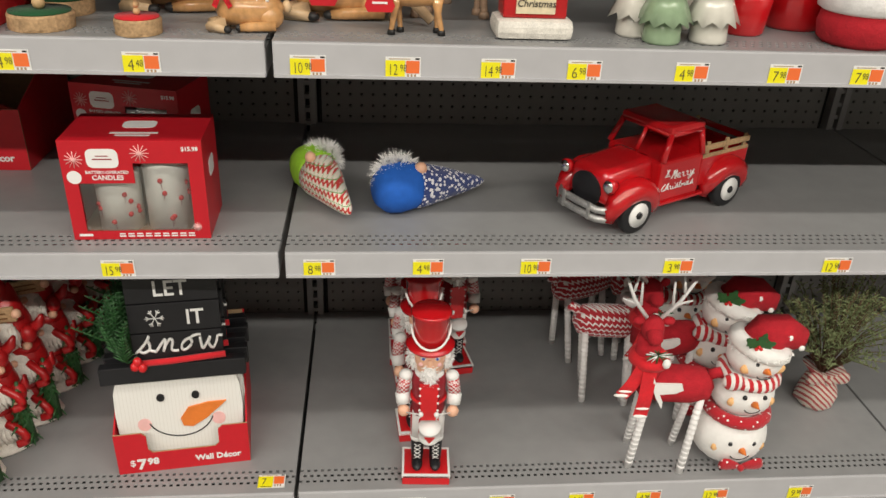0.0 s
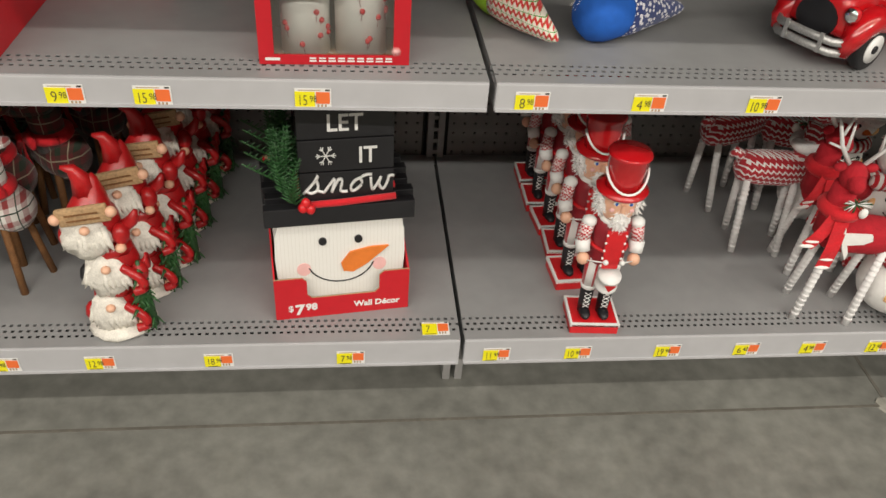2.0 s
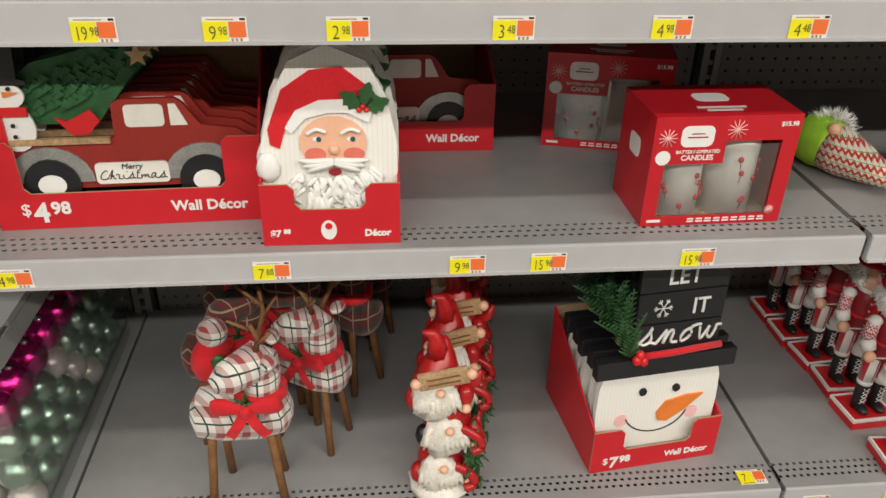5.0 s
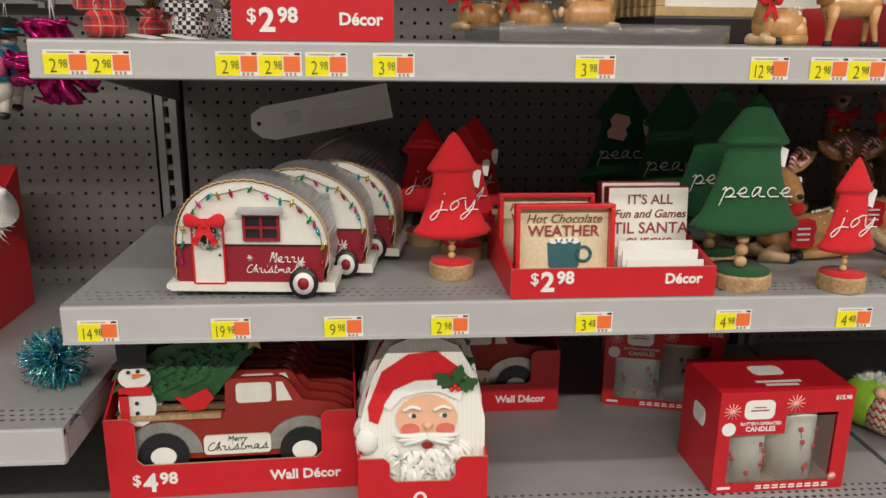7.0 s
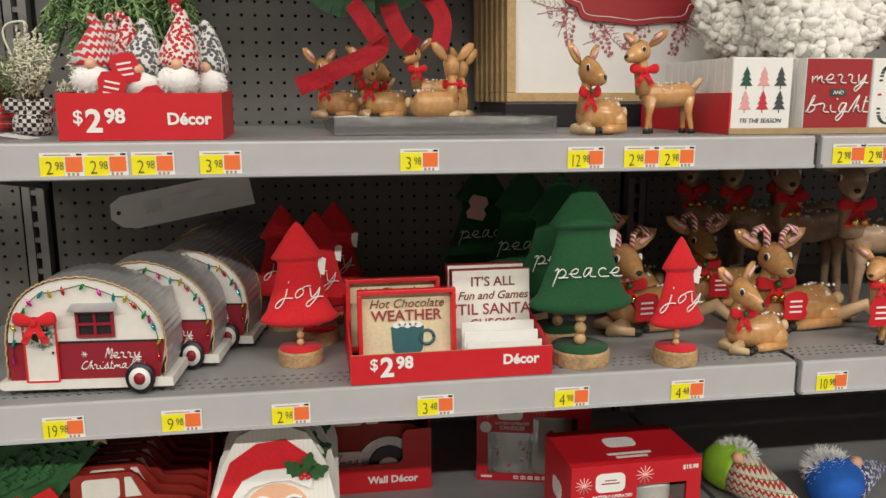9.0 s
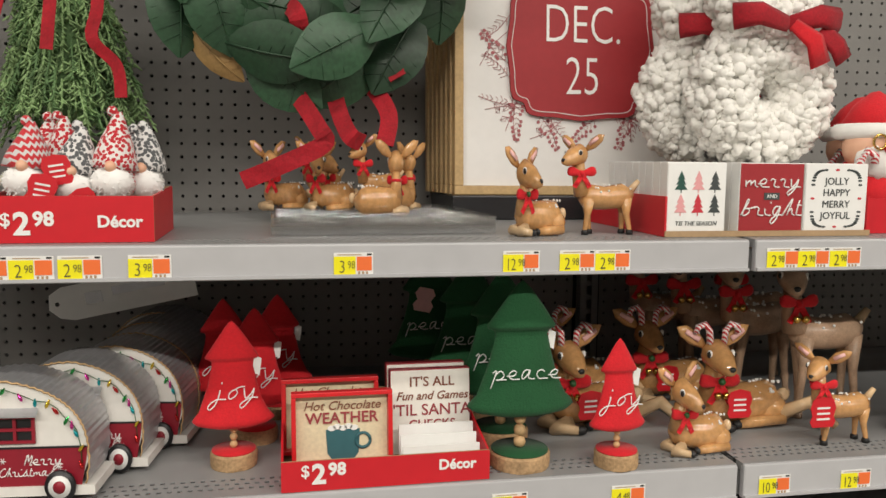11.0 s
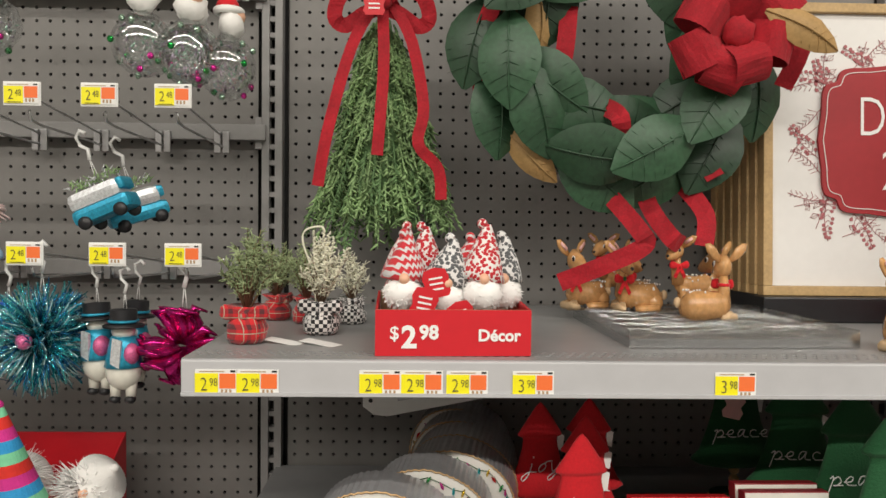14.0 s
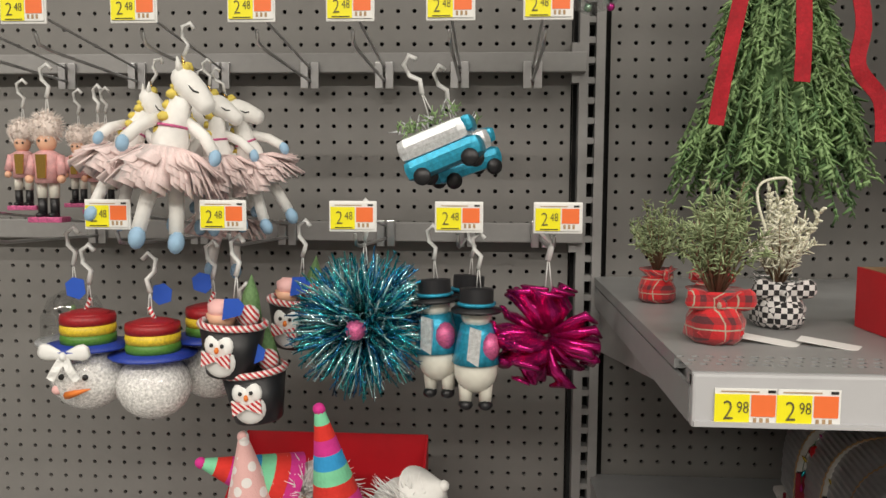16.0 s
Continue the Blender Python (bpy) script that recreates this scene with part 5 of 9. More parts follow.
for x, y, r in ((-1.02, 1.41, -18), (-0.885, 1.44, -50), (-1.08, 1.48, 8), (-1.0, 1.56, -10), (-0.86, 1.58, -40), (-0.97, 1.36, -35)):
    copy_thing(pd2, pose(x, y, L0 + 0.0005, 0, 0, r))
M_GINGER = mat("brown_gingerbread_felt", (0.16, 0.06, 0.025), 0.9, vary=0.15, bump=0.3)
plush = Mesh().ball((0, 0, 0.05), (0.032, 0.026, 0.045), M_REDFELT, 12, 0.1).ball((0, -0.004, 0.105), (0.024, 0.022, 0.024), M_PLAID, 12, 0.1).ball((-0.006, -0.01, 0.0), (0.016, 0.012, 0.014), M_GINGER, 8).ball((0.01, -0.028, 0.065), (0.012, 0.006, 0.014), M_LEAF, 8)
thing("plush_doll", pose(-1.098, 1.195, L0 + 0.19, 0, 8, 10), "small plush doll in red felt dress among the reindeer", "plush doll", mesh=plush)
M_WOVEN = patterned("red_white_flecked_knit", (0.75, 0.72, 0.7), (0.42, 0.02, 0.03), "zig", 90, "Z", 0.95, 0.68, 0.4)
M_BLUSH = mat("orange_blush", (0.85, 0.5, 0.22), 0.9, vary=0.25, scale=120)


def yarn_deer(m, cloth, scarf, label, wing, seed):
    """Side-on plush reindeer on four yarn-wrapped legs, its head turned to the aisle."""
    s = Mesh()
    b = 0.185
    s.tube([(-0.072, 0, b + 0.004), (-0.058, 0, b + 0.003), (-0.025, 0, b), (0.03, 0, b - 0.002), (0.062, 0, b), (0.074, 0, b + 0.004)], [0.014, 0.03, 0.036, 0.036, 0.031, 0.012], cloth, 18)
    s.tube([(0.066, 0, b + 0.02), (0.082, -0.002, b + 0.028), (0.09, -0.004, b + 0.018)], [0.011, 0.011, 0.004], cloth, 8)
    for x, y, dx, dy in ((-0.048, -0.02, -0.016, -0.008), (0.052, -0.02, -0.018, -0.02), (-0.044, 0.022, -0.006, 0.024), (0.05, 0.022, -0.01, 0.02)):
        pts = [Vector((x, y, b - 0.02)), Vector((x + dx, y + dy, 0.0))]
        s.tube(pts, 0.0072, M_WRAP, 8)
        for k in range(13):
            s.ball(pts[0].lerp(pts[1], 0.12 + 0.066 * k), (0.0086, 0.0086, 0.0052), M_WRAP, 7)
    s.tube([(-0.05, 0, b + 0.005), (-0.06, -0.002, b + 0.055), (-0.06, -0.004, b + 0.105)], [0.03, 0.023, 0.021], cloth, 14)
    s.ball((-0.06, -0.008, b + 0.125), (0.021, 0.023, 0.026), cloth, 14)
    s.tube([(-0.06, -0.02, b + 0.124), (-0.06, -0.034, b + 0.114), (-0.06, -0.04, b + 0.11)], [0.017, 0.013, 0.006], cloth, 10)
    for sg in (-1, 1):
        s.ball((-0.06 + sg * 0.027, -0.006, b + 0.14), (0.012, 0.007, 0.009), cloth, 9)
        r0 = Vector((-0.06 + sg * 0.011, -0.004, b + 0.142))
        tip = r0 + Vector((sg * 0.05, -0.004, 0.085))
        s.tube([r0, r0.lerp(tip, 0.5) + Vector((sg * 0.004, 0, -0.004)), tip], [0.0042, 0.0036, 0.0026], M_WRAP, 6)
        for u, d in ((0.35, (-0.004, 0, 0.05)), (0.35, (sg * 0.034, 0, 0.012)), (0.68, (-sg * 0.006, 0, 0.035))):
            p = r0.lerp(tip, u)
            s.tube([p, p + Vector(d)], [0.0032, 0.002], M_WRAP, 5)
    s.ring((-0.055, -0.004, b + 0.058), 0.026, 0.013, scarf, 20, 8, plane="XY")
    for p in (((-0.07, -0.028, b + 0.055), (-0.088, -0.036, b + 0.02), (-0.104, -0.036, b - 0.006)), ((-0.058, -0.032, b + 0.05), (-0.062, -0.044, b + 0.0), (-0.066, -0.046, b - 0.045))):
        s.ribbon(p, 0.013, scarf)
        s.ball(p[2], (0.015, 0.004, 0.004), M_PLUSHW, 8)
        s.ball(Vector(p[1]).lerp(Vector(p[2]), 0.6), (0.0145, 0.004, 0.003), M_PLUSHW, 8)
    rr = random.Random(seed)
    for k in range(26):
        a = rr.uniform(0, 6.3)
        s.tube([(-0.05, -0.034, b + 0.085), (-0.05 + 0.026 * math.cos(a), -0.04, b + 0.085 + 0.015 * math.sin(a))], [0.002, 0.0007], M_LEAF if k % 3 else M_WRAP, 3)
    s.ball((-0.034, -0.04, b + 0.07), (0.008, 0.006, 0.01), M_PLUSHW, 8)
    if wing:
        s.slab([(-0.05, 0.222), (-0.045, 0.208), (0.004, 0.208), (0.008, 0.196), (-0.006, 0.188), (-0.034, 0.185), (-0.026, 0.168), (-0.026, 0.152), (-0.04, 0.176), (-0.05, 0.2)], 0.006, M_PLUSHW, pose(0, -0.039, 0))
    return thing("reindeer_figure", m, label, "reindeer", "yarn-legged reindeer", mesh=s)


wd = yarn_deer(pose(0.563, 1.145, L0 + 0.0005, 0, 0, -4), M_REDKNIT, M_REDFELT, "red knit reindeer with white yarn-wrapped legs and antlers", True, 2)
copy_thing(wd, pose(0.6, 1.29, L0 + 0.0005, 0, 0, 12))
wd2 = yarn_deer(pose(0.5, 1.36, L0 + 0.0005, 0, 0, 172), M_WOVEN, M_WRAP, "red and white knit reindeer with white yarn-wrapped legs", False, 3)
copy_thing(wd2, pose(0.48, 1.52, L0 + 0.0005, 0, 0, 200))
copy_thing(wd2, pose(0.62, 1.5, L0 + 0.0005, 0, 0, 160))


# ---- stacked plush snowmen ----
def snowman_stack(m):
    s = Mesh()
    s.ball((0, 0, 0.067), (0.073, 0.066, 0.067), M_PLUSHW, 22)
    s.ball((0.005, 0, 0.164), (0.06, 0.055, 0.05), M_PLUSHW, 20)
    s.ball((0.012, 0, 0.246), (0.054, 0.05, 0.044), M_PLUSHW, 20)
    for cx, z, r, rb in ((0.003, 0.122, 0.053, 0.013), (0.008, 0.204, 0.047, 0.013)):
        s.ring((cx, 0, z), r, rb, M_REDSTRIPE if z < 0.15 else M_STRIPES, 24, 8, plane="XY")
    s.ball((-0.04, -0.04, 0.21), (0.022, 0.014, 0.018), M_STRIPES, 10)
    s.ring((0, 0, 0), 0.043, 0.017, M_PLUSHW, 24, 8, at=pose(0.014, 0, 0.268, 0, 14), plane="XY")
    fur(s, (0.014, 0, 0.268), (0.058, 0.058, 0.012), 260, 0.006, M_PLUSHW, 5, 0.0, 0.0016)
    s.tube([(0.014, 0, 0.268), (0.026, 0, 0.291), (0.055, 0, 0.296), (0.082, -0.004, 0.282), (0.092, -0.006, 0.268)], [0.042, 0.04, 0.032, 0.025, 0.008], M_REDKNIT, 14)
    holly(s, (-0.014, -0.044, 0.287), 0.034)
    for hx, hz in ((0.05, 0.3), (0.078, 0.278)):
        s.ball((hx, -0.03, hz), (0.006, 0.003, 0.006), M_PLUSHW, 8)
    for cx, cz, r, yo in ((0, 0.067, 0.066, -0.064), (0.005, 0.168, 0.055, -0.053), (0.012, 0.24, 0.05, -0.047)):
        for sg in (-1, 1):
            s.ball((cx + sg * r * 0.35, yo * 0.92, cz + 0.012), 0.0048, M_BLACK, 8)
            s.ball((cx + sg * r * 0.62, yo * 0.74, cz - 0.004), (0.013, 0.005, 0.011), M_BLUSH, 8)
        s.lathe([(0.008, 0), (0.005, 0.01), (0, 0.022)], M_ORANGE, pose(cx, yo * 0.97, cz, 80), 8)
        s.tube([(cx + r * 0.3 * math.cos(radians(a)), yo * 0.98, cz - 0.01 + r * 0.22 * math.sin(radians(a))) for a in range(200, 345, 20)], 0.001, M_INK, 4)
    bow(s, (0.004, -0.068, 0.03), 0.046, M_REDSTRIPE, tails=False)
    return thing("plush_snowman", m, "three stacked plush snowman heads with striped scarves and red cap", "snowman", "plush snowmen", mesh=s)


sm = snowman_stack(pose(0.698, 1.15, L0, 0, 1, 0))
copy_thing(sm, pose(0.69, 1.3, L0 + 0.002, 0, 5, -8))
copy_thing(sm, pose(0.665, 1.45, L0 + 0.002, 0, 4, 6))


# ---- potted pine sprigs ----
def needle_plant(ms, base, h, spread, n, m, stem, seed, needles=26, nl=0.014):
    rr = random.Random(seed)
    for k in range(n):
        a = rr.uniform(0, 6.3)
        u = rr.random() ** 0.6
        tip = Vector((base[0] + spread * u * math.cos(a), base[1] + spread * u * math.sin(a), base[2] + h * (1.0 - 0.55 * u * u) * rr.uniform(0.75, 1.05)))
        b = Vector(base)
        mid = b.lerp(tip, 0.5) + Vector((0, 0, 0.02 * h / 0.2))
        ms.tube([b, mid, tip], [0.0016, 0.0012, 0.0006], stem, 4)
        for j in range(needles):
            v = 0.3 + 0.7 * j / needles
            p = b.lerp(mid, v * 2) if v < 0.5 else mid.lerp(tip, v * 2 - 1)
            d = Vector((rr.gauss(0, 1), rr.gauss(0, 1), rr.gauss(0.5, 0.8))).normalized()
            ms.tube([p, p + d * nl * rr.uniform(0.6, 1.1)], [0.0016, 0.0007], m, 3)
    return ms


M_NEEDLE = mat("olive_pine_needles", (0.24, 0.29, 0.13), 0.75, vary=0.4, scale=40)
M_TWIG = mat("thin_twig", (0.15, 0.09, 0.05), 0.8)
M_SACK = patterned("striped_burlap", (0.6, 0.54, 0.46), (0.38, 0.06, 0.06), "diag", 75, "X", 0.95, 0.45, 0.5)


def potted(m, cloth, needle, h, spread, n, label, seed, pot_r=0.05, pot_h=0.085, bow_m=None, group="potted sprigs"):
    t = thing("potted_plant", m, label, "potted plant", group)
    part("wrapped_pot", Mesh().lathe([(pot_r * 0.75, 0), (pot_r * 0.98, pot_h * 0.12), (pot_r, pot_h * 0.5), (pot_r * 0.75, pot_h * 0.85), (pot_r * 0.55, pot_h * 0.9), (pot_r * 1.02, pot_h * 1.18), (pot_r * 0.3, pot_h)], cloth, None, 20, True, 0.2), t, "cloth-wrapped pot")
    part("bow", bow(Mesh(), (0, -pot_r * 0.62, pot_h * 0.88), pot_r * 1.25, bow_m or cloth), t)
    part("foliage", needle_plant(Mesh(), (0, 0, pot_h * 0.9), h, spread, n, needle, M_TWIG, seed), t)
    return t


potted(pose(0.972, 1.305, L0 + 0.0005), M_SACK, M_NEEDLE, 0.28, 0.14, 95, "small artificial pine in striped burlap-wrapped pot", 3, 0.041, 0.085, group="")

# ---- left bay base: clear tubs of shiny balls ----
M_MAG = mat("magenta_foil", (0.6, 0.02, 0.22), 0.22, metal=0.85, vary=0.25, scale=80, bump=0.3, bump_scale=120)
M_SEAFOAM = mat("seafoam_foil", (0.42, 0.6, 0.47), 0.2, metal=0.85, vary=0.25, scale=80, bump=0.3, bump_scale=120)
M_PEARL = mat("pearl_foil", (0.8, 0.72, 0.68), 0.3, metal=0.4, vary=0.15, scale=80)


def glass_ball(m, r, mt, label):
    s = Mesh().ball((0, 0, r), r, mt, 16)
    s.lathe([(r * 0.2, r * 1.94), (r * 0.2, r * 2.12), (0, r * 2.14)], M_STEEL, None, 8)
    return thing("ornament_ball", m, label, "ornament", "shiny ornament balls", mesh=s)


balls = [glass_ball(pose(-9, 0, 0), 0.03, mt, lb) for mt, lb in ((M_MAG, "shiny magenta foil Christmas ball in a clear tub"), (M_SEAFOAM, "shiny pale green foil Christmas ball in a clear tub"), (M_PEARL, "pearly pink Christmas ball in a clear tub"))]
used = set()
for ix, x in enumerate((-1.392, -1.458, -1.524)):
    for iz in range(4):
        for iy in range(8):
            k = 0 if iz == 3 and ix != 2 else 1 if (iz + iy) % 5 else 2
            p = pose(x, 1.12 + iy * 0.064, L0 + 0.006 + iz * 0.061, 0, 0, iy * 40)
            if k not in used:
                balls[k].matrix_basis = p
                used.add(k)
            else:
                copy_thing(balls[k], p)
tub = thing("ornament_tub", pose(0, 0, 0), "clear plastic tub packed with shiny Christmas balls", "tub")
part("side", Mesh().box((-1.357, 1.345, L0 + 0.13), (0.001, 0.52, 0.258), M_CLEAR), tub)
part("front", Mesh().box((-1.458, 1.085, L0 + 0.13), (0.2, 0.001, 0.258), M_CLEAR), tub)


# ---- camper ornaments on the upper-middle shelf ----
M_ROOF = mat("corrugated_roof_tin", (0.5, 0.5, 0.52), 0.4, metal=0.6, vary=0.1)
M_CAMPRED = mat("camper_red_paint", (0.26, 0.008, 0.022), 0.5, vary=0.08)
M_CAMPW = mat("camper_white_paint", (0.74, 0.72, 0.68), 0.55, vary=0.05)
M_BULBS = [mat("foil_bulb_" + n, c, 0.15, metal=0.8) for n, c in (("pink", (0.7, 0.05, 0.35)), ("teal", (0.02, 0.4, 0.45)), ("gold", (0.7, 0.5, 0.05)), ("red", (0.6, 0.03, 0.03)), ("green", (0.03, 0.35, 0.08)))]
M_GARL = mat("frosted_garland", (0.2, 0.3, 0.2), 0.8, vary=0.5, scale=200)


def camper(m):
    t = thing("camper_ornament", m, "red and white wooden camper trailer with bulb lights and wreath", "camper decoration", "camper decorations")
    top = []
    for k in range(19):
        a = math.pi - math.pi * k / 18
        ca, sa = math.cos(a), math.sin(a)
        x = 0.105 * math.copysign(abs(ca) ** 0.8, ca)
        z = 0.05 + 0.1 * abs(sa) ** 0.75
        if x > 0:
            z -= 0.25 * x * abs(sa) ** 1.2 * 0.6
        top.append((x - 0.008, z))
    D = 0.08
    outl = top[::-1] + [(-0.113, 0.02), (0.085, 0.02)]
    part("front_board", Mesh().slab(outl[::-1], 0.004, M_CAMPW), t)
    part("back_board", Mesh().slab(outl[::-1], 0.004, M_CAMPW, pose(0, D - 0.004, 0)), t)
    low = [(-0.1128, 0.02), (0.088, 0.02), (0.0955, 0.055), (0.0965, 0.068), (-0.113, 0.068)]
    part("red_panel", Mesh().slab(low, 0.001, M_CAMPRED, pose(0, -0.0012, 0)), t, "deep red lower panel")
    part("dark_line", Mesh().box((-0.008, -0.0012, 0.0685), (0.207, 0.0016, 0.0022), M_BLACK), t)
    roof = Mesh()
    pts = [(-0.113, 0.022)] + top + [(0.092, 0.022)]
    vs, fs = [], []
    for i in range((len(pts) - 1) * 4 + 1):
        j, u = divmod(i, 4)
        a, b = Vector(pts[min(j, len(pts) - 1)]), Vector(pts[min(j + 1, len(pts) - 1)])
        p = a.lerp(b, u / 4)
        n_ = Vector((p.x, p.y - 0.05)).normalized() * (0.0015 + 0.0017 * (i % 2))
        for y in (-0.002, D + 0.002):
            vs.append((p.x + n_.x, y, p.y + n_.y))
    for i in range(len(vs) // 2 - 1):
        fs.append((2 * i, 2 * i + 1, 2 * i + 3, 2 * i + 2))
    roof.add(vs, fs, M_ROOF)
    part("roof_strip", roof, t, "corrugated tin roof strip")
    part("edge_braid", Mesh().tube([(v[0], -0.002, v[2]) for v in vs[::2]], 0.0013, M_WOOD, 4), t)
    part("chassis", Mesh().slab([(-0.13, 0.012), (-0.122, 0.008), (0.106, 0.008), (0.106, 0.02), (-0.116, 0.02), (-0.129, 0.018)], D, M_CAMPW, pose(0, -0.004, 0)), t)
    part("hitch", Mesh().tube([(-0.124, 0.02, 0.0), (-0.124, 0.02, 0.03)], 0.0025, M_CAMPRED, 6), t)
    for y in (-0.008, D + 0.001):
        w = part("wheel", Mesh().lathe([(0.0, 0), (0.0195, 0), (0.0205, 0.003), (0.0195, 0.006), (0, 0.006)], M_BLACK, pose(0.063, y + 0.003, 0.0215, 90), 22), t)
        part("rim", Mesh().lathe([(0.0, 0), (0.0145, 0), (0.0145, 0.001), (0, 0.001)], M_WHITE, pose(0.063, y - 0.003, 0.0215, 90), 18), w)
        part("hub", Mesh().lathe([(0.0, 0), (0.008, 0), (0.008, 0.001), (0, 0.001)], M_CAMPRED, pose(0.063, y - 0.004, 0.0215, 90), 14), w)
    d = part("door", Mesh().box((-0.068, -0.002, 0.06), (0.043, 0.002, 0.082), M_CAMPW), t)
    fr = Mesh()
    for x in (-0.0895, -0.0465):
        fr.box((x, -0.0035, 0.06), (0.0025, 0.002, 0.084), M_RED)
    for z in (0.0185, 0.1015):
        fr.box((-0.068, -0.0035, z), (0.0405, 0.002, 0.0025), M_RED)
    part("door_frame", fr, d, "red door frame")
    part("door_knob", Mesh().ball((-0.0525, -0.004, 0.056), 0.0018, M_INK, 6), d)
    part("door_window", Mesh().slab(disc(0.0135, 16, 1, 1, -0.068, 0.083), 0.001, M_BLACK, pose(0, -0.0042, 0)), d)
    part("window_cross", Mesh().box((-0.068, -0.0048, 0.083), (0.026, 0.001, 0.0016), M_WHITE).box((-0.068, -0.0048, 0.083), (0.0016, 0.0012, 0.026), M_WHITE), d)
    g = Mesh()
    rr = random.Random(5)
    for k in range(150):
        a = rr.uniform(0, 6.3)
        p = Vector((-0.068 + 0.0155 * math.cos(a), -0.006, 0.08 + 0.0155 * math.sin(a)))
        e = Vector((rr.gauss(0, 1), rr.gauss(-0.5, 0.8), rr.gauss(0, 1))).normalized() * 0.006
        g.tube([p, p + e], [0.0011, 0.0005], M_GARL if k % 3 else M_WHITE, 3)
    part("wreath", g, t, "small frosted green wreath")
    part("bow", bow(Mesh(), (-0.068, -0.014, 0.0985), 0.03, M_REDFELT), t, "red felt bow")
    wn = part("window", Mesh().box((0.006, -0.001, 0.092), (0.046, 0.001, 0.03), M_BLACK), t)
    f = Mesh()
    for x in (-0.0175, 0.006, 0.0295):
        f.box((x, -0.0025, 0.092), (0.004, 0.003, 0.035), M_CAMPRED)
    for z in (0.0765, 0.092, 0.1075):
        f.box((0.006, -0.0028, z), (0.05, 0.003, 0.0035), M_CAMPRED)
    part("window_frame", f, wn, "deep red window frame")
    part("awning", Mesh().add([(-0.024, 0, 0.118), (0.036, 0, 0.118), (0.038, -0.013, 0.1115), (-0.026, -0.013, 0.1115), (-0.024, 0, 0.1165), (0.036, 0, 0.1165), (0.038, -0.013, 0.11), (-0.026, -0.013, 0.11)], [(0, 1, 2, 3), (7, 6, 5, 4), (3, 2, 6, 7), (0, 3, 7, 4), (1, 5, 6, 2)], M_ROOF), t, "tin awning")
    hand("word_merry", "Merry", 0.0135, M_WHITE, 0.0008, t, 0.04, -0.0018, 0.047)
    hand("word_christmas", "Christmas", 0.0112, M_WHITE, 0.0007, t, 0.018, -0.0018, 0.033)
    fl = Mesh()
    for cx, cz in ((0.06, 0.043), (0.066, 0.036), (-0.012, 0.052)):
        for a in range(0, 180, 60):
            fl.tube([(cx - 0.004 * math.cos(radians(a)), -0.0015, cz - 0.004 * math.sin(radians(a))), (cx + 0.004 * math.cos(radians(a)), -0.0015, cz + 0.004 * math.sin(radians(a)))], 0.0006, M_WHITE, 4)
    part("snowflake", fl, t)
    wire = [(x * 0.93, -0.003, 0.045 + (z - 0.045) * 0.9 - 0.003 * math.sin(k * 1.9)) for k, (x, z) in enumerate(top)]
    part("light_wire", Mesh().tube(wire, 0.0006, M_LEAF, 4), t)
    for k, p in enumerate(wire):
        b = Mesh().lathe([(0.0, -0.004), (0.0022, -0.001), (0.0024, 0.003), (0.0012, 0.006), (0.0012, 0.008)], M_BULBS[k % 5], pose(p[0], -0.005, p[2] - 0.004, 10 * math.sin(k * 3), 40 * math.sin(k * 2.3)), 7)
        part("bulb", b, t)
    return t


SLIM = Matrix.Diagonal((0.91, 1, 1, 1))
cp = camper(pose(-1.094, 1.105, L2 + 0.0008, 0, 0, -4) @ SLIM)
for x, y, r in ((-1.038, 1.19, -6), (-0.998, 1.275, -8), (-0.985, 1.36, -9), (-0.98, 1.44, -9), (-0.98, 1.525, -9)):
    copy_thing(cp, pose(x, y, L2 + 0.0008, 0, 0, r) @ SLIM)
ct = thing("hang_tag_card", pose(-1.152, 1.46, L2 + 0.18, 0, -11, 0) @ Matrix.Scale(1.2, 4), "long grey-white cardboard shelf tag hanging under the shelf", "card")
part("card", Mesh().slab([(0.0, -0.006), (0.012, -0.02), (0.03, -0.026), (0.195, -0.026), (0.195, 0.022), (0.02, 0.022), (0.004, 0.014)], 0.001, M_TAGW), ct)
part("fine_print", Mesh().box((0.06, -0.0004, 0.0), (0.022, 0.0004, 0.016), M_ROOF).box((0.12, -0.0004, 0.004), (0.07, 0.0004, 0.012), M_ROOF), ct)
part("eyelet", Mesh().slab(disc(0.003, 10, 1, 1, 0.012, 0.0), 0.0005, M_BLACK, pose(0, -0.0006, 0)), ct)


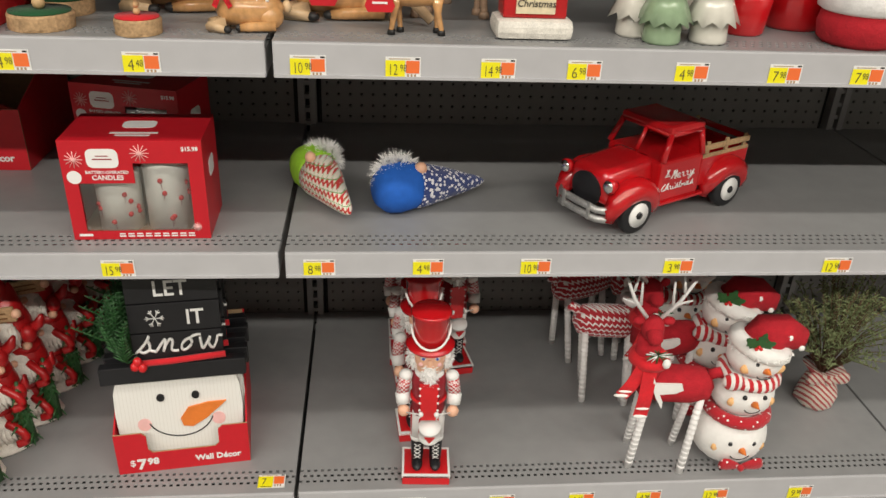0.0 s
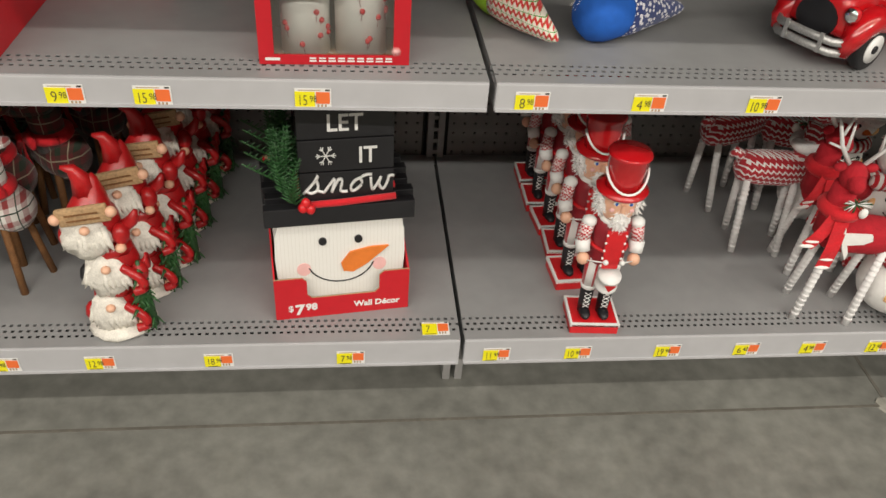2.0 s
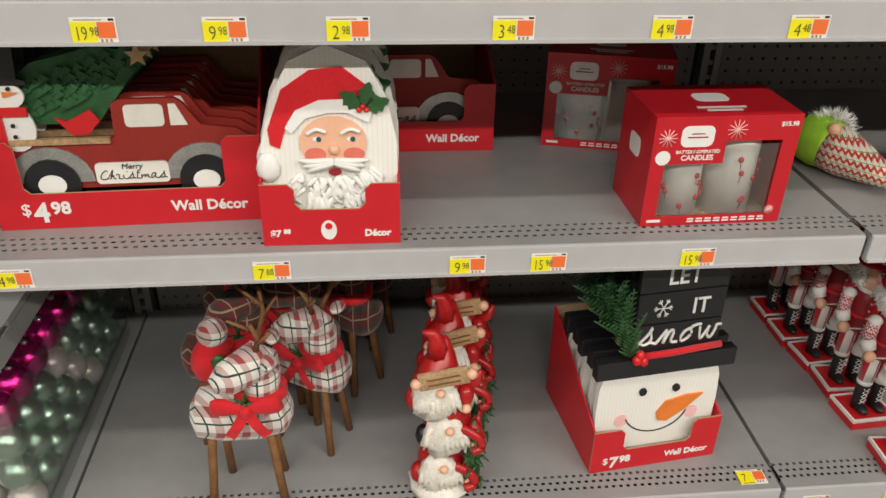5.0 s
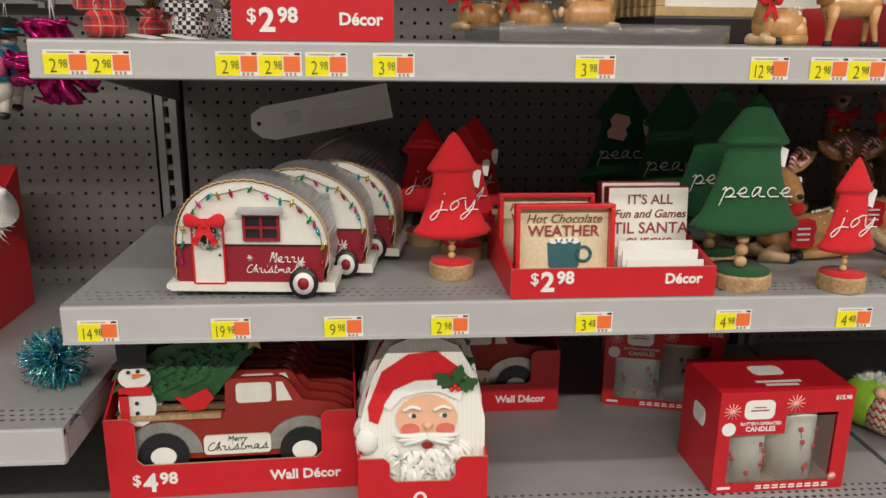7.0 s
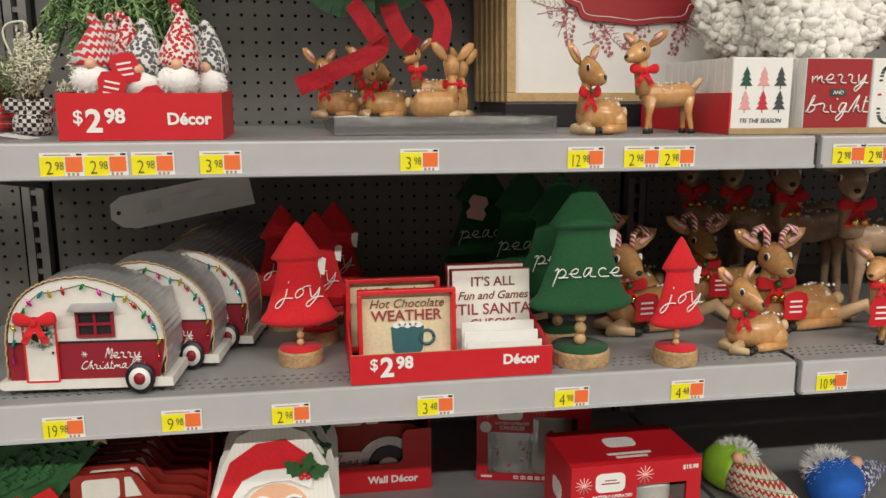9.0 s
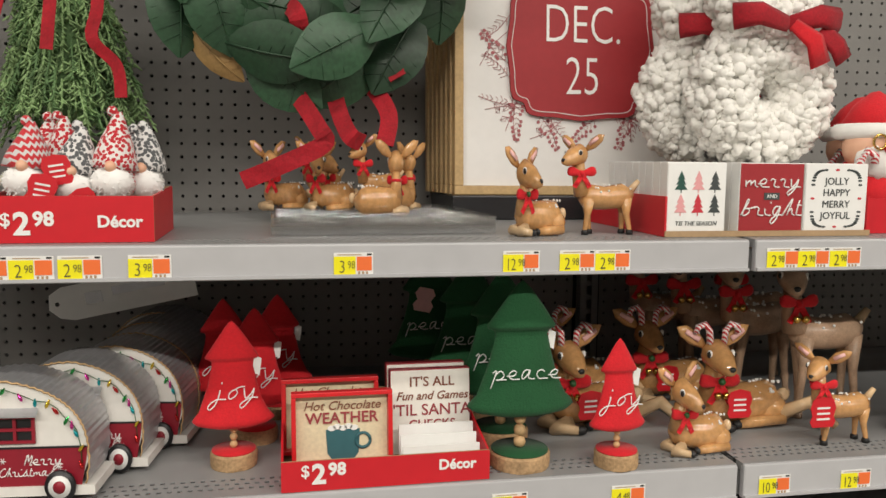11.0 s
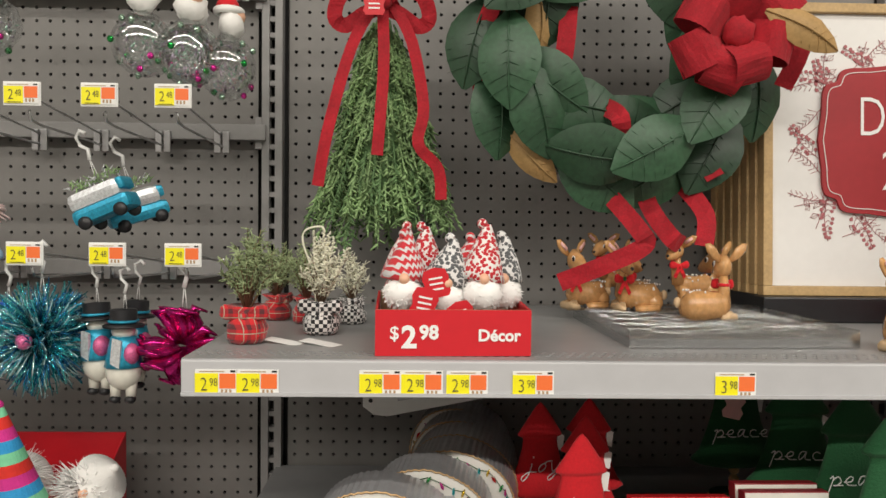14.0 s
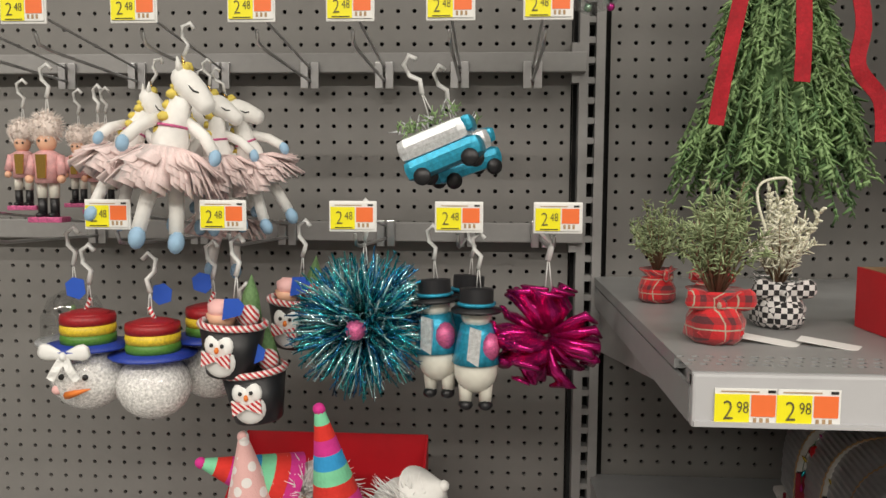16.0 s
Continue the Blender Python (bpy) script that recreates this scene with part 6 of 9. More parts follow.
# ---- felt trees on beaded stems ----
def felt_tree(m, cloth, w, h, word, label, group, wsize, base_r=0.034, stem=0.045):
    t = thing("felt_tree", m, label, "felt tree", group)
    part("wood_base", Mesh().lathe([(base_r * 0.98, 0), (base_r, 0.004), (base_r * 0.99, 0.018), (base_r * 0.96, 0.021)], M_BARK, None, 24, False, 0.04), t, "bark-edged wood slice base")
    part("base_felt", Mesh().lathe([(base_r * 0.93, 0.021), (base_r * 0.93, 0.0232), (0, 0.0234)], cloth, None, 22), t)
    nb = 3
    for k in range(nb):
        part("bead", Mesh().ball((0, 0, 0.0235 + (k + 0.5) * stem / nb), stem / nb * 0.52, M_WOOD, 12), t, "wooden bead")
    z0 = 0.022 + stem
    tiers = ((0.0, 0.34), (0.02, 0.45), (0.05, 0.5), (0.08, 0.485), (0.14, 0.42), (0.26, 0.355), (0.4, 0.3), (0.53, 0.262), (0.61, 0.243), (0.635, 0.255), (0.652, 0.31), (0.675, 0.322), (0.74, 0.265), (0.83, 0.188), (0.91, 0.12), (0.97, 0.065), (1.0, 0.015))
    n, vs, fs = 28, [], []
    for u, hw in tiers:
        r = hw * w
        puff = 0.34 * r * (0.72 if 0.6 < u < 0.65 else 1.0)
        for k in range(n):
            a = 2 * math.pi * k / n
            c, q = math.cos(a), math.sin(a)
            pucker = 1 + 0.02 * math.sin(9 * a + u * 17)
            vs.append((r * math.copysign(abs(c) ** 0.85, c) * pucker, puff * q * abs(q) ** 0.25, z0 + u * h + 0.03 * h * abs(c) ** 3 * (0.5 - u)))
    for i in range(len(tiers) - 1):
        for k in range(n):
            fs.append((i * n + k, i * n + (k + 1) % n, (i + 1) * n + (k + 1) % n, (i + 1) * n + k))
    fs += [tuple(reversed(range(n))), tuple(range((len(tiers) - 1) * n, len(tiers) * n))]
    b = Mesh().add(vs, fs, cloth, True)
    part("tree_cushion", b, t)
    hand("stitched_word", word, wsize, M_THREAD, 0.0009, t, 0.01 * w, -0.132 * w, z0 + h * 0.29)
    part("cloth_label", Mesh().slab([(0, 0), (0.01, -0.004), (0.013, 0.02), (0.003, 0.024)], 0.0006, M_TAGW, pose(w * 0.24, 0.0, z0 + h * 0.5)), t, "white cloth label")
    return t


jt = felt_tree(pose(-0.84, 1.19, L2 + 0.0005, 0, 0, 5), M_REDFELT, 0.11, 0.148, "joy", "red felt tree stitched joy on beaded stem", "red felt trees", 0.027, 0.032, 0.032)
for x, y, r in ((-0.815, 1.285, 0), (-0.868, 1.37, 8), (-0.785, 1.4, -5)):
    copy_thing(jt, pose(x, y, L2 + 0.0005, 0, 0, r))
felt_tree(pose(-0.313, 1.108, L2 + 0.0005, 0, 0, 2), M_REDFELT, 0.083, 0.13, "joy", "small red felt tree stitched joy on beaded stem", "red felt trees", 0.026, 0.031, 0.028)
gt = felt_tree(pose(-0.447, 1.132, L2 + 0.0005, 0, 0, 0), M_GREENFELT, 0.152, 0.188, "peace", "green felt tree stitched peace on beaded stem", "green felt trees", 0.024, 0.043, 0.05)
for x, y, r in ((-0.45, 1.23, 3), (-0.475, 1.345, -3), (-0.52, 1.47, 4)):
    copy_thing(gt, pose(x, y, L2 + 0.0005, 0, 0, r))
thing("red_hang_tag", pose(-0.535, 1.44, L2 + 0.18, 0, 12, 0), "pale red paper tag hanging on a felt tree", "tag", mesh=Mesh().slab([(-0.014, -0.02), (0.014, -0.02), (0.018, -0.008), (0.012, 0.0), (0.018, 0.012), (0.012, 0.022), (-0.012, 0.022), (-0.018, 0.01), (-0.012, 0.0), (-0.018, -0.01)], 0.001, M_PINK))

# ---- framed signs in tray ----
DEC = pose(-0.6375, 1.082, L2 + 0.0006, 0, 0, 0.8)
display_tray(DEC, 0.272, 0.2, 0.04, 0.075, ("2", "98"), "Décor", None, psize=0.029)
M_TEAL = mat("printed_teal", (0.03, 0.12, 0.14), 0.6, vary=0.1)
M_BRTXT = mat("brown_print", (0.2, 0.06, 0.03), 0.6)
M_RDTXT = mat("red_brown_print", (0.3, 0.04, 0.05), 0.6)


def cocoa_sign(m):
    t = thing("framed_sign", m, "red-framed Hot Chocolate Weather sign with a teal mug", "framed sign", "cocoa signs")
    w, h = 0.135, 0.105
    for x, z, sx, sz in ((0, 0.003, w, 0.006), (0, h - 0.003, w, 0.006), (-w / 2 + 0.003, h / 2, 0.006, h - 0.0122), (w / 2 - 0.003, h / 2, 0.006, h - 0.0122)):
        part("frame_bar", Mesh().box((x, 0.006, z), (sx, 0.018, sz), M_RED, bev=0.001), t)
    part("print_panel", Mesh().box((0, 0.012, h / 2), (w - 0.0125, 0.003, h - 0.0125), M_YCREAM), t)
    part("sign_word", text_mesh("Hot Chocolate", 0.017, M_BRTXT, shear=0.3, align="CENTER"), t, at=pose(0, 0.009, 0.079))
    part("sign_word", text_mesh("WEATHER", 0.021, M_RDTXT, align="CENTER", fat=0.0003), t, at=pose(0, 0.009, 0.061))
    mg = Mesh().slab([(-0.022, 0.052), (0.024, 0.052), (0.022, 0.02), (0.016, 0.012), (-0.014, 0.012), (-0.02, 0.02)], 0.001, M_TEAL, pose(0, 0.0095, 0)).ring((0.028, 0.01, 0.036), 0.01, 0.0024, M_TEAL, 14, 5)
    part("mug", mg, t, "printed teal mug")
    mm = Mesh()
    for k in range(5):
        mm.slab(disc(0.0055, 10, 1, 0.7, -0.014 + k * 0.0075, 0.054 + 0.002 * (k % 2)), 0.001, M_WHITE, pose(0, 0.0085, 0))
    part("marshmallow", mm, t)
    return t


cs = cocoa_sign(DEC @ pose(-0.055, 0.045, 0.008, -6))
copy_thing(cs, DEC @ pose(-0.068, 0.1, 0.012, -6))


def santa_checks(m):
    t = thing("block_sign", m, "white block sign with brown lettering and red edges", "block sign", "lettered block signs")
    part("block", Mesh().box((0, 0.01, 0.06), (0.115, 0.02, 0.12), M_DKRED, bev=0.001), t)
    part("print_face", Mesh().box((0, -0.0005, 0.06), (0.113, 0.001, 0.117), M_CREAM), t)
    for s_, z, sz, sh, mt in (("IT'S ALL", 0.096, 0.019, 0, M_BRTXT), ("Fun and Games", 0.077, 0.0165, 0.3, M_BRTXT), ("'TIL SANTA", 0.055, 0.0225, 0, M_RDTXT), ("CHECKS", 0.036, 0.018, 0, M_RDTXT)):
        part("sign_word", text_mesh(s_, sz, mt, shear=sh, align="CENTER", fat=0.0002), t, at=pose(0.002, -0.0015, z))
    return t


sc = santa_checks(DEC @ pose(0.072, 0.085, 0.008, -6))
copy_thing(sc, DEC @ pose(0.07, 0.112, 0.01, -6))
for k in range(3):
    thing("card_sign", DEC @ pose(0.075, 0.02 + 0.02 * k, 0.005, -5), "plain white card sign standing in the red tray", "card", "white cards", mesh=Mesh().box((0, 0, 0.019 + 0.004 * k), (0.105, 0.003, 0.038 + 0.008 * k), M_WHITE, bev=0.0005))

# ---- glazed deer ----
M_TAN = mat("glazed_tan_ceramic", (0.56, 0.3, 0.12), 0.15, vary=0.22, scale=12, coat=0.5)
M_TANL = mat("glazed_pale_ceramic", (0.68, 0.48, 0.28), 0.15, vary=0.12, scale=12, coat=0.5)
M_BEIGE = mat("glitter_beige", (0.45, 0.3, 0.2), 0.35, vary=0.25, scale=60, coat=0.3)
M_CANDY = patterned("red_white_candy_stripe", (0.8, 0.78, 0.76), (0.55, 0.02, 0.03), "diag", 130, "X", 0.3, 0.5, 0.05)
M_GOLD = mat("gold_bell", (0.7, 0.45, 0.12), 0.2, metal=1.0)


def deer_head(s, c, k, coat, face=0.0, candy=False):
    """Head with muzzle, ears, eyes; looks to -y turned by face degrees."""
    at = Matrix.Translation(c) @ pose(0, 0, 0, 0, 0, face) @ Matrix.Scale(k, 4)
    s.tube([(0, 0.022, 0.006), (0, 0.005, 0.008), (0, -0.02, 0.0), (0, -0.04, -0.008), (0, -0.05, -0.01)], [0.012, 0.024, 0.02, 0.0125, 0.006], coat, 14, at)
    s.ball((0, -0.049, -0.006), (0.006, 0.004, 0.0045), M_INK, 8, at=at)
    for sg in (-1, 1):
        s.tube([(sg * 0.015, 0.01, 0.018), (sg * 0.034, 0.012, 0.032), (sg * 0.052, 0.014, 0.044), (sg * 0.062, 0.014, 0.05)], [0.005, 0.0125, 0.01, 0.001], coat, 8, at, 0.45, (0, 1, 0))
        s.tube([(sg * 0.028, 0.005, 0.03), (sg * 0.05, 0.007, 0.044)], [0.005, 0.004], M_PINK, 6, at, 0.4, (0, 1, 0))
        s.ball((sg * 0.0195, -0.014, 0.011), (0.004, 0.006, 0.0065), M_WHITE, 8, at=at)
        s.ball((sg * 0.0212, -0.0155, 0.0105), (0.0035, 0.0045, 0.0055), M_INK, 8, at=at)
        if candy:
            s.tube([(sg * 0.012, 0.0, 0.024), (sg * 0.014, 0.0, 0.046), (sg * 0.022, 0.0, 0.056), (sg * 0.034, 0, 0.052), (sg * 0.036, 0, 0.042)], 0.0055, M_CANDY, 8, at)
    return s


def red_tag(s, c, k, at=None):
    s.slab([(c[0] + k * x, c[2] + k * z) for x, z in ((-0.4, -0.5), (0.4, -0.5), (0.5, -0.3), (0.42, -0.1), (0.5, 0.2), (0.4, 0.5), (0.0, 0.6), (-0.4, 0.5), (-0.5, 0.2), (-0.42, -0.1), (-0.5, -0.3))], 0.0008, M_CARD, Matrix.Translation((0, c[1], 0)) if at is None else at)
    for z in (0.2, 0.0, -0.2):
        s.box((c[0], c[1] - 0.0004, c[2] + k * z), (k * 0.5, 0.0004, k * 0.07), M_WHITE)
    return s


def lying_deer(m, k, coat, label, group, candy=False, tag=False, face=10, spots=True):
    s = Mesh()
    a = Matrix.Scale(k, 4)
    s.tube([(-0.075, 0, 0.03), (-0.06, 0, 0.036), (0.0, 0.0, 0.034), (0.045, 0.01, 0.034), (0.072, 0.012, 0.028)], [0.01, 0.028, 0.033, 0.034, 0.016], coat, 14, a)
    s.ball((0.045, -0.008, 0.024), (0.032, 0.022, 0.023), coat, 12, at=a)
    s.tube([(0.06, -0.025, 0.012), (0.0, -0.03, 0.01), (-0.02, -0.03, 0.008)], [0.01, 0.009, 0.007], coat, 8, a)
    s.tube([(-0.055, -0.02, 0.014), (-0.085, -0.035, 0.01), (-0.05, -0.045, 0.008)], [0.013, 0.011, 0.007], M_TANL, 8, a)
    s.tube([(-0.05, 0.012, 0.014), (-0.09, 0.0, 0.01), (-0.06, -0.028, 0.007)], [0.012, 0.01, 0.007], M_TANL, 8, a)
    for x, y in ((-0.022, -0.03), (-0.045, -0.046)):
        s.ball((x, y, 0.008), (0.01, 0.008, 0.007), M_INK, 8, at=a)
    s.tube([(-0.055, 0, 0.04), (-0.058, -0.006, 0.075), (-0.055, -0.01, 0.1)], [0.024, 0.016, 0.014], coat, 12, a)
    s.ball((0.082, 0.012, 0.04), (0.012, 0.008, 0.012), M_TANL, 8, at=a)
    deer_head(s, (-0.055 * k, -0.012 * k, 0.112 * k), k * (1.0 if candy else 1.12), coat, face, candy)
    if spots:
        rr = random.Random(3)
        for _ in range(16):
            x = rr.uniform(0.0, 0.065)
            q = rr.uniform(0.6, 2.2)
            s.ball((x, 0.008 - 0.034 * math.cos(q), 0.034 + 0.033 * math.sin(q)), 0.0028, M_WHITE, 6, at=a)
    bow(s, (-0.056 * k, -0.027 * k, 0.075 * k), 0.036 * k, M_REDFELT)
    s.ring((-0.057 * k, -0.007 * k, 0.08 * k), 0.0155 * k, 0.004 * k, M_REDFELT, 16, 6, plane="XY")
    s.ball((-0.056 * k, -0.034 * k, 0.08 * k), 0.006 * k, M_LEAF, 8)
    if candy:
        for sg in (-1, 1):
            s.ball((-0.056 * k + sg * 0.007 * k, -0.036 * k, 0.058 * k), 0.006 * k, M_GOLD, 8)
        s.tube([(0.06 * k, -0.02 * k, 0.02 * k), (0.095 * k, -0.04 * k, 0.042 * k), (0.13 * k, -0.06 * k, 0.008 * k)], [0.012 * k, 0.011 * k, 0.007 * k], M_TANL, 8)
    if tag:
        red_tag(s, (-0.03 * k, -0.045 * k, 0.045 * k), 0.042)
    return thing("deer_figurine", m, label, "deer figurine", group, mesh=s)


def standing_deer(m, k, coat, label, group, face=-40, up=0.0, bells=False, tag=False, leg=0.1):
    s = Mesh()
    a = Matrix.Scale(k, 4)
    zb = leg + 0.028
    s.tube([(-0.06, 0, zb + 0.006), (-0.045, 0, zb + 0.004), (0.0, 0, zb), (0.045, 0, zb + 0.006), (0.066, 0, zb + 0.012)], [0.012, 0.029, 0.027, 0.029, 0.012], coat, 14, a)
    for x, y, dx in ((-0.042, -0.014, -0.008), (-0.036, 0.014, 0.006), (0.046, -0.014, 0.012), (0.05, 0.014, 0.0)):
        s.tube([(x, y, zb), (x + dx * 0.3, y, zb * 0.55), (x + dx, y, 0.012), (x + dx, y, 0.0)], [0.016, 0.0075, 0.0055, 0.007], coat, 8, a)
        s.lathe([(0.0088, 0), (0.0085, 0.008), (0.007, 0.011)], M_INK if k < 0.9 else coat, a @ pose(x + dx, y, 0), 8)
    nz = zb + 0.02
    s.tube([(-0.05, 0, nz - 0.01), (-0.064, -0.004, nz + 0.03), (-0.068, -0.008, nz + 0.06)], [0.024, 0.016, 0.014], coat, 12, a)
    s.tube([(0.064, 0, zb + 0.018), (0.082, 0, zb + 0.04)], [0.009, 0.006], M_TANL, 8, a)
    deer_head(s, (-0.07 * k, -0.01 * k, (nz + 0.072) * k), k, coat, face)
    rr = random.Random(8)
    for _ in range(18):
        x, q = rr.uniform(-0.03, 0.055), rr.uniform(0.3, 2.4)
        s.ball((x, -0.027 * math.cos(q), zb + 0.004 + 0.027 * math.sin(q)), 0.0026, M_WHITE, 6, at=a)
    bow(s, (-0.064 * k, -0.022 * k, (nz + 0.036) * k), 0.036 * k, M_REDFELT)
    s.ring((-0.066 * k, -0.006 * k, (nz + 0.04) * k), 0.016 * k, 0.004 * k, M_REDFELT, 16, 6, plane="XY")
    if bells:
        for sg in (-1, 1):
            s.ball((-0.064 * k + sg * 0.008 * k, -0.03 * k, (nz + 0.012) * k), 0.007 * k, M_GOLD, 8)
    if tag:
        red_tag(s, (-0.075 * k, -0.04 * k, (nz - 0.02) * k), 0.042)
    return thing("deer_figurine", m, label, "deer figurine", group, mesh=s)


fa = lying_deer(pose(-0.168, 1.145, L2 + 0.0005) @ Matrix.Diagonal((0.8, 1, 1, 1)), 0.76, M_TAN, "glazed tan ceramic fawn lying down with red bow", "lying fawns", face=20)
ca = lying_deer(pose(-0.04, 1.245, L2 + 0.0005), 1.0, M_TAN, "glazed ceramic deer lying with candy cane antlers and red tag", "candy cane deer", True, True, 0)
for x, y, r in ((-0.28, 1.275, 5), (-0.085, 1.4, 0), (-0.27, 1.42, 8)):
    copy_thing(ca, pose(x, y, L2 + 0.0005, 0, 0, r))
bd = standing_deer(pose(0.12, 1.27, L2 + 0.0005, 0, 0, 0), 1.0, M_BEIGE, "tall glittery beige standing deer with red ribbon and gold bells", "tall deer", -25, bells=True, leg=0.11)
for x, y, r in ((0.07, 1.385, 6), (0.02, 1.47, 0), (0.14, 1.5, -6), (-0.04, 1.53, 4)):
    copy_thing(bd, pose(x, y, L2 + 0.0005, 0, 0, r))
fb = standing_deer(pose(0.062, 1.14, L2 + 0.0005, 0, 0, 0), 0.66, M_TAN, "glazed tan ceramic fawn standing with red bow and tag", "standing fawns", -55, tag=True, leg=0.055)

# ---- right shelf: countdown sign, ceramic trees, red canisters ----
cd = thing("countdown_sign", pose(0.232, 1.135, L2 + 0.0005), "red countdown block with number tiles and a gnome on top", "countdown sign")
part("snowy_base", Mesh().box((0, 0.012, 0.014), (0.112, 0.075, 0.028), M_RESINW, bev=0.01), cd, "snow-covered grey stone base")
part("red_block", Mesh().box((0.0, 0.014, 0.085), (0.092, 0.05, 0.114), M_RESINR, bev=0.004), cd)
part("message_panel", Mesh().box((0, -0.0125, 0.062), (0.056, 0.003, 0.054), M_YCREAM), cd, "cream message panel")
for s_, z in (("Days", 0.074), ("Until", 0.06), ("Christmas", 0.045)):
    part("sign_word", text_mesh(s_, 0.0135, M_INK, shear=0.2, align="CENTER"), cd, at=pose(0, -0.0148, z))
for x, s_ in ((-0.02, "2"), (0.02, "5")):
    tl = part("number_tile", Mesh().box((x, -0.012, 0.116), (0.034, 0.008, 0.034), M_DKRED, bev=0.001), cd)
    part("digit", text_mesh(s_, 0.028, M_WHITE, align="CENTER"), tl, at=pose(x, -0.0168, 0.107))
gn = Mesh().ball((0, 0.014, 0.17), (0.034, 0.028, 0.035), M_RESINW, 12, 0.2).lathe([(0.035, 0), (0.026, 0.03), (0.008, 0.07), (0, 0.08)], patterned("green_white_striped_hat", (0.75, 0.73, 0.7), (0.02, 0.1, 0.03), "stripe", 45, "Z", 0.5), pose(0, 0.014, 0.185), 14).ball((0, -0.016, 0.186), 0.009, M_SKIN, 8)
part("gnome", gn, cd, "white-bearded gnome in a striped hat")


def ceramic_tree(m, mt, label):
    s = Mesh()
    s.lathe([(0.026, 0), (0.028, 0.004), (0.025, 0.04)], mt, None, 20)
    for k in range(4):
        z0, r0 = 0.034 + 0.04 * k, 0.043 - 0.009 * k
        n = 10
        vs, fs = [], []
        for j in range(n * 2):
            a = math.pi * j / n
            rr_ = r0 * (1.0 if j % 2 else 0.82)
            vs.append((rr_ * math.cos(a), rr_ * math.sin(a), z0 - (0.008 if j % 2 else 0)))
        for j in range(n * 2):
            a = math.pi * j / n
            vs.append((r0 * 0.42 * math.cos(a), r0 * 0.42 * math.sin(a), z0 + 0.046))
        for j in range(n * 2):
            j2 = (j + 1) % (n * 2)
            fs.append((j, j2, 2 * n + j2, 2 * n + j))
        fs.append(tuple(reversed(range(2 * n))))
        fs.append(tuple(range(2 * n, 4 * n)))
        s.add(vs, fs, mt, True)
    s.lathe([(0.01, 0.185), (0.0, 0.212)], mt, None, 10)
    return thing("ceramic_tree", m, label, "ceramic tree", "ceramic trees", mesh=s)


M_SAGE = mat("glazed_sage_ceramic", (0.3, 0.42, 0.26), 0.15, vary=0.1, coat=0.5)
M_IVORY = mat("glazed_ivory_ceramic", (0.72, 0.7, 0.62), 0.15, vary=0.06, coat=0.5)
ceramic_tree(pose(0.42, 1.122, L2 + 0.0005), M_SAGE, "glazed sage green ceramic tree")
iv = ceramic_tree(pose(0.493, 1.13, L2 + 0.0005), M_IVORY, "glazed ivory ceramic tree")
copy_thing(iv, pose(0.392, 1.165, L2 + 0.0005, 0, 0, 20))
copy_thing(iv, pose(0.47, 1.22, L2 + 0.0005, 0, 0, 50))
cup = Mesh().lathe([(0.032, 0), (0.034, 0.004), (0.042, 0.09), (0.04, 0.09), (0.033, 0.01)], M_REDGLOSS, None, 26)
c1 = thing("red_cup", pose(0.575, 1.2, L2 + 0.0005), "glossy red ceramic cup", "cup", mesh=cup)
can = Mesh().lathe([(0.05, 0), (0.055, 0.006), (0.055, 0.12), (0.05, 0.125), (0.0, 0.128)], M_REDGLOSS, None, 28)
thing("red_canister", pose(0.685, 1.26, L2 + 0.0005), "glossy red ceramic canister", "canister", mesh=can)
kb = thing("knit_container", pose(0.73, 1.14, L2 + 0.0005), "red knit-textured container with a white cuff", "container")
part("body", Mesh().lathe([(0.048, 0), (0.058, 0.008), (0.062, 0.03), (0.058, 0.05)], M_REDKNIT, None, 28), kb)
part("cuff", Mesh().lathe([(0.056, 0.046), (0.066, 0.052), (0.068, 0.07), (0.062, 0.09), (0.03, 0.092)], M_WRAP, None, 28), kb, "white knit cuff")


# ---- top shelf: boxed mini gnomes, sprigs ----
GB = pose(-1.016, 1.104, L3 + 0.0006, 0, 0, 2)
display_tray(GB, 0.189, 0.19, 0.056, 0.062, ("2", "98"), "Décor", None, psize=0.03)
M_KNITA = patterned("red_white_knit", (0.75, 0.72, 0.7), (0.5, 0.02, 0.03), "dots", 210, "X", 0.95, 0.55, 0.6)
M_KNITB = patterned("grey_white_knit", (0.7, 0.69, 0.68), (0.1, 0.105, 0.11), "dots", 190, "X", 0.95, 0.52, 0.6)
M_KNITC = patterned("red_grey_striped_knit", (0.55, 0.03, 0.04), (0.62, 0.6, 0.6), "zig", 110, "Z", 0.95, 0.45, 0.6)


def mini_gnome(m, hat, label, seed, h=0.058):
    s = Mesh()
    s.ball((0, 0, 0.025), (0.026, 0.024, 0.026), hat, 12)
    s.lathe([(0.03, 0), (0.028, 0.012), (0.02, h * 0.5), (0.009, h * 0.85), (0.004, h)], hat, pose(0, 0, 0.042, 0, 6), 14, True, 0.12)
    s.ball((0, 0, 0.042 + h), 0.007, hat, 8)
    s.ball((0, -0.027, 0.045), 0.0075, M_SKIN, 8)
    s.ball((0, -0.016, 0.026), (0.025, 0.018, 0.021), M_FURW, 14, 0.12)
    fur(s, (0, -0.014, 0.026), (0.022, 0.015, 0.019), 420, 0.007, M_FURW, seed, 0.6, 0.0016, True)
    return thing("mini_gnome", m, label, "gnome", "boxed mini gnomes", mesh=s)


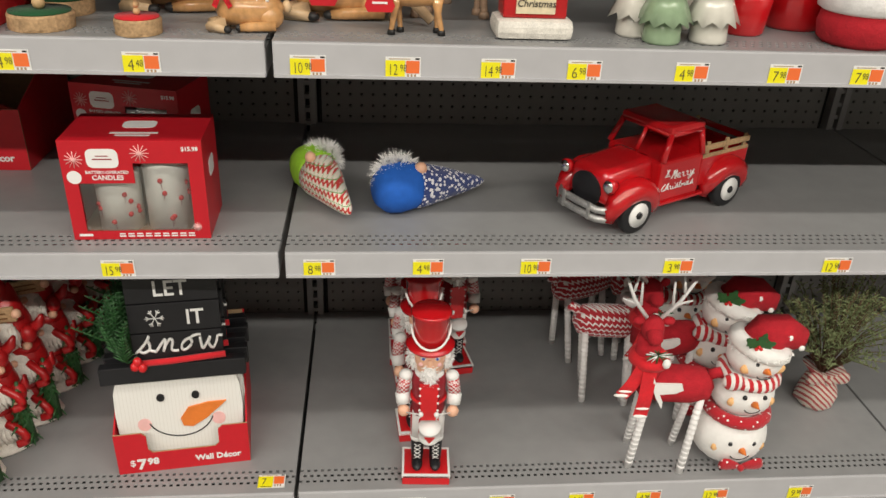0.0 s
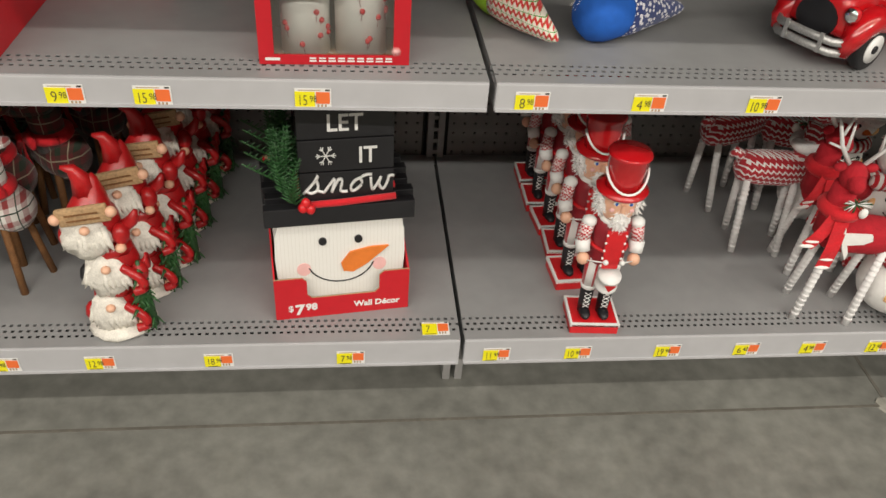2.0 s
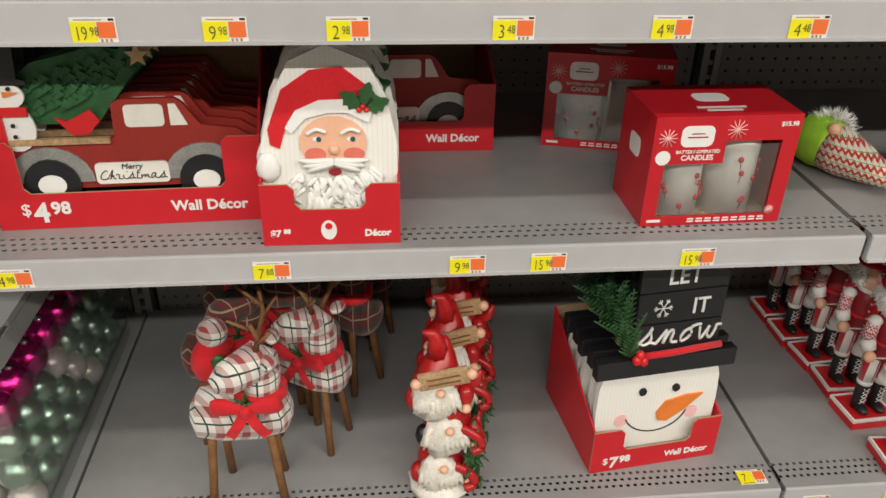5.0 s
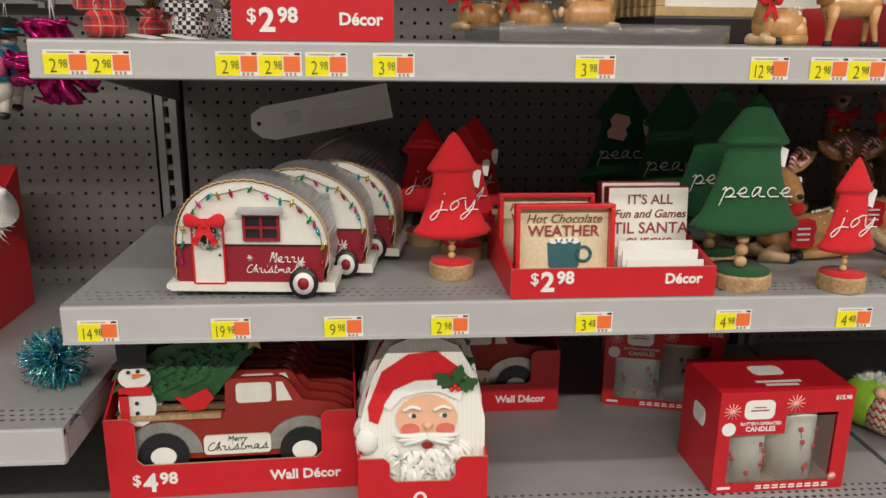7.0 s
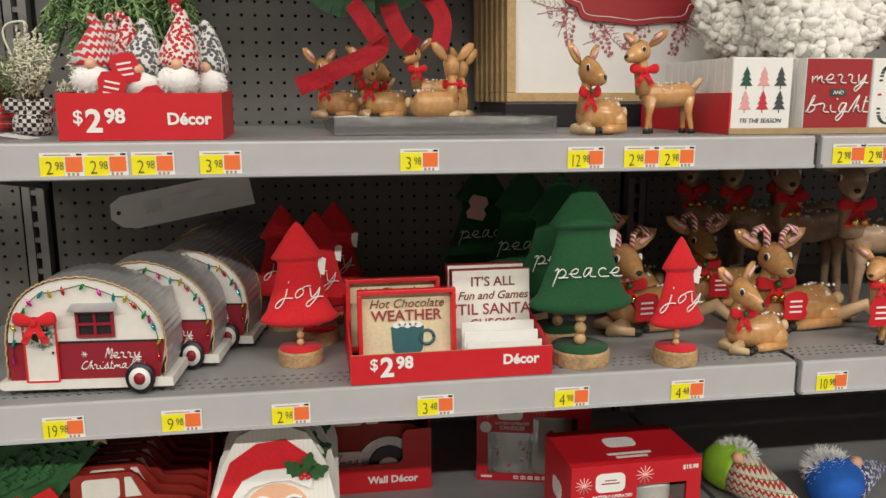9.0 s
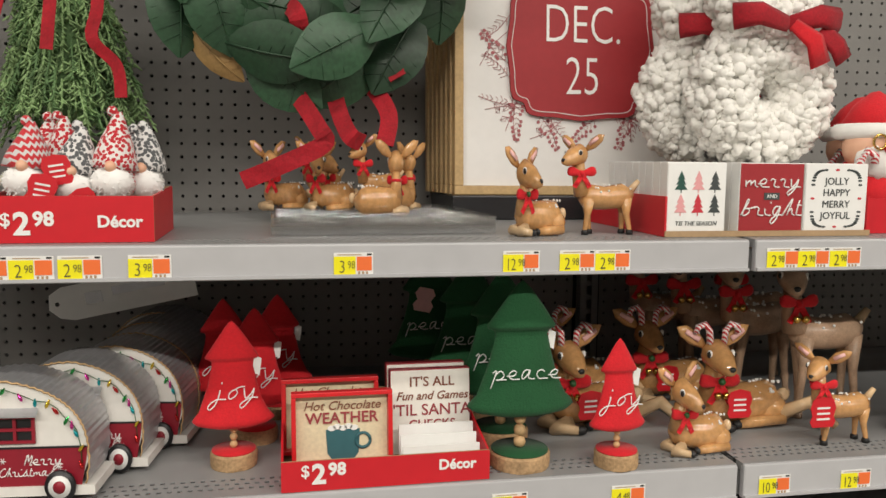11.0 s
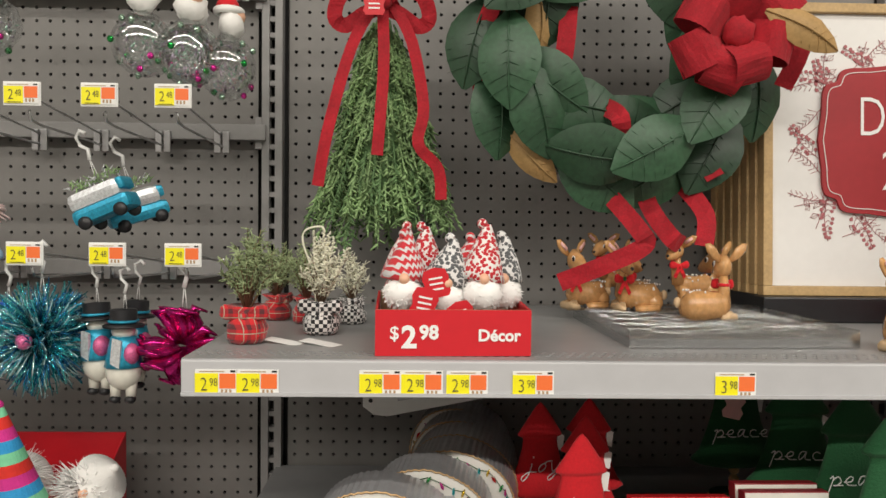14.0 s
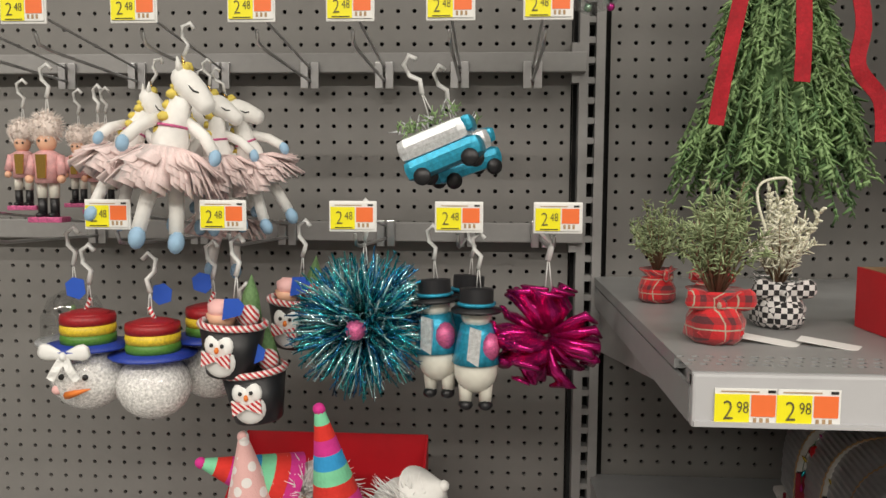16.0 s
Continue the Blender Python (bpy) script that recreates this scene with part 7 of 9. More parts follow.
mg = [mini_gnome(GB @ pose(-0.06, 0.06, 0.046), M_KNITC, "mini plush gnome in red and grey striped hat", 11), mini_gnome(GB @ pose(0.04, 0.062, 0.046), M_KNITA, "mini plush gnome in red and white hat", 12, 0.072), mini_gnome(GB @ pose(0.07, 0.1, 0.044), M_KNITB, "mini plush gnome in grey and white hat", 13)]
for k, (x, y) in enumerate(((-0.01, 0.055), (-0.03, 0.11), (0.02, 0.115), (0.05, 0.14), (-0.065, 0.12))):
    copy_thing(mg[(k * 2 + 2) % 3], GB @ pose(x, y + 0.012, 0.042, 4, 5 * (-1) ** k, 20 * k))
for x, y, z, rz, ry in ((-0.035, 0.018, 0.062, 8, 12), (0.012, 0.02, 0.045, -6, -25), (-0.02, 0.03, 0.085, 5, -10)):
    thing("gnome_hang_tag", GB @ pose(x, y, z, 0, ry, rz), "red paper hang tag among the boxed gnomes", "tag", "red hang tags", mesh=red_tag(Mesh(), (0, 0, 0), 0.034))

M_TARTAN = patterned("red_tartan_cloth", (0.55, 0.015, 0.02), (0.1, 0.02, 0.025), "plaid", 42, "X", 0.9, 0.5, 0.4, (0.4, 0.33, 0.25))
M_BUFFALO = patterned("black_white_buffalo_check", (0.72, 0.7, 0.68), (0.015, 0.015, 0.016), "check", 75, "X", 0.9, 0.5, 0.4)
M_PALEGREEN = mat("pale_green_needles", (0.3, 0.37, 0.19), 0.7, vary=0.4, scale=40)
M_FROSTED = mat("frosted_sprig", (0.76, 0.75, 0.6), 0.85, vary=0.25, scale=60)
rp = potted(pose(-1.285, 1.2, L3 + 0.0005) @ Matrix.Scale(0.84, 4), M_TARTAN, M_PALEGREEN, 0.145, 0.058, 30, "small green sprig in red tartan-wrapped pot", 21, 0.032, 0.05, group="tartan potted sprigs")
copy_thing(rp, pose(-1.29, 1.44, L3 + 0.0005, 0, 0, 70) @ Matrix.Scale(0.84, 4))
copy_thing(rp, pose(-1.235, 1.4, L3 + 0.0005, 0, 0, 160) @ Matrix.Scale(0.84, 4))
wp = potted(pose(-1.198, 1.284, L3 + 0.0005) @ Matrix.Scale(0.86, 4), M_BUFFALO, M_FROSTED, 0.11, 0.045, 20, "frosted white sprig in black and white checked pot", 22, 0.031, 0.048, group="checked potted sprigs")
copy_thing(wp, pose(-1.165, 1.4, L3 + 0.0005, 0, 0, 90) @ Matrix.Scale(0.86, 4))
fw = Mesh()
rr0 = random.Random(77)
for k in range(15):
    a, u = rr0.uniform(0, 6.3), rr0.uniform(0.15, 1)
    b, tip = Vector((0, 0, 0.045)), Vector((0.058 * u * math.cos(a), 0.05 * u * math.sin(a), 0.17 - 0.06 * u * u + rr0.uniform(-0.02, 0.012)))
    for j in range(34):
        v = 0.2 + 0.8 * j / 34
        p = b.lerp(tip, v)
        q = Vector((rr0.gauss(0, 1), rr0.gauss(0, 1), rr0.gauss(0.9, 0.5))).normalized() * rr0.uniform(0.005, 0.012) * (1.25 - 0.6 * v)
        fw.tube([p, p + q], [0.0026, 0.0013], M_FROSTED, 4)
fw.tube(bend([(-0.012, 0, 0.1), (-0.03, -0.004, 0.15), (-0.026, -0.004, 0.172), (0.0, -0.006, 0.178), (0.006, -0.006, 0.168)]), 0.0018, M_FROSTED, 5)
part("frosted_branch", fw, wp)
for k in (0, 1):
    s_ = Mesh().slab([(0, -0.008), (0.05, -0.01), (0.055, 0.008), (0.004, 0.01)], 0.0006, M_TAGW, pose(0, 0, 0.002, -84))
    thing("paper_tag", pose(-1.262 + 0.05 * k, 1.205 - 0.01 * k, L3 + 0.004, 0, 6, -20), "white paper tag lying on the shelf", "tag", "paper tags", mesh=s_)

# ---- cedar swag with velvet ribbons ----
M_CEDAR = mat("cedar_sprays", (0.26, 0.4, 0.17), 0.7, vary=0.4, scale=25)
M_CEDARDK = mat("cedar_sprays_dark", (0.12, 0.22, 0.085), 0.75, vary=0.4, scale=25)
swag = thing("cedar_swag", pose(-1.125, 1.53, 1.85), "hanging green cedar teardrop swag tied with red velvet ribbon", "swag")
sg_ = Mesh()
rr1 = random.Random(31)
for k in range(520):
    a = rr1.uniform(0, 2 * math.pi)
    u = rr1.random() ** 0.8
    rad = 0.025 + 0.085 * u
    top = Vector((rad * math.cos(a) * rr1.uniform(0.5, 1), 0.75 * rad * math.sin(a) * rr1.uniform(0.4, 1), -0.03 - 0.3 * u + rr1.uniform(-0.02, 0.02)))
    ln = rr1.uniform(0.05, 0.1)
    d = Vector((0.45 * math.cos(a), 0.35 * math.sin(a), -1)).normalized()
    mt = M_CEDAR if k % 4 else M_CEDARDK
    end = top + d * ln
    sg_.tube([top, end], [0.002, 0.0008], mt, 3)
    for j in range(11):
        p = top.lerp(end, (j + 1) / 12)
        q = Vector((rr1.gauss(0, 1), rr1.gauss(0, 0.8), -0.8)).normalized()
        sg_.tube([p, p + q * rr1.uniform(0.008, 0.018)], [0.0028, 0.0014], mt, 3)
part("sprays", sg_, swag, "drooping cedar sprays")
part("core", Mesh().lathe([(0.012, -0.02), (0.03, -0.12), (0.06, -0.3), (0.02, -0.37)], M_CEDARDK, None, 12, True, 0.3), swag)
for pts in (((-0.01, -0.045, 0.0), (-0.05, -0.06, -0.08), (-0.085, -0.085, -0.22), (-0.1, -0.09, -0.31)), ((0.0, -0.05, 0.0), (0.004, -0.065, -0.1), (0.0, -0.09, -0.2), (-0.004, -0.1, -0.26)), ((0.015, -0.045, 0.0), (0.05, -0.06, -0.07), (0.07, -0.085, -0.18), (0.062, -0.095, -0.24), (0.095, -0.085, -0.28), (0.1, -0.085, -0.33))):
    part("ribbon_tail", Mesh().ribbon(pts, 0.0095, M_VELVET), swag, "red velvet ribbon tail")
for sg in (-1, 1):
    part("ribbon_loop", Mesh().ribbon([(0, -0.05, -0.005), (sg * 0.03, -0.068, 0.016), (sg * 0.066, -0.066, 0.004), (sg * 0.078, -0.058, -0.03), (sg * 0.06, -0.05, -0.042), (sg * 0.03, -0.048, -0.022), (0, -0.045, -0.008)], 0.0125, M_VELVET, None, 0.0, (0.1, 1, 0.25)), swag, "red velvet bow loop")
part("ribbon_knot", Mesh().ball((0.0, -0.06, 0.0), (0.016, 0.013, 0.018), M_VELVET, 10, 0.3), swag)
part("hang_tag", red_tag(Mesh(), (-0.012, -0.075, -0.012), 0.036), swag, "red paper tag")
part("hanger", Mesh().tube([(0, 0, 0.0), (0, 0.04, 0.05), (0, 0.165, 0.06)], 0.004, M_BROWNST, 6), swag)

# ---- magnolia wreath ----
M_MAGN = mat("magnolia_leaf_green", (0.024, 0.066, 0.032), 0.45, vary=0.3, scale=14, bump=0.15, bump_scale=60, rnd=0.35)
# darker copy of the leaf green, shade among the rear leaves painted in
M_MAGSHADE = mat("magnolia_leaf_shade", (0.012, 0.035, 0.02), 0.4, vary=0.25, scale=14)
M_TANLEAF = mat("tan_leaf_back", (0.42, 0.26, 0.1), 0.6, vary=0.15, scale=20)


def leaf_mesh(mt, L=0.15, W=0.043):
    n, vs, fs = 8, [], []
    for i in range(n + 1):
        u = i / n
        w = W * math.sin(math.pi * min(1, u * 0.97 + 0.02)) ** 0.75
        for j in range(-2, 3):
            v = j / 2
            vs.append((w * v, -0.018 * math.sin(math.pi * u) + 0.012 * v * v * math.sin(math.pi * u) + 0.0012 * math.sin(i * 3.1 + abs(v) * 2), L * u))
    for i in range(n):
        for j in range(4):
            a = i * 5 + j
            fs.append((a, a + 1, a + 6, a + 5))
    k = len(vs)
    vs += [(x, y + 0.0008, z) for x, y, z in vs]
    fs += [tuple(reversed([i + k for i in f])) for f in fs]
    s = Mesh().add(vs, fs, mt, True)
    s.tube([(0, -0.0195 * math.sin(math.pi * i / 6) - 0.001, L * i / 6) for i in range(7)], [0.0016] * 6 + [0.0004], mt, 4)
    for i in range(1, 8):
        for sg in (-1, 1):
            u = i / 9
            w = W * math.sin(math.pi * u) ** 0.75 * 0.85
            s.tube([(0, -0.019 * math.sin(math.pi * u), L * u), (sg * w, -0.008 * math.sin(math.pi * u) - 0.001, L * (u + 0.1))], [0.0008, 0.0003], mt, 3)
    return s.mesh("leaf")


wr = thing("magnolia_wreath", pose(-0.736, 1.46, 1.775), "green magnolia leaf wreath with red velvet ribbon and tan leaf backs", "wreath")
lm = [leaf_mesh(M_MAGN, 0.16, 0.051), leaf_mesh(M_TANLEAF, 0.125, 0.026), leaf_mesh(M_MAGSHADE, 0.16, 0.045)]
rr2 = random.Random(12)
for lay, (count, dr, dy, splay) in enumerate(((13, 0.0, 0.03, 0.75), (13, 0.042, -0.012, 0.4), (12, -0.04, -0.02, -0.36), (10, 0.0, -0.05, 0.06))):
    for k in range(count):
        a = 2 * math.pi * (k + 0.37 * lay) / count + rr2.uniform(-0.07, 0.07)
        R_ = 0.18 + dr + rr2.uniform(-0.01, 0.01)
        way = -1 if math.cos(a) > 0 else 1
        dx = -way * math.sin(a) + splay * math.cos(a) + rr2.uniform(-0.25, 0.25)
        dz = way * math.cos(a) + splay * math.sin(a) + rr2.uniform(-0.25, 0.25)
        # the rearmost layer gets the leaf with the painted-in shade
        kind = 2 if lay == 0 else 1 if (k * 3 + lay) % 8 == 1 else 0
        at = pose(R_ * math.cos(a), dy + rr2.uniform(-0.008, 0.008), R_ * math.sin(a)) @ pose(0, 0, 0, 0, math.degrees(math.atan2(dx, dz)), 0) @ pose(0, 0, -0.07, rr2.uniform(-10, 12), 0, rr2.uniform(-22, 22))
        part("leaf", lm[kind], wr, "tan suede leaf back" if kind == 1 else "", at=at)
part("twig_ring", Mesh().ring((0, 0.01, 0), 0.18, 0.022, M_BROWNST, 30, 8), wr)
RIBBONS = (
    ((-0.2, -0.03, 0.08), (-0.228, -0.03, 0.0), (-0.222, -0.02, -0.09), (-0.19, 0.0, -0.13)),
    ((-0.085, -0.02, 0.06), (-0.092, -0.03, -0.01), (-0.1, -0.01, -0.06)),
    ((-0.03, -0.03, -0.1), (-0.012, -0.075, -0.125), (-0.005, -0.05, -0.165)),
    ((-0.06, 0.02, -0.19), (-0.02, -0.01, -0.235), (0.02, -0.08, -0.3), (0.028, -0.08, -0.325), (-0.03, -0.075, -0.355), (-0.1, -0.06, -0.385)),
    ((0.04, 0.02, -0.19), (0.052, -0.02, -0.26), (0.068, -0.085, -0.31), (0.09, -0.07, -0.322)),
    ((0.075, 0.02, -0.18), (0.11, -0.01, -0.225), (0.135, -0.05, -0.275), (0.126, -0.07, -0.325)),
    ((0.1, 0.02, -0.16), (0.14, -0.02, -0.19), (0.15, -0.05, -0.215)),
    ((0.25, -0.06, 0.06), (0.275, -0.07, 0.0), (0.255, -0.05, -0.07)),
)
for pts in RIBBONS:
    part("ribbon", Mesh().ribbon(pts, 0.0145, M_VELVET, None, 0.12, (0.2, 1, 0.1)), wr, "red velvet ribbon")
for k, (a, reach, wide) in enumerate(((205, 0.085, 0.03), (150, 0.08, 0.03), (95, 0.1, 0.03), (40, 0.1, 0.03), (-15, 0.075, 0.027), (-75, 0.065, 0.027), (250, 0.075, 0.03))):
    ca_, sa_ = math.cos(radians(a)), math.sin(radians(a))
    c0 = Vector((0.155, -0.075 - 0.006 * (k % 3), 0.0))
    far = c0 + Vector((reach * ca_, -0.02, reach * sa_))
    loop = [c0, c0.lerp(far, 0.55) + Vector((0, -0.045, 0)), far + Vector((0, -0.03, 0)), far + Vector((0.012 * ca_, 0.0, 0.012 * sa_)), c0.lerp(far, 0.6) + Vector((0, 0.02, 0)), c0 + Vector((0, 0.015, 0))]
    part("ribbon_loop", Mesh().ribbon(loop, wide, M_VELVET, None, 0.0, (0.25 * ca_, 1, 0.25 * sa_)), wr, "looped red velvet bow")
part("ribbon_knot", Mesh().ball((0.155, -0.115, 0.0), (0.024, 0.018, 0.024), M_VELVET, 12, 0.35), wr)
part("leaf", lm[1], wr, "tan suede leaf back", at=pose(0.19, -0.13, 0.03) @ pose(0, 0, 0, 0, 118, 0))
part("hanger", Mesh().tube([(0, 0.0, 0.16), (0, 0.1, 0.19), (0, 0.235, 0.19)], 0.004, M_STEEL, 6), wr)

# ---- framed date signs ----
M_PLAQ = mat("matt_red_plaque", (0.33, 0.018, 0.024), 0.6, vary=0.06)
M_BOTAN = mat("dark_red_line_print", (0.4, 0.13, 0.14), 0.7)
M_PANEL = mat("white_sign_panel", (0.78, 0.77, 0.75), 0.6, vary=0.02)
M_PINE = mat("raw_pine_frame", (0.5, 0.34, 0.16), 0.6, vary=0.15, scale=20, bump=0.1)


def date_sign(m):
    t = thing("framed_sign", m, "wood-framed white sign with red DEC. 25 plaque and botanical print", "framed sign", "date signs")
    W, H = 0.49, 0.5
    for x, z, sx, sz in ((0, 0.008, W, 0.016), (0, H - 0.008, W, 0.016), (-W / 2 + 0.008, H / 2, 0.016, H - 0.0325), (W / 2 - 0.008, H / 2, 0.016, H - 0.0325)):
        part("frame_bar", Mesh().box((x, 0.008, z), (sx, 0.024, sz), M_PINE, bev=0.0015), t, "raw pine frame bar")
    part("panel", Mesh().box((0, 0.008, H / 2), (W - 0.033, 0.004, H - 0.033), M_PANEL), t)
    def scallop(w, h):
        o = []
        for k in range(96):
            a = 2 * math.pi * k / 96
            c, s = math.cos(a), math.sin(a)
            p = 0.34
            x, z = math.copysign(abs(c) ** p, c), math.copysign(abs(s) ** p, s)
            f = 1 - 0.09 * math.exp(-((abs(abs(x) - abs(z))) / 0.16) ** 2) + 0.0
            ex = 1 + 0.05 * math.exp(-(min(abs(x), abs(z)) / 0.14) ** 2)
            o.append((w / 2 * x * f * ex, 0.275 + h / 2 * z * f * ex))
        return o
    pl = part("plaque", Mesh().slab(scallop(0.266, 0.25), 0.006, M_PLAQ, pose(0, -0.002, 0)), t, "scalloped matt red plaque", at=pose(-0.011, 0, -0.01))
    ol = [(x, -0.0025, z) for x, z in scallop(0.25, 0.234)]
    part("plaque_line", Mesh().tube(ol + ol[:1], 0.0009, M_WHITE, 4), pl)
    part("date_text", text_mesh("DEC.", 0.098, M_WHITE, align="CENTER", wide=0.7, fat=-0.0012), pl, at=pose(0.002, -0.003, 0.283))
    part("date_text", text_mesh("25", 0.098, M_WHITE, align="CENTER", wide=0.7, fat=-0.0012), pl, at=pose(0.002, -0.003, 0.191))
    rr = random.Random(6)
    g = Mesh()
    n = 36
    for k in range(n):
        a = 2 * math.pi * k / n + 0.1
        b = Vector((0.135 * math.copysign(abs(math.cos(a)) ** 0.6, math.cos(a)), 0.005, 0.275 + 0.125 * math.copysign(abs(math.sin(a)) ** 0.6, math.sin(a))))
        d = Vector((math.cos(a + 0.95 * (-1) ** (k // 2)), 0, math.sin(a + 0.95 * (-1) ** (k // 2))))
        L = rr.uniform(0.06, 0.085)
        e = b + d * L
        e.x = max(-0.205, min(0.215, e.x))
        g.tube(bend([b, b.lerp(e, 0.5) + Vector((-d.z, 0, d.x)) * 0.006 * (-1) ** k, e], 4), 0.0006, M_BOTAN, 3)
        nrm = Vector((-d.z, 0, d.x))
        kind = (0, 1, 2, 0, 3, 2)[k % 6]
        for j in range(1, 9):
            p = b.lerp(e, j / 9)
            for sg in (-1, 1):
                q = p + (nrm * sg * rr.uniform(0.6, 1.2) + d * rr.uniform(0.5, 1.1)).normalized() * (0.014 if kind != 2 else 0.022) * (1.15 - j / 12) * rr.uniform(0.6, 1.15)
                if kind == 0:
                    g.tube([p, q], 0.0005, M_BOTAN, 3)
                    g.slab(disc(0.0032, 8, 1, 1, q.x, q.z), 0.0006, M_BOTAN, pose(0, 0.0046, 0))
                elif kind in (1, 3):
                    g.tube([p, q], 0.0005, M_BOTAN, 3)
                elif j % 3 == 0:
                    mid = (p + q) / 2
                    pr = Vector((-(q - p).z, 0, (q - p).x)).normalized() * 0.005
                    g.tube([p, mid + pr, q, mid - pr, p], 0.0005, M_BOTAN, 3)
                    g.tube([p, q], 0.0004, M_BOTAN, 3)
    part("botanical_print", g, t, "dark red line-drawn berries and sprigs", at=pose(-0.011, 0, -0.01))
    return t


SGN = pose(-0.232, 1.474, 1.366)
ds = date_sign(SGN @ pose(0, 0, 0, -3))
for k in range(1, 7):
    copy_thing(ds, SGN @ pose(-0.004 * k, 0.026 * k, 0, -3))
thing("black_riser", pose(-0.235, 1.56, L3 + 0.0004), "low black board riser under the framed signs", "riser", mesh=Mesh().box((0, 0, 0.0215), (0.5, 0.22, 0.043), M_BLACK, bev=0.003))

# ---- fawns on the top shelf ----
copy_thing(fa, pose(-0.415, 1.165, L3 + 0.0005, 0, 0, 4) @ Matrix.Diagonal((0.76, 0.95, 0.95, 1)))
fp = standing_deer(pose(-0.318, 1.17, L3 + 0.0005), 0.62, M_TAN, "glazed tan ceramic fawn standing with red bow", "standing fawns", -60, leg=0.055)
for x, y, r, k in ((-0.625, 1.34, 165, 1), (-0.77, 1.5, 8, 1), (-0.68, 1.53, 20, 1), (-0.69, 1.46, -10, 1), (-0.585, 1.46, 190, 1), (-0.615, 1.42, 10, 0), (-0.705, 1.56, 15, 0)):
    copy_thing(fa if k else fp, pose(x, y, L3 + 0.016, 0, 0, r) @ Matrix.Diagonal((0.8, 0.92, 0.92, 1)))
M_BLISTER = clear_film("crinkled_blister_plastic", 0.12, 0.34)
tr_ = thing("clear_tray", pose(-0.635, 1.335, L3 + 0.0005, 0, 0, 2), "crinkled clear plastic blister tray on the shelf", "plastic tray")
part("tray_floor", Mesh().box((0, 0, 0.0125), (0.31, 0.32, 0.001), M_BLISTER), tr_)
for y in (-0.16, 0.16):
    part("tray_wall", Mesh().box((0, y, 0.013), (0.31, 0.0012, 0.024), M_BLISTER), tr_)
for x in (-0.155, 0.155):
    part("tray_wall", Mesh().box((x, 0, 0.013), (0.0012, 0.32, 0.024), M_BLISTER), tr_)
rr5 = random.Random(41)
for k in range(11):
    y = -0.145 + 0.029 * k
    pts = [(-0.15 + 0.03 * i, y + rr5.uniform(-0.006, 0.006), 0.0145 + rr5.uniform(0, 0.006)) for i in range(11)]
    part("tray_rib", Mesh().tube(bend(pts, 3), rr5.uniform(0.003, 0.006), M_BLISTER, 7, flat=0.7), tr_)


# ---- block signs in the red tray ----
BT = pose(-0.09, 1.118, L3 + 0.0006)
bt = thing("display_tray", BT, "low red cardboard tray holding square block signs", "display tray", "red display trays")
for x in (-0.158, 0.158):
    part("side_panel", Mesh().box((x, 0.15, 0.028), (0.003, 0.3, 0.056), M_CARD), bt)
part("bottom", Mesh().box((0, 0.15, 0.0015), (0.313, 0.3, 0.003), M_CARD_IN), bt)
part("back_panel", Mesh().box((0, 0.299, 0.028), (0.313, 0.003, 0.056), M_CARD_IN), bt)
part("front_lip", Mesh().box((0, -0.002, 0.004), (0.319, 0.003, 0.008), M_CARD_IN), bt)


def block_sign(x, w, face, label, deco):
    t = thing("block_sign", BT @ pose(x, 0.003, 0.0035), label, "block sign", "square block signs")
    part("block", Mesh().box((0, 0.012, 0.05), (w, 0.022, 0.1), M_WHITE, bev=0.001), t)
    part("print_face", Mesh().box((0, 0.0004, 0.05), (w - 0.002, 0.001, 0.098), face), t)
    deco(t)
    for k in range(1, 9):
        thing("block_sign", BT @ pose(x, 0.003 + 0.0235 * k, 0.0035 + 0.0004 * (k % 2)), "plain back of a white square block sign", "block sign", "square block signs", mesh=Mesh().box((0, 0.012, 0.05), (w, 0.022, 0.1), M_WHITE, bev=0.001))
    return t


M_PTREE = [mat("print_" + n, c, 0.6) for n, c in (("dark_green", (0.02, 0.08, 0.06)), ("rose", (0.75, 0.35, 0.36)), ("charcoal", (0.05, 0.06, 0.06)), ("bright_red", (0.55, 0.03, 0.05)))]


def deco_trees(t):
    for k, (x, z, c) in enumerate(((-0.024, 0.062, 0), (0.002, 0.062, 1), (0.027, 0.062, 2), (-0.024, 0.03, 1), (0.002, 0.03, 3), (0.027, 0.03, 2))):
        s = Mesh()
        for j in range(3):
            s.slab([(x - 0.0095 + 0.002 * j, z + 0.007 * j), (x + 0.0095 - 0.002 * j, z + 0.007 * j), (x, z + 0.012 + 0.007 * j)], 0.0004, M_PTREE[c], pose(0, -0.0007 - 0.0001 * j, 0))
        s.box((x, -0.0005, z - 0.002), (0.0015, 0.0004, 0.005), M_PTREE[c])
        part("printed_tree", s, t)
    part("sign_word", text_mesh("TIS THE SEASON", 0.0085, M_PTREE[2], shear=0.2, align="CENTER"), t, at=pose(0.0, -0.0006, 0.012))


def deco_merry(t):
    hand("sign_word", "merry", 0.023, M_WHITE, 0.0011, t, 0, -0.0012, 0.066)
    hand("sign_word", "bright", 0.024, M_WHITE, 0.0011, t, 0, -0.0012, 0.026)
    part("ribbon_print", Mesh().box((0, -0.0006, 0.053), (0.024, 0.0006, 0.01), M_PTREE[2]), t)
    part("sign_word", text_mesh("AND", 0.0075, M_WHITE, align="CENTER"), t, at=pose(0, -0.0014, 0.0505))


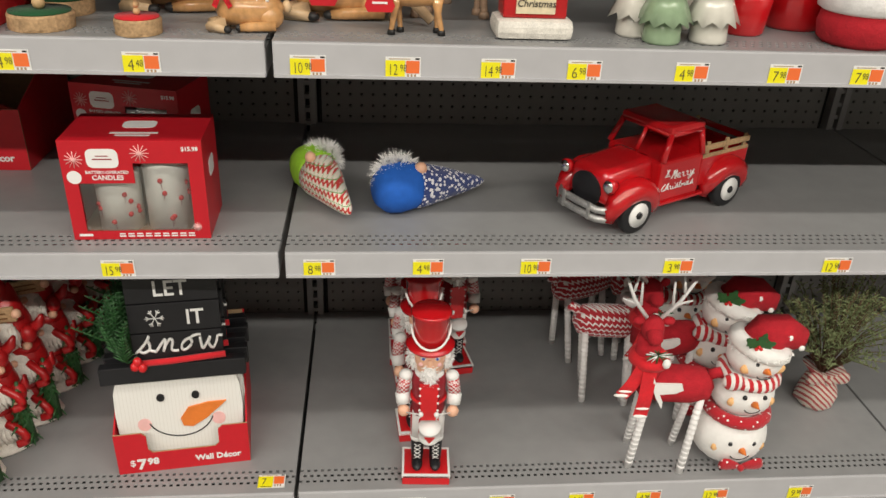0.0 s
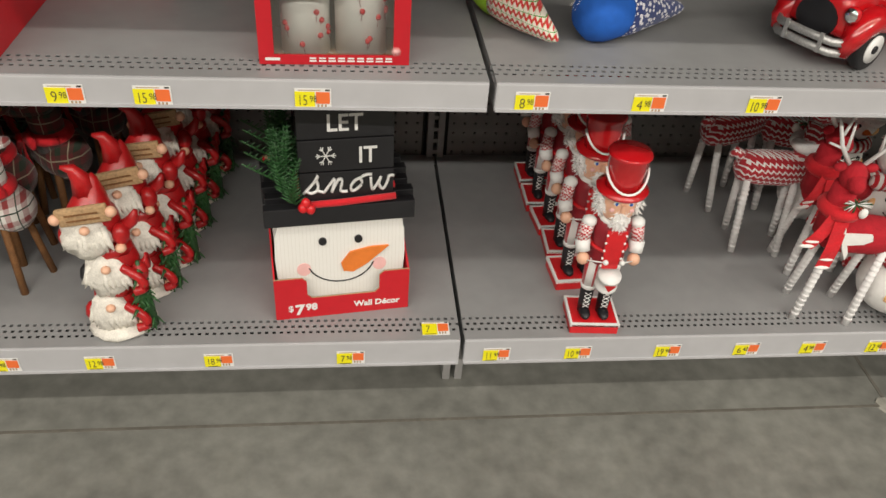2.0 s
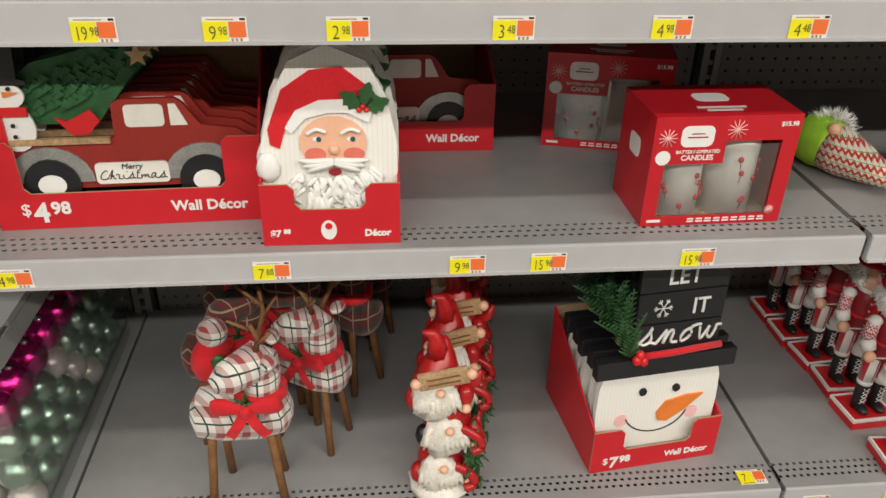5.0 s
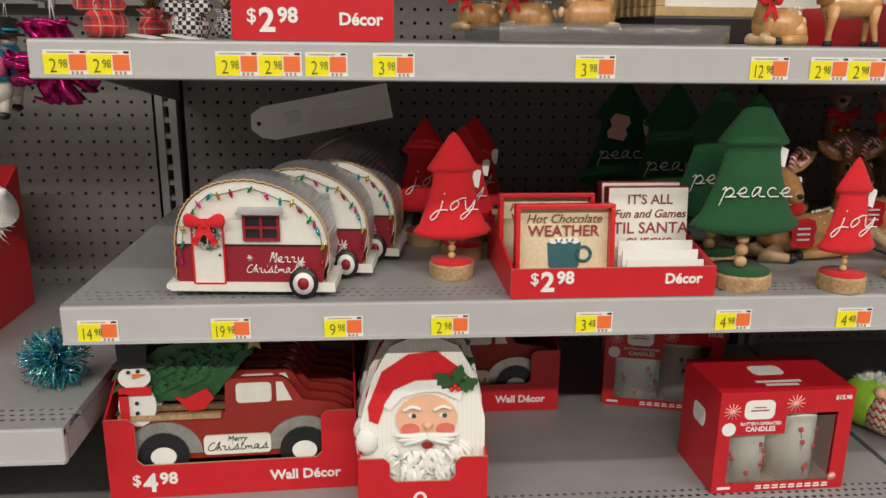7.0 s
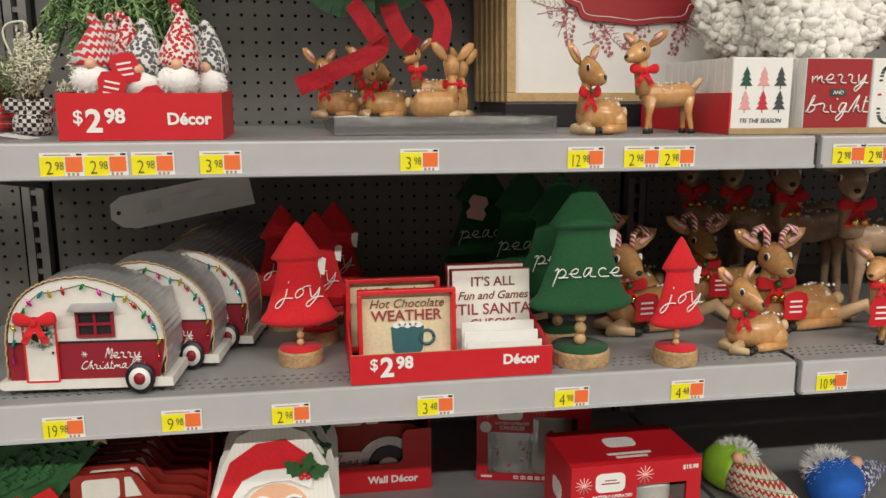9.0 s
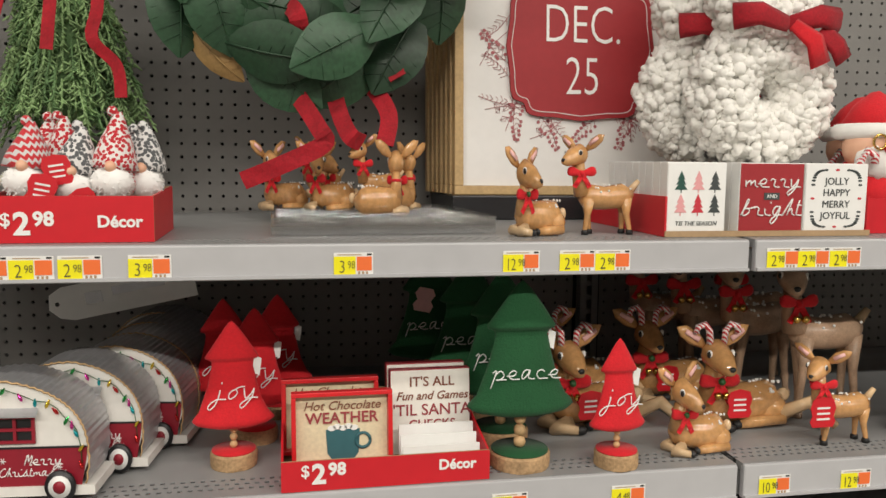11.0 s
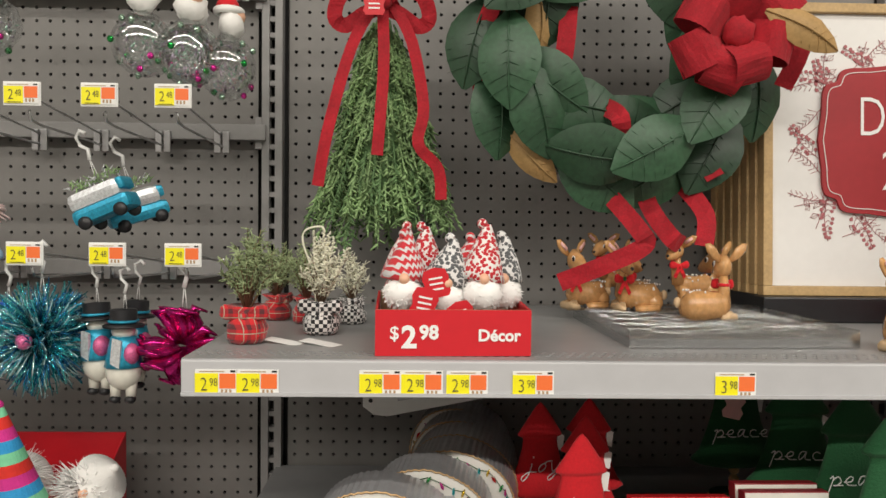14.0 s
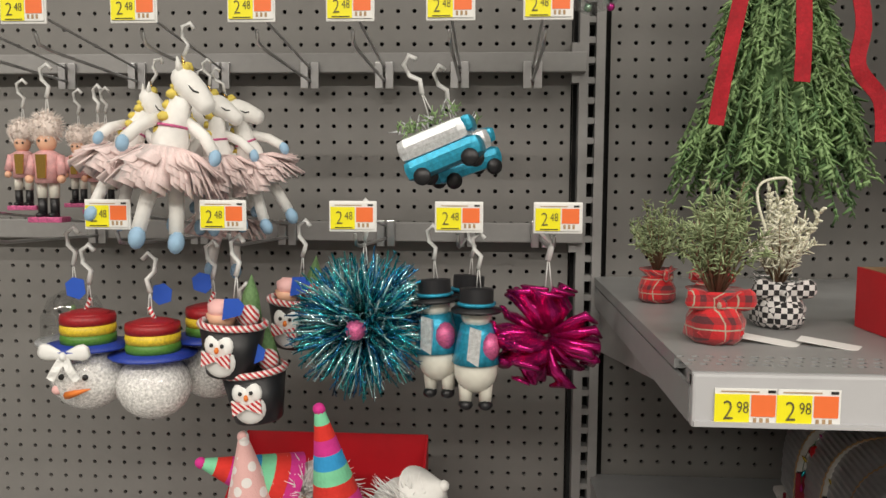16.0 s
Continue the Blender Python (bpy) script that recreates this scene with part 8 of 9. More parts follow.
def deco_jolly(t):
    for k, w in enumerate(("JOLLY", "HAPPY", "MERRY", "JOYFUL")):
        part("sign_word", text_mesh(w, 0.0145, M_PTREE[2], align="CENTER"), t, at=pose(0, -0.0006, 0.07 - 0.0165 * k))
    g = Mesh()
    for k in range(40):
        a = 2 * math.pi * k / 40
        x, z = 0.038 * math.copysign(abs(math.cos(a)) ** 0.4, math.cos(a)), 0.05 + 0.041 * math.copysign(abs(math.sin(a)) ** 0.4, math.sin(a))
        g.slab(disc(0.0022, 6, 1.6, 0.8, x, z), 0.0004, M_PTREE[3 if k % 10 == 0 else 2], pose(0, -0.0005, 0))
    part("leaf_border", g, t)


block_sign(-0.1115, 0.089, M_WHITE, "white block sign printed with six small trees", deco_trees)
block_sign(0.0035, 0.1, M_PLAQ, "red block sign lettered merry and bright", deco_merry)
block_sign(0.106, 0.1, M_WHITE, "white block sign lettered JOLLY HAPPY MERRY JOYFUL", deco_jolly)

# ---- fluffy white snowman wreaths ----
M_YARN = mat("white_loop_yarn", (0.83, 0.815, 0.77), 0.95, vary=0.05, scale=60, bump=0.3, bump_scale=120, sheen=0.2)


def yarn_ring(R, r, cz, seed, n):
    s, rr = Mesh(), random.Random(seed)
    s.ring((0, 0, cz), R, r * 0.9, M_YARN, 30, 12)
    for k in range(n):
        a, b = rr.uniform(0, 6.283), rr.uniform(0, 6.283)
        q = r * rr.uniform(0.86, 1.04)
        p = ((R + q * math.cos(b)) * math.cos(a), -q * math.sin(b), cz + (R + q * math.cos(b)) * math.sin(a))
        g = rr.uniform(0.0055, 0.0115)
        s.ball(p, (g * rr.uniform(0.8, 1.2), g, g * rr.uniform(0.75, 1.1)), M_YARN, 7, 0.5, k % 60)
    return s


def snow_wreath(m):
    t = thing("snowman_wreath", m, "fluffy white yarn snowman wreath with velvet scarf and black hat", "wreath", "snowman wreaths")
    part("lower_ring", yarn_ring(0.068, 0.047, 0.108, 1, 1700), t)
    part("upper_ring", yarn_ring(0.045, 0.043, 0.26, 2, 1250), t)
    b = Mesh()
    for sg in (-1, 1):
        b.tube([(0, -0.055, 0.205), (sg * 0.05, -0.062, 0.218), (sg * 0.088, -0.05, 0.214)], [0.012, 0.017, 0.02], M_VELVET, 6, flat=0.3, up=(0, 1, 0))
    b.tube([(0.005, -0.06, 0.205), (0.035, -0.07, 0.18), (0.05, -0.065, 0.145)], [0.01, 0.016, 0.018], M_REDFELT, 6, flat=0.15, up=(0, 1, 0))
    b.tube([(0.055, -0.055, 0.2), (0.085, -0.055, 0.175), (0.1, -0.05, 0.155)], [0.014, 0.016, 0.016], M_VELVET, 6, flat=0.15, up=(0, 1, 0))
    part("velvet_scarf", b, t, "dark red velvet bow scarf", at=pose(0, -0.014, 0.002))
    part("red_card_behind", Mesh().slab([(-0.02, 0.06), (0.02, 0.06), (0.02, 0.17), (-0.02, 0.17)], 0.002, M_CARD, pose(0, 0.02, 0)), t)
    part("hat_brim", Mesh().lathe([(0.066, 0), (0.068, 0.006), (0.065, 0.012)], M_BLACK, pose(0.01, 0, 0.335) @ Matrix.Diagonal((1, 0.5, 1, 1)), 24), t, "black felt hat")
    part("hat_crown", Mesh().lathe([(0.044, 0.01), (0.042, 0.08), (0.0, 0.083)], M_BLACK, pose(0.01, 0, 0.335) @ Matrix.Diagonal((1, 0.5, 1, 1)), 24), t)
    return t


sw = snow_wreath(pose(-0.022, 1.27, L3 + 0.1045))
copy_thing(sw, pose(-0.065, 1.37, L3 + 0.1045, 0, 0, 4))

# ---- red plush santas in a tray ----
ST = pose(0.17, 1.15, L3 + 0.0006)
st = thing("display_tray", ST, "red cardboard tray of plush Santas", "display tray", "red display trays")
part("front_panel", Mesh().box((0, 0, 0.026), (0.2, 0.003, 0.052), M_CARD), st)
part("bottom", Mesh().box((0, 0.1, 0.0015), (0.2, 0.196, 0.003), M_CARD_IN), st)
for x in (-0.0985, 0.0985):
    part("side_panel", Mesh().box((x, 0.1, 0.03), (0.003, 0.196, 0.06), M_CARD), st)
ps = Mesh()
ps.ball((0, 0, 0.055), (0.06, 0.045, 0.055), M_REDFELT, 16, 0.08)
ps.ball((0, -0.012, 0.125), (0.045, 0.036, 0.04), M_SKIN, 14)
ps.ball((0, -0.03, 0.105), (0.042, 0.022, 0.03), M_PLUSHW, 12, 0.2)
ps.ring((0, 0, 0.15), 0.04, 0.013, M_PLUSHW, 20, 8, plane="XY")
ps.lathe([(0.042, 0), (0.03, 0.035), (0.012, 0.06), (0, 0.066)], M_REDFELT, pose(0, 0, 0.15, 0, 15), 14, True, 0.1)
for x in (-0.016, 0.016):
    ps.ring((x, -0.05, 0.133), 0.011, 0.002, M_GOLD, 16, 5)
ps.ball((0, -0.052, 0.122), 0.008, M_RED, 8)
ps.tube([(-0.05, -0.05, 0.06), (-0.05, -0.055, 0.105), (-0.04, -0.055, 0.12), (-0.026, -0.055, 0.112), (-0.028, -0.055, 0.1)], 0.006, M_CANDY, 8)
psn = thing("plush_santa", ST @ pose(-0.04, 0.06, 0.004), "red plush Santa with gold glasses and candy cane", "plush santa", "plush santas", mesh=ps)
copy_thing(psn, ST @ pose(0.055, 0.08, 0.004, 0, 0, 12))
copy_thing(psn, ST @ pose(0.01, 0.16, 0.004, 0, 0, -15))

# ---- left bay: rails, hooks and flags ----
for z in (1.391, 1.65, 1.915):
    rl = thing("hook_rail", pose(0, 0, 0), "grey steel hook rail across the pegboard", "hook rail", "hook rails")
    part("rail", Mesh().box((-1.955, BACK - 0.028, z), (1.2, 0.012, 0.03), M_UPRIGHT, bev=0.002), rl)
    for x in (-2.5, -1.37):
        part("rail_arm", Mesh().box((x, BACK - 0.012, z), (0.012, 0.022, 0.06), M_UPRIGHT), rl)


def peg_hook(x, z, price, rail_y=BACK - 0.034):
    t = thing("peg_hook", pose(x, 0, z), "zinc wire display hook with a price flag", "hook", "display hooks")
    part("saddle", Mesh().box((-0.008, rail_y - 0.004, 0), (0.012, 0.006, 0.04), M_STEEL, bev=0.001).box((0.008, rail_y - 0.004, 0), (0.012, 0.006, 0.04), M_STEEL, bev=0.001), t)
    part("lower_wire", Mesh().tube([(0, rail_y - 0.006, -0.008), (0, 1.43, 0.0), (0, 1.4, 0.004), (0, 1.392, 0.018)], 0.0024, M_STEEL, 6), t)
    part("upper_wire", Mesh().tube([(0, rail_y - 0.006, 0.012), (0, 1.42, 0.038), (0, 1.369, 0.04)], 0.002, M_STEEL, 6), t)
    part("flag_plate", Mesh().box((0.002, 1.3675, 0.04), (0.056, 0.003, 0.036), M_WHITE, bev=0.001), t, "clear-edged flag plate")
    price_tag(x - 0.024, 1.3645, z + 0.025, price, w=0.052, h=0.0305, name="price_flag", group="hook price flags")
    return t


for x in (-2.12, -1.954, -1.814, -1.659, -1.535, -1.421):
    peg_hook(x, 1.389, "248")
for x in (-2.16, -2.048, -1.915, -1.776, -1.661, -1.546, -1.436):
    peg_hook(x, 1.63, "248")
for x in (-1.9, -1.7, -1.5, -1.4):
    peg_hook(x, 1.915, "248")

M_LOOP = mat("white_hang_loop", (0.75, 0.75, 0.74), 0.4)
M_BLUETAG = mat("blue_paper_tag", (0.02, 0.09, 0.5), 0.5)


def hang_loop(s, top, r=0.02):
    """Plastic hook with thread down to the ornament's top at z=top."""
    s.tube([(0.0, 0, top), (0.002, 0, top + 0.03)], 0.0007, M_LOOP, 4)
    s.tube([(0.006, 0, top), (0.003, 0, top + 0.03)], 0.0007, M_LOOP, 4)
    s.tube([(0.002, 0, top + 0.028), (0.006, 0, top + 0.045), (-0.004, 0, top + 0.055), (-0.006, 0, top + 0.07), (0.004, 0, top + 0.078), (0.011, 0, top + 0.07)], 0.0032, M_LOOP, 6)
    return s


def tinsel_ball(m, R, mt, n, core, label, hook, seed, group="", curl=0.0, coremat=None):
    t = thing("tinsel_ornament", m, label, "ornament", group)
    s, rr = Mesh(), random.Random(seed)
    for k in range(n):
        d = Vector((rr.gauss(0, 1), rr.gauss(0, 0.75), rr.gauss(0, 1))).normalized()
        L = R * rr.uniform(0.75, 1.03)
        o = Vector((rr.gauss(0, 1), rr.gauss(0, 1), rr.gauss(0, 1))).cross(d).normalized() * 0.006
        s.tube([d * core, d * (core + L) * 0.55 + o, d * L], [0.0022, 0.0018, 0.0009], mt[k % len(mt)], 3)
        for j in range(5):
            p = d * (L * (0.45 + 0.12 * j))
            q = Vector((rr.gauss(0, 1), rr.gauss(0, 1), rr.gauss(0, 1))).normalized() * 0.008
            s.tube([p, p + q], [0.0008, 0.0005], mt[(k + j) % len(mt)], 3)
    part("tinsel", s, t)
    if coremat:
        part("core_ball", Mesh().ball((0, -R * 0.55, 0), 0.012, coremat, 12), t, "pink glitter centre")
    if hook:
        part("hang_loop", hang_loop(Mesh(), R * 0.75), t)
    return t


M_TINT = [mat("teal_tinsel", (0.01, 0.3, 0.38), 0.2, metal=0.8, vary=0.4, scale=90), mat("blue_tinsel", (0.03, 0.2, 0.42), 0.2, metal=0.8, vary=0.4, scale=90), mat("aqua_tinsel", (0.1, 0.5, 0.5), 0.2, metal=0.8, vary=0.3, scale=90), mat("silvery_aqua_tinsel", (0.5, 0.75, 0.78), 0.15, metal=0.8, vary=0.3, scale=90)]
M_PGLIT = mat("pink_glitter", (0.6, 0.12, 0.28), 0.4, metal=0.3, vary=0.5, scale=300)
tinsel_ball(pose(-1.652, 1.405, 1.297), 0.096, M_TINT, 620, 0.01, "round teal tinsel burst ornament with pink centre", True, 5, "tinsel ornaments", coremat=M_PGLIT)
tinsel_ball(pose(-1.405, 1.215, 0.838 + 0.04), 0.052, M_TINT, 240, 0.008, "teal tinsel ornament lying on the shelf", False, 6, "tinsel ornaments")
pk = thing("foil_ornament", pose(-1.43, 1.4, 1.285) @ Matrix.Scale(1.25, 4), "magenta foil flower ornament with curled petals", "ornament")
pm, rr3 = Mesh(), random.Random(15)
for k in range(34):
    d = Vector((rr3.gauss(0, 1), rr3.gauss(0, 0.8), rr3.gauss(0, 0.8))).normalized()
    s1_ = d.cross(Vector((0.2, 0.5, 0.8))).normalized()
    pm.tube([d * 0.01, d * 0.035 + s1_ * 0.004, d * 0.05 + s1_ * 0.014, d * 0.052 - s1_ * 0.003], [0.008, 0.013, 0.011, 0.004], M_MAG, 7, flat=0.45)
part("petals", pm, pk)
part("hang_loop", hang_loop(Mesh(), 0.045), pk)

M_SKYBLUE = mat("glitter_sky_blue", (0.03, 0.33, 0.5), 0.3, metal=0.4, vary=0.35, scale=200)
M_SILVER = mat("glitter_silver", (0.7, 0.72, 0.74), 0.3, metal=0.5, vary=0.3, scale=200)


def van_ornament(m):
    t = thing("van_ornament", m, "glittery blue and silver glass van ornament carrying a tree", "ornament", "van ornaments")
    part("lower_body", Mesh().box((0, 0, 0.012), (0.1, 0.045, 0.026), M_SKYBLUE, bev=0.01), t)
    part("upper_body", Mesh().box((-0.004, 0, 0.037), (0.092, 0.042, 0.03), M_SILVER, bev=0.012), t)
    part("nose", Mesh().box((0.042, 0, 0.04), (0.014, 0.038, 0.02), M_SKYBLUE, bev=0.006), t)
    for x in (-0.03, 0.032):
        for y in (-0.022, 0.022):
            part("wheel", Mesh().lathe([(0.0, -0.004), (0.01, -0.004), (0.011, 0), (0.01, 0.004), (0, 0.004)], M_BLACK, pose(x, y, 0.0, 90), 14), t)
    g, rr = Mesh(), random.Random(1)
    for k in range(90):
        p = Vector((rr.uniform(-0.045, 0.035), rr.gauss(0, 0.009), 0.056 + rr.uniform(0, 0.012)))
        g.tube([p, p + Vector((rr.gauss(0, 1), rr.gauss(0, 1), rr.gauss(0.3, 1))).normalized() * 0.011], [0.0015, 0.0006], M_CEDAR if k % 3 else M_SILVER, 3)
    part("roof_tree", g, t, "frosted green tree on the roof")
    part("hang_loop", hang_loop(Mesh(), 0.066), t)
    return t


vn = van_ornament(pose(-1.548, 1.415, 1.487, 0, -22, -8))
copy_thing(vn, pose(-1.53, 1.5, 1.48, 0, -18, 30))


def llama(m):
    s = Mesh()
    s.ball((0, 0, 0.04), (0.032, 0.03, 0.034), M_IVORY, 14)
    for x in (-0.014, 0.014):
        s.tube([(x, 0, 0.03), (x, -0.004, -0.006)], [0.012, 0.009], M_IVORY, 8)
        s.ball((x, -0.006, -0.01), (0.0105, 0.013, 0.008), M_BLACK, 8)
    s.lathe([(0.034, 0), (0.03, 0.02), (0.026, 0.04), (0.022, 0.055)], M_SKYBLUE, pose(0, 0, 0.05), 14)
    s.slab([(-0.012, 0.06), (0.004, 0.05), (0.008, 0.1), (-0.008, 0.105)], 0.006, M_SILVER, pose(0, -0.034, 0))
    s.ball((0.02, -0.015, 0.075), (0.014, 0.018, 0.02), M_PGLIT, 8)
    s.ball((0, 0, 0.115), (0.022, 0.022, 0.016), M_IVORY, 10)
    s.lathe([(0.036, 0.0), (0.036, 0.004), (0.024, 0.006), (0.024, 0.032), (0.0, 0.034)], M_BLACK, pose(0, 0, 0.122), 18)
    s.ring((0, 0, 0.133), 0.025, 0.003, M_SKYBLUE, 16, 5, plane="XY")
    hang_loop(s, 0.155)
    return thing("snowman_ornament", m, "white glass snowman ornament with black top hat and blue scarf", "ornament", "snowman ornaments", mesh=s)


lmn = llama(pose(-1.512, 1.375, 1.215) @ Matrix.Scale(0.84, 4))
copy_thing(lmn, pose(-1.556, 1.4, 1.222, 0, -4, -20))
copy_thing(lmn, pose(-1.53, 1.46, 1.22, 0, 3, 15))

M_BEADS = mat("white_foam_beads_under_glass", (0.82, 0.81, 0.79), 0.1, vary=0.5, scale=300, bump=0.7, bump_scale=420, coat=1.0)
RAIN = [mat("glitter_" + n, c, 0.45, vary=0.3, scale=300) for n, c in (("dark_red", (0.3, 0.01, 0.015)), ("yellow", (0.7, 0.5, 0.03)), ("green", (0.08, 0.22, 0.03)), ("royal_blue", (0.02, 0.05, 0.35)))]


def globe_snowman(m, face, label):
    s = Mesh()
    s.ball((0, 0, 0.0), (0.047, 0.044, 0.043), M_BEADS, 22)
    s.lathe([(0.052, 0.038), (0.054, 0.041), (0.03, 0.045)], RAIN[3], None, 22)
    for k in range(3):
        s.lathe([(0.033, 0.044 + 0.012 * k), (0.034, 0.05 + 0.012 * k), (0.033, 0.0562 + 0.012 * k), (0.0, 0.0563 + 0.012 * k)], RAIN[2 - k], None, 20)
    s.ball((0, 0, 0.08), (0.028, 0.028, 0.006), RAIN[0], 12)
    if face:
        for x in (-0.014, 0.016):
            s.ball((x, -0.0415, 0.008), 0.0038, M_INK, 8)
        s.tube([(-0.006, -0.046, -0.014), (0.008, -0.05, -0.009), (0.026, -0.05, -0.004)], [0.005, 0.004, 0.001], M_ORANGE, 6)
        for x in (-0.024,):
            s.ball((x, -0.035, -0.01), (0.007, 0.005, 0.006), M_PINK, 8)
        bow(s, (-0.005, -0.05, 0.036), 0.034, M_WHITE)
    s.tube([(-0.004, 0, 0.08), (0.004, 0, 0.1)], 0.0028, M_CANDY, 6)
    s.slab([(-0.012, 0.105), (0.004, 0.1), (0.012, 0.108), (0.01, 0.125), (-0.004, 0.128), (-0.014, 0.12)], 0.0008, M_BLUETAG, pose(-0.006, -0.015, 0))
    hang_loop(s, 0.09)
    return thing("globe_ornament", m, label, "ornament", "bead-filled snowman ornaments", mesh=s)


g1 = globe_snowman(pose(-2.005, 1.412, 1.221), True, "bead-filled glass snowman ornament with rainbow glitter hat and face")
g2 = globe_snowman(pose(-1.92, 1.41, 1.211, 0, 0, 180), False, "bead-filled glass globe ornament with rainbow glitter hat")
copy_thing(g2, pose(-1.866, 1.47, 1.222))


def penguin_pot(m):
    s = Mesh()
    s.lathe([(0.028, 0), (0.03, 0.002), (0.04, 0.062), (0.037, 0.062), (0.0, 0.058)], M_BLACK, None, 22)
    s.ring((0, 0, 0.064), 0.039, 0.0045, M_CANDY, 24, 7, plane="XY")
    s.ball((0, -0.0305, 0.022), (0.02, 0.008, 0.019), M_WHITE, 14)
    s.ball((0, -0.034, 0.038), (0.016, 0.006, 0.014), M_WHITE, 12)
    for x in (-0.0085, 0.0085):
        s.ball((x, -0.035, 0.043), (0.0105, 0.006, 0.013), M_WHITE, 10)
        s.ball((x * 0.8, -0.041, 0.044), 0.0026, M_INK, 6)
        s.slab([(0, 0.0255), (x * 2.1, 0.0175), (x * 2.1, 0.0365), (0, 0.0295)], 0.004, M_CANDY, pose(0, -0.044, 0))
    s.ball((0, -0.041, 0.038), (0.003, 0.004, 0.004), M_ORANGE, 6)
    s.lathe([(0.015, 0), (0.019, 0.014)], M_SKIN, pose(-0.012, -0.006, 0.062), 12)
    s.ball((-0.012, -0.006, 0.082), (0.019, 0.019, 0.012), M_PINK, 10, 0.2)
    s.ball((0.02, 0.0, 0.075), 0.014, M_CANDY, 10)
    s.lathe([(0.016, 0), (0.009, 0.03), (0, 0.055)], M_CEDARDK, pose(0.016, 0.014, 0.07), 10, True, 0.4)
    s.slab([(-0.012, 0.072), (0.012, 0.08), (0.016, 0.092), (0.008, 0.1), (-0.01, 0.098)], 0.0008, M_BLUETAG, pose(0.01, -0.025, 0))
    hang_loop(s, 0.095)
    return thing("penguin_ornament", m, "black bucket ornament with penguin face and candy rim", "ornament", "penguin bucket ornaments", mesh=s)


pg = penguin_pot(pose(-1.815, 1.395, 1.231, 0, 3, -8))
copy_thing(pg, pose(-1.785, 1.41, 1.17, 0, -6, 0))
copy_thing(pg, pose(-1.76, 1.5, 1.245, 0, 4, -10))

cl = thing("cloche_ornament", pose(-2.045, 1.45, 1.26), "clear glass dome ornament with a tiny tree inside", "ornament")
part("dome", Mesh().lathe([(0.04, 0), (0.04, 0.03), (0.03, 0.055), (0.01, 0.066), (0.004, 0.072)], M_CLEAR, None, 22), cl)
part("plate", Mesh().lathe([(0.047, -0.004), (0.047, 0.0), (0.0, 0.001)], M_SILVER, None, 22), cl)
part("tiny_tree", Mesh().lathe([(0.018, 0.002), (0.012, 0.02), (0.002, 0.045)], M_CEDAR, None, 10, True, 0.4), cl)
part("hang_loop", hang_loop(Mesh(), 0.07), cl)

M_TULLE = mat("pink_tulle", (0.87, 0.7, 0.68), 0.9, vary=0.12, scale=40, sheen=0.6)
M_UBLUE = mat("pale_blue_plush", (0.32, 0.5, 0.68), 0.9, vary=0.1, bump=0.3)
M_UHAIR = mat("yellow_yarn_mane", (0.75, 0.6, 0.12), 0.85, vary=0.2)


def unicorn(m):
    s = Mesh()
    s.tube([(0, 0, 0.0), (0, 0, 0.04), (0.003, 0, 0.075), (0.008, -0.004, 0.105)], [0.024, 0.028, 0.019, 0.017], M_PLUSHW, 12)
    s.tube(bend([(-0.01, 0, 0.128), (0.004, -0.004, 0.13), (0.024, -0.014, 0.116), (0.044, -0.022, 0.096), (0.05, -0.025, 0.09)], 3), [0.006, 0.014, 0.019, 0.022, 0.022, 0.021, 0.02, 0.018, 0.016, 0.015, 0.012, 0.008, 0.003], M_PLUSHW, 12)
    for sg in (-1, 1):
        s.tube([(0.0, sg * 0.014, 0.142), (-0.008, sg * 0.02, 0.162)], [0.007, 0.001], M_PLUSHW, 6)
    s.lathe([(0.005, 0), (0.0, 0.026)], M_GOLD, pose(0.008, -0.004, 0.146, 0, -25), 8)
    for k in range(9):
        s.ball((0.01 - 0.0035 * k, -0.006 + 0.005 * (-1) ** k, 0.152 - 0.003 * k - 0.0012 * k * k), (0.009, 0.009, 0.0075), M_UHAIR, 7, 0.3, k)
    s.tube([(0.014, -0.03, 0.122), (0.021, -0.034, 0.115), (0.029, -0.034, 0.114)], 0.0014, M_INK, 4)
    rr = random.Random(4)
    for k in range(120):
        a = rr.uniform(0, 6.3)
        s.tube([(0.014 * math.cos(a), 0.014 * math.sin(a), 0.03), (0.042 * math.cos(a), 0.038 * math.sin(a), 0.022), (rr.uniform(0.058, 0.09) * math.cos(a), 0.07 * math.sin(a), rr.uniform(-0.042, 0.004))], [0.006, 0.012, 0.016], M_TULLE, 5, flat=0.1)
    for sg in (-1, 1):
        s.tube([(sg * 0.02, 0, 0.07), (sg * 0.046, -0.018, 0.052), (sg * 0.062, -0.034, 0.03)], 0.0095, M_PLUSHW, 8)
        s.ball((sg * 0.065, -0.037, 0.022), (0.0095, 0.0095, 0.013), M_UBLUE, 8)
        s.tube([(sg * 0.012, 0, 0.0), (sg * 0.022, -0.01, -0.06), (sg * 0.027, -0.014, -0.1)], 0.0115, M_PLUSHW, 8)
        s.ball((sg * 0.028, -0.018, -0.112), (0.0125, 0.018, 0.018), M_UBLUE, 10)
    s.ring((0.0, 0, 0.06), 0.023, 0.0022, M_PGLIT, 16, 5, plane="XY")
    hang_loop(s, 0.14)
    return thing("unicorn_ornament", m, "white plush unicorn ornament in a pink tulle skirt", "ornament", "unicorn ornaments", mesh=s)


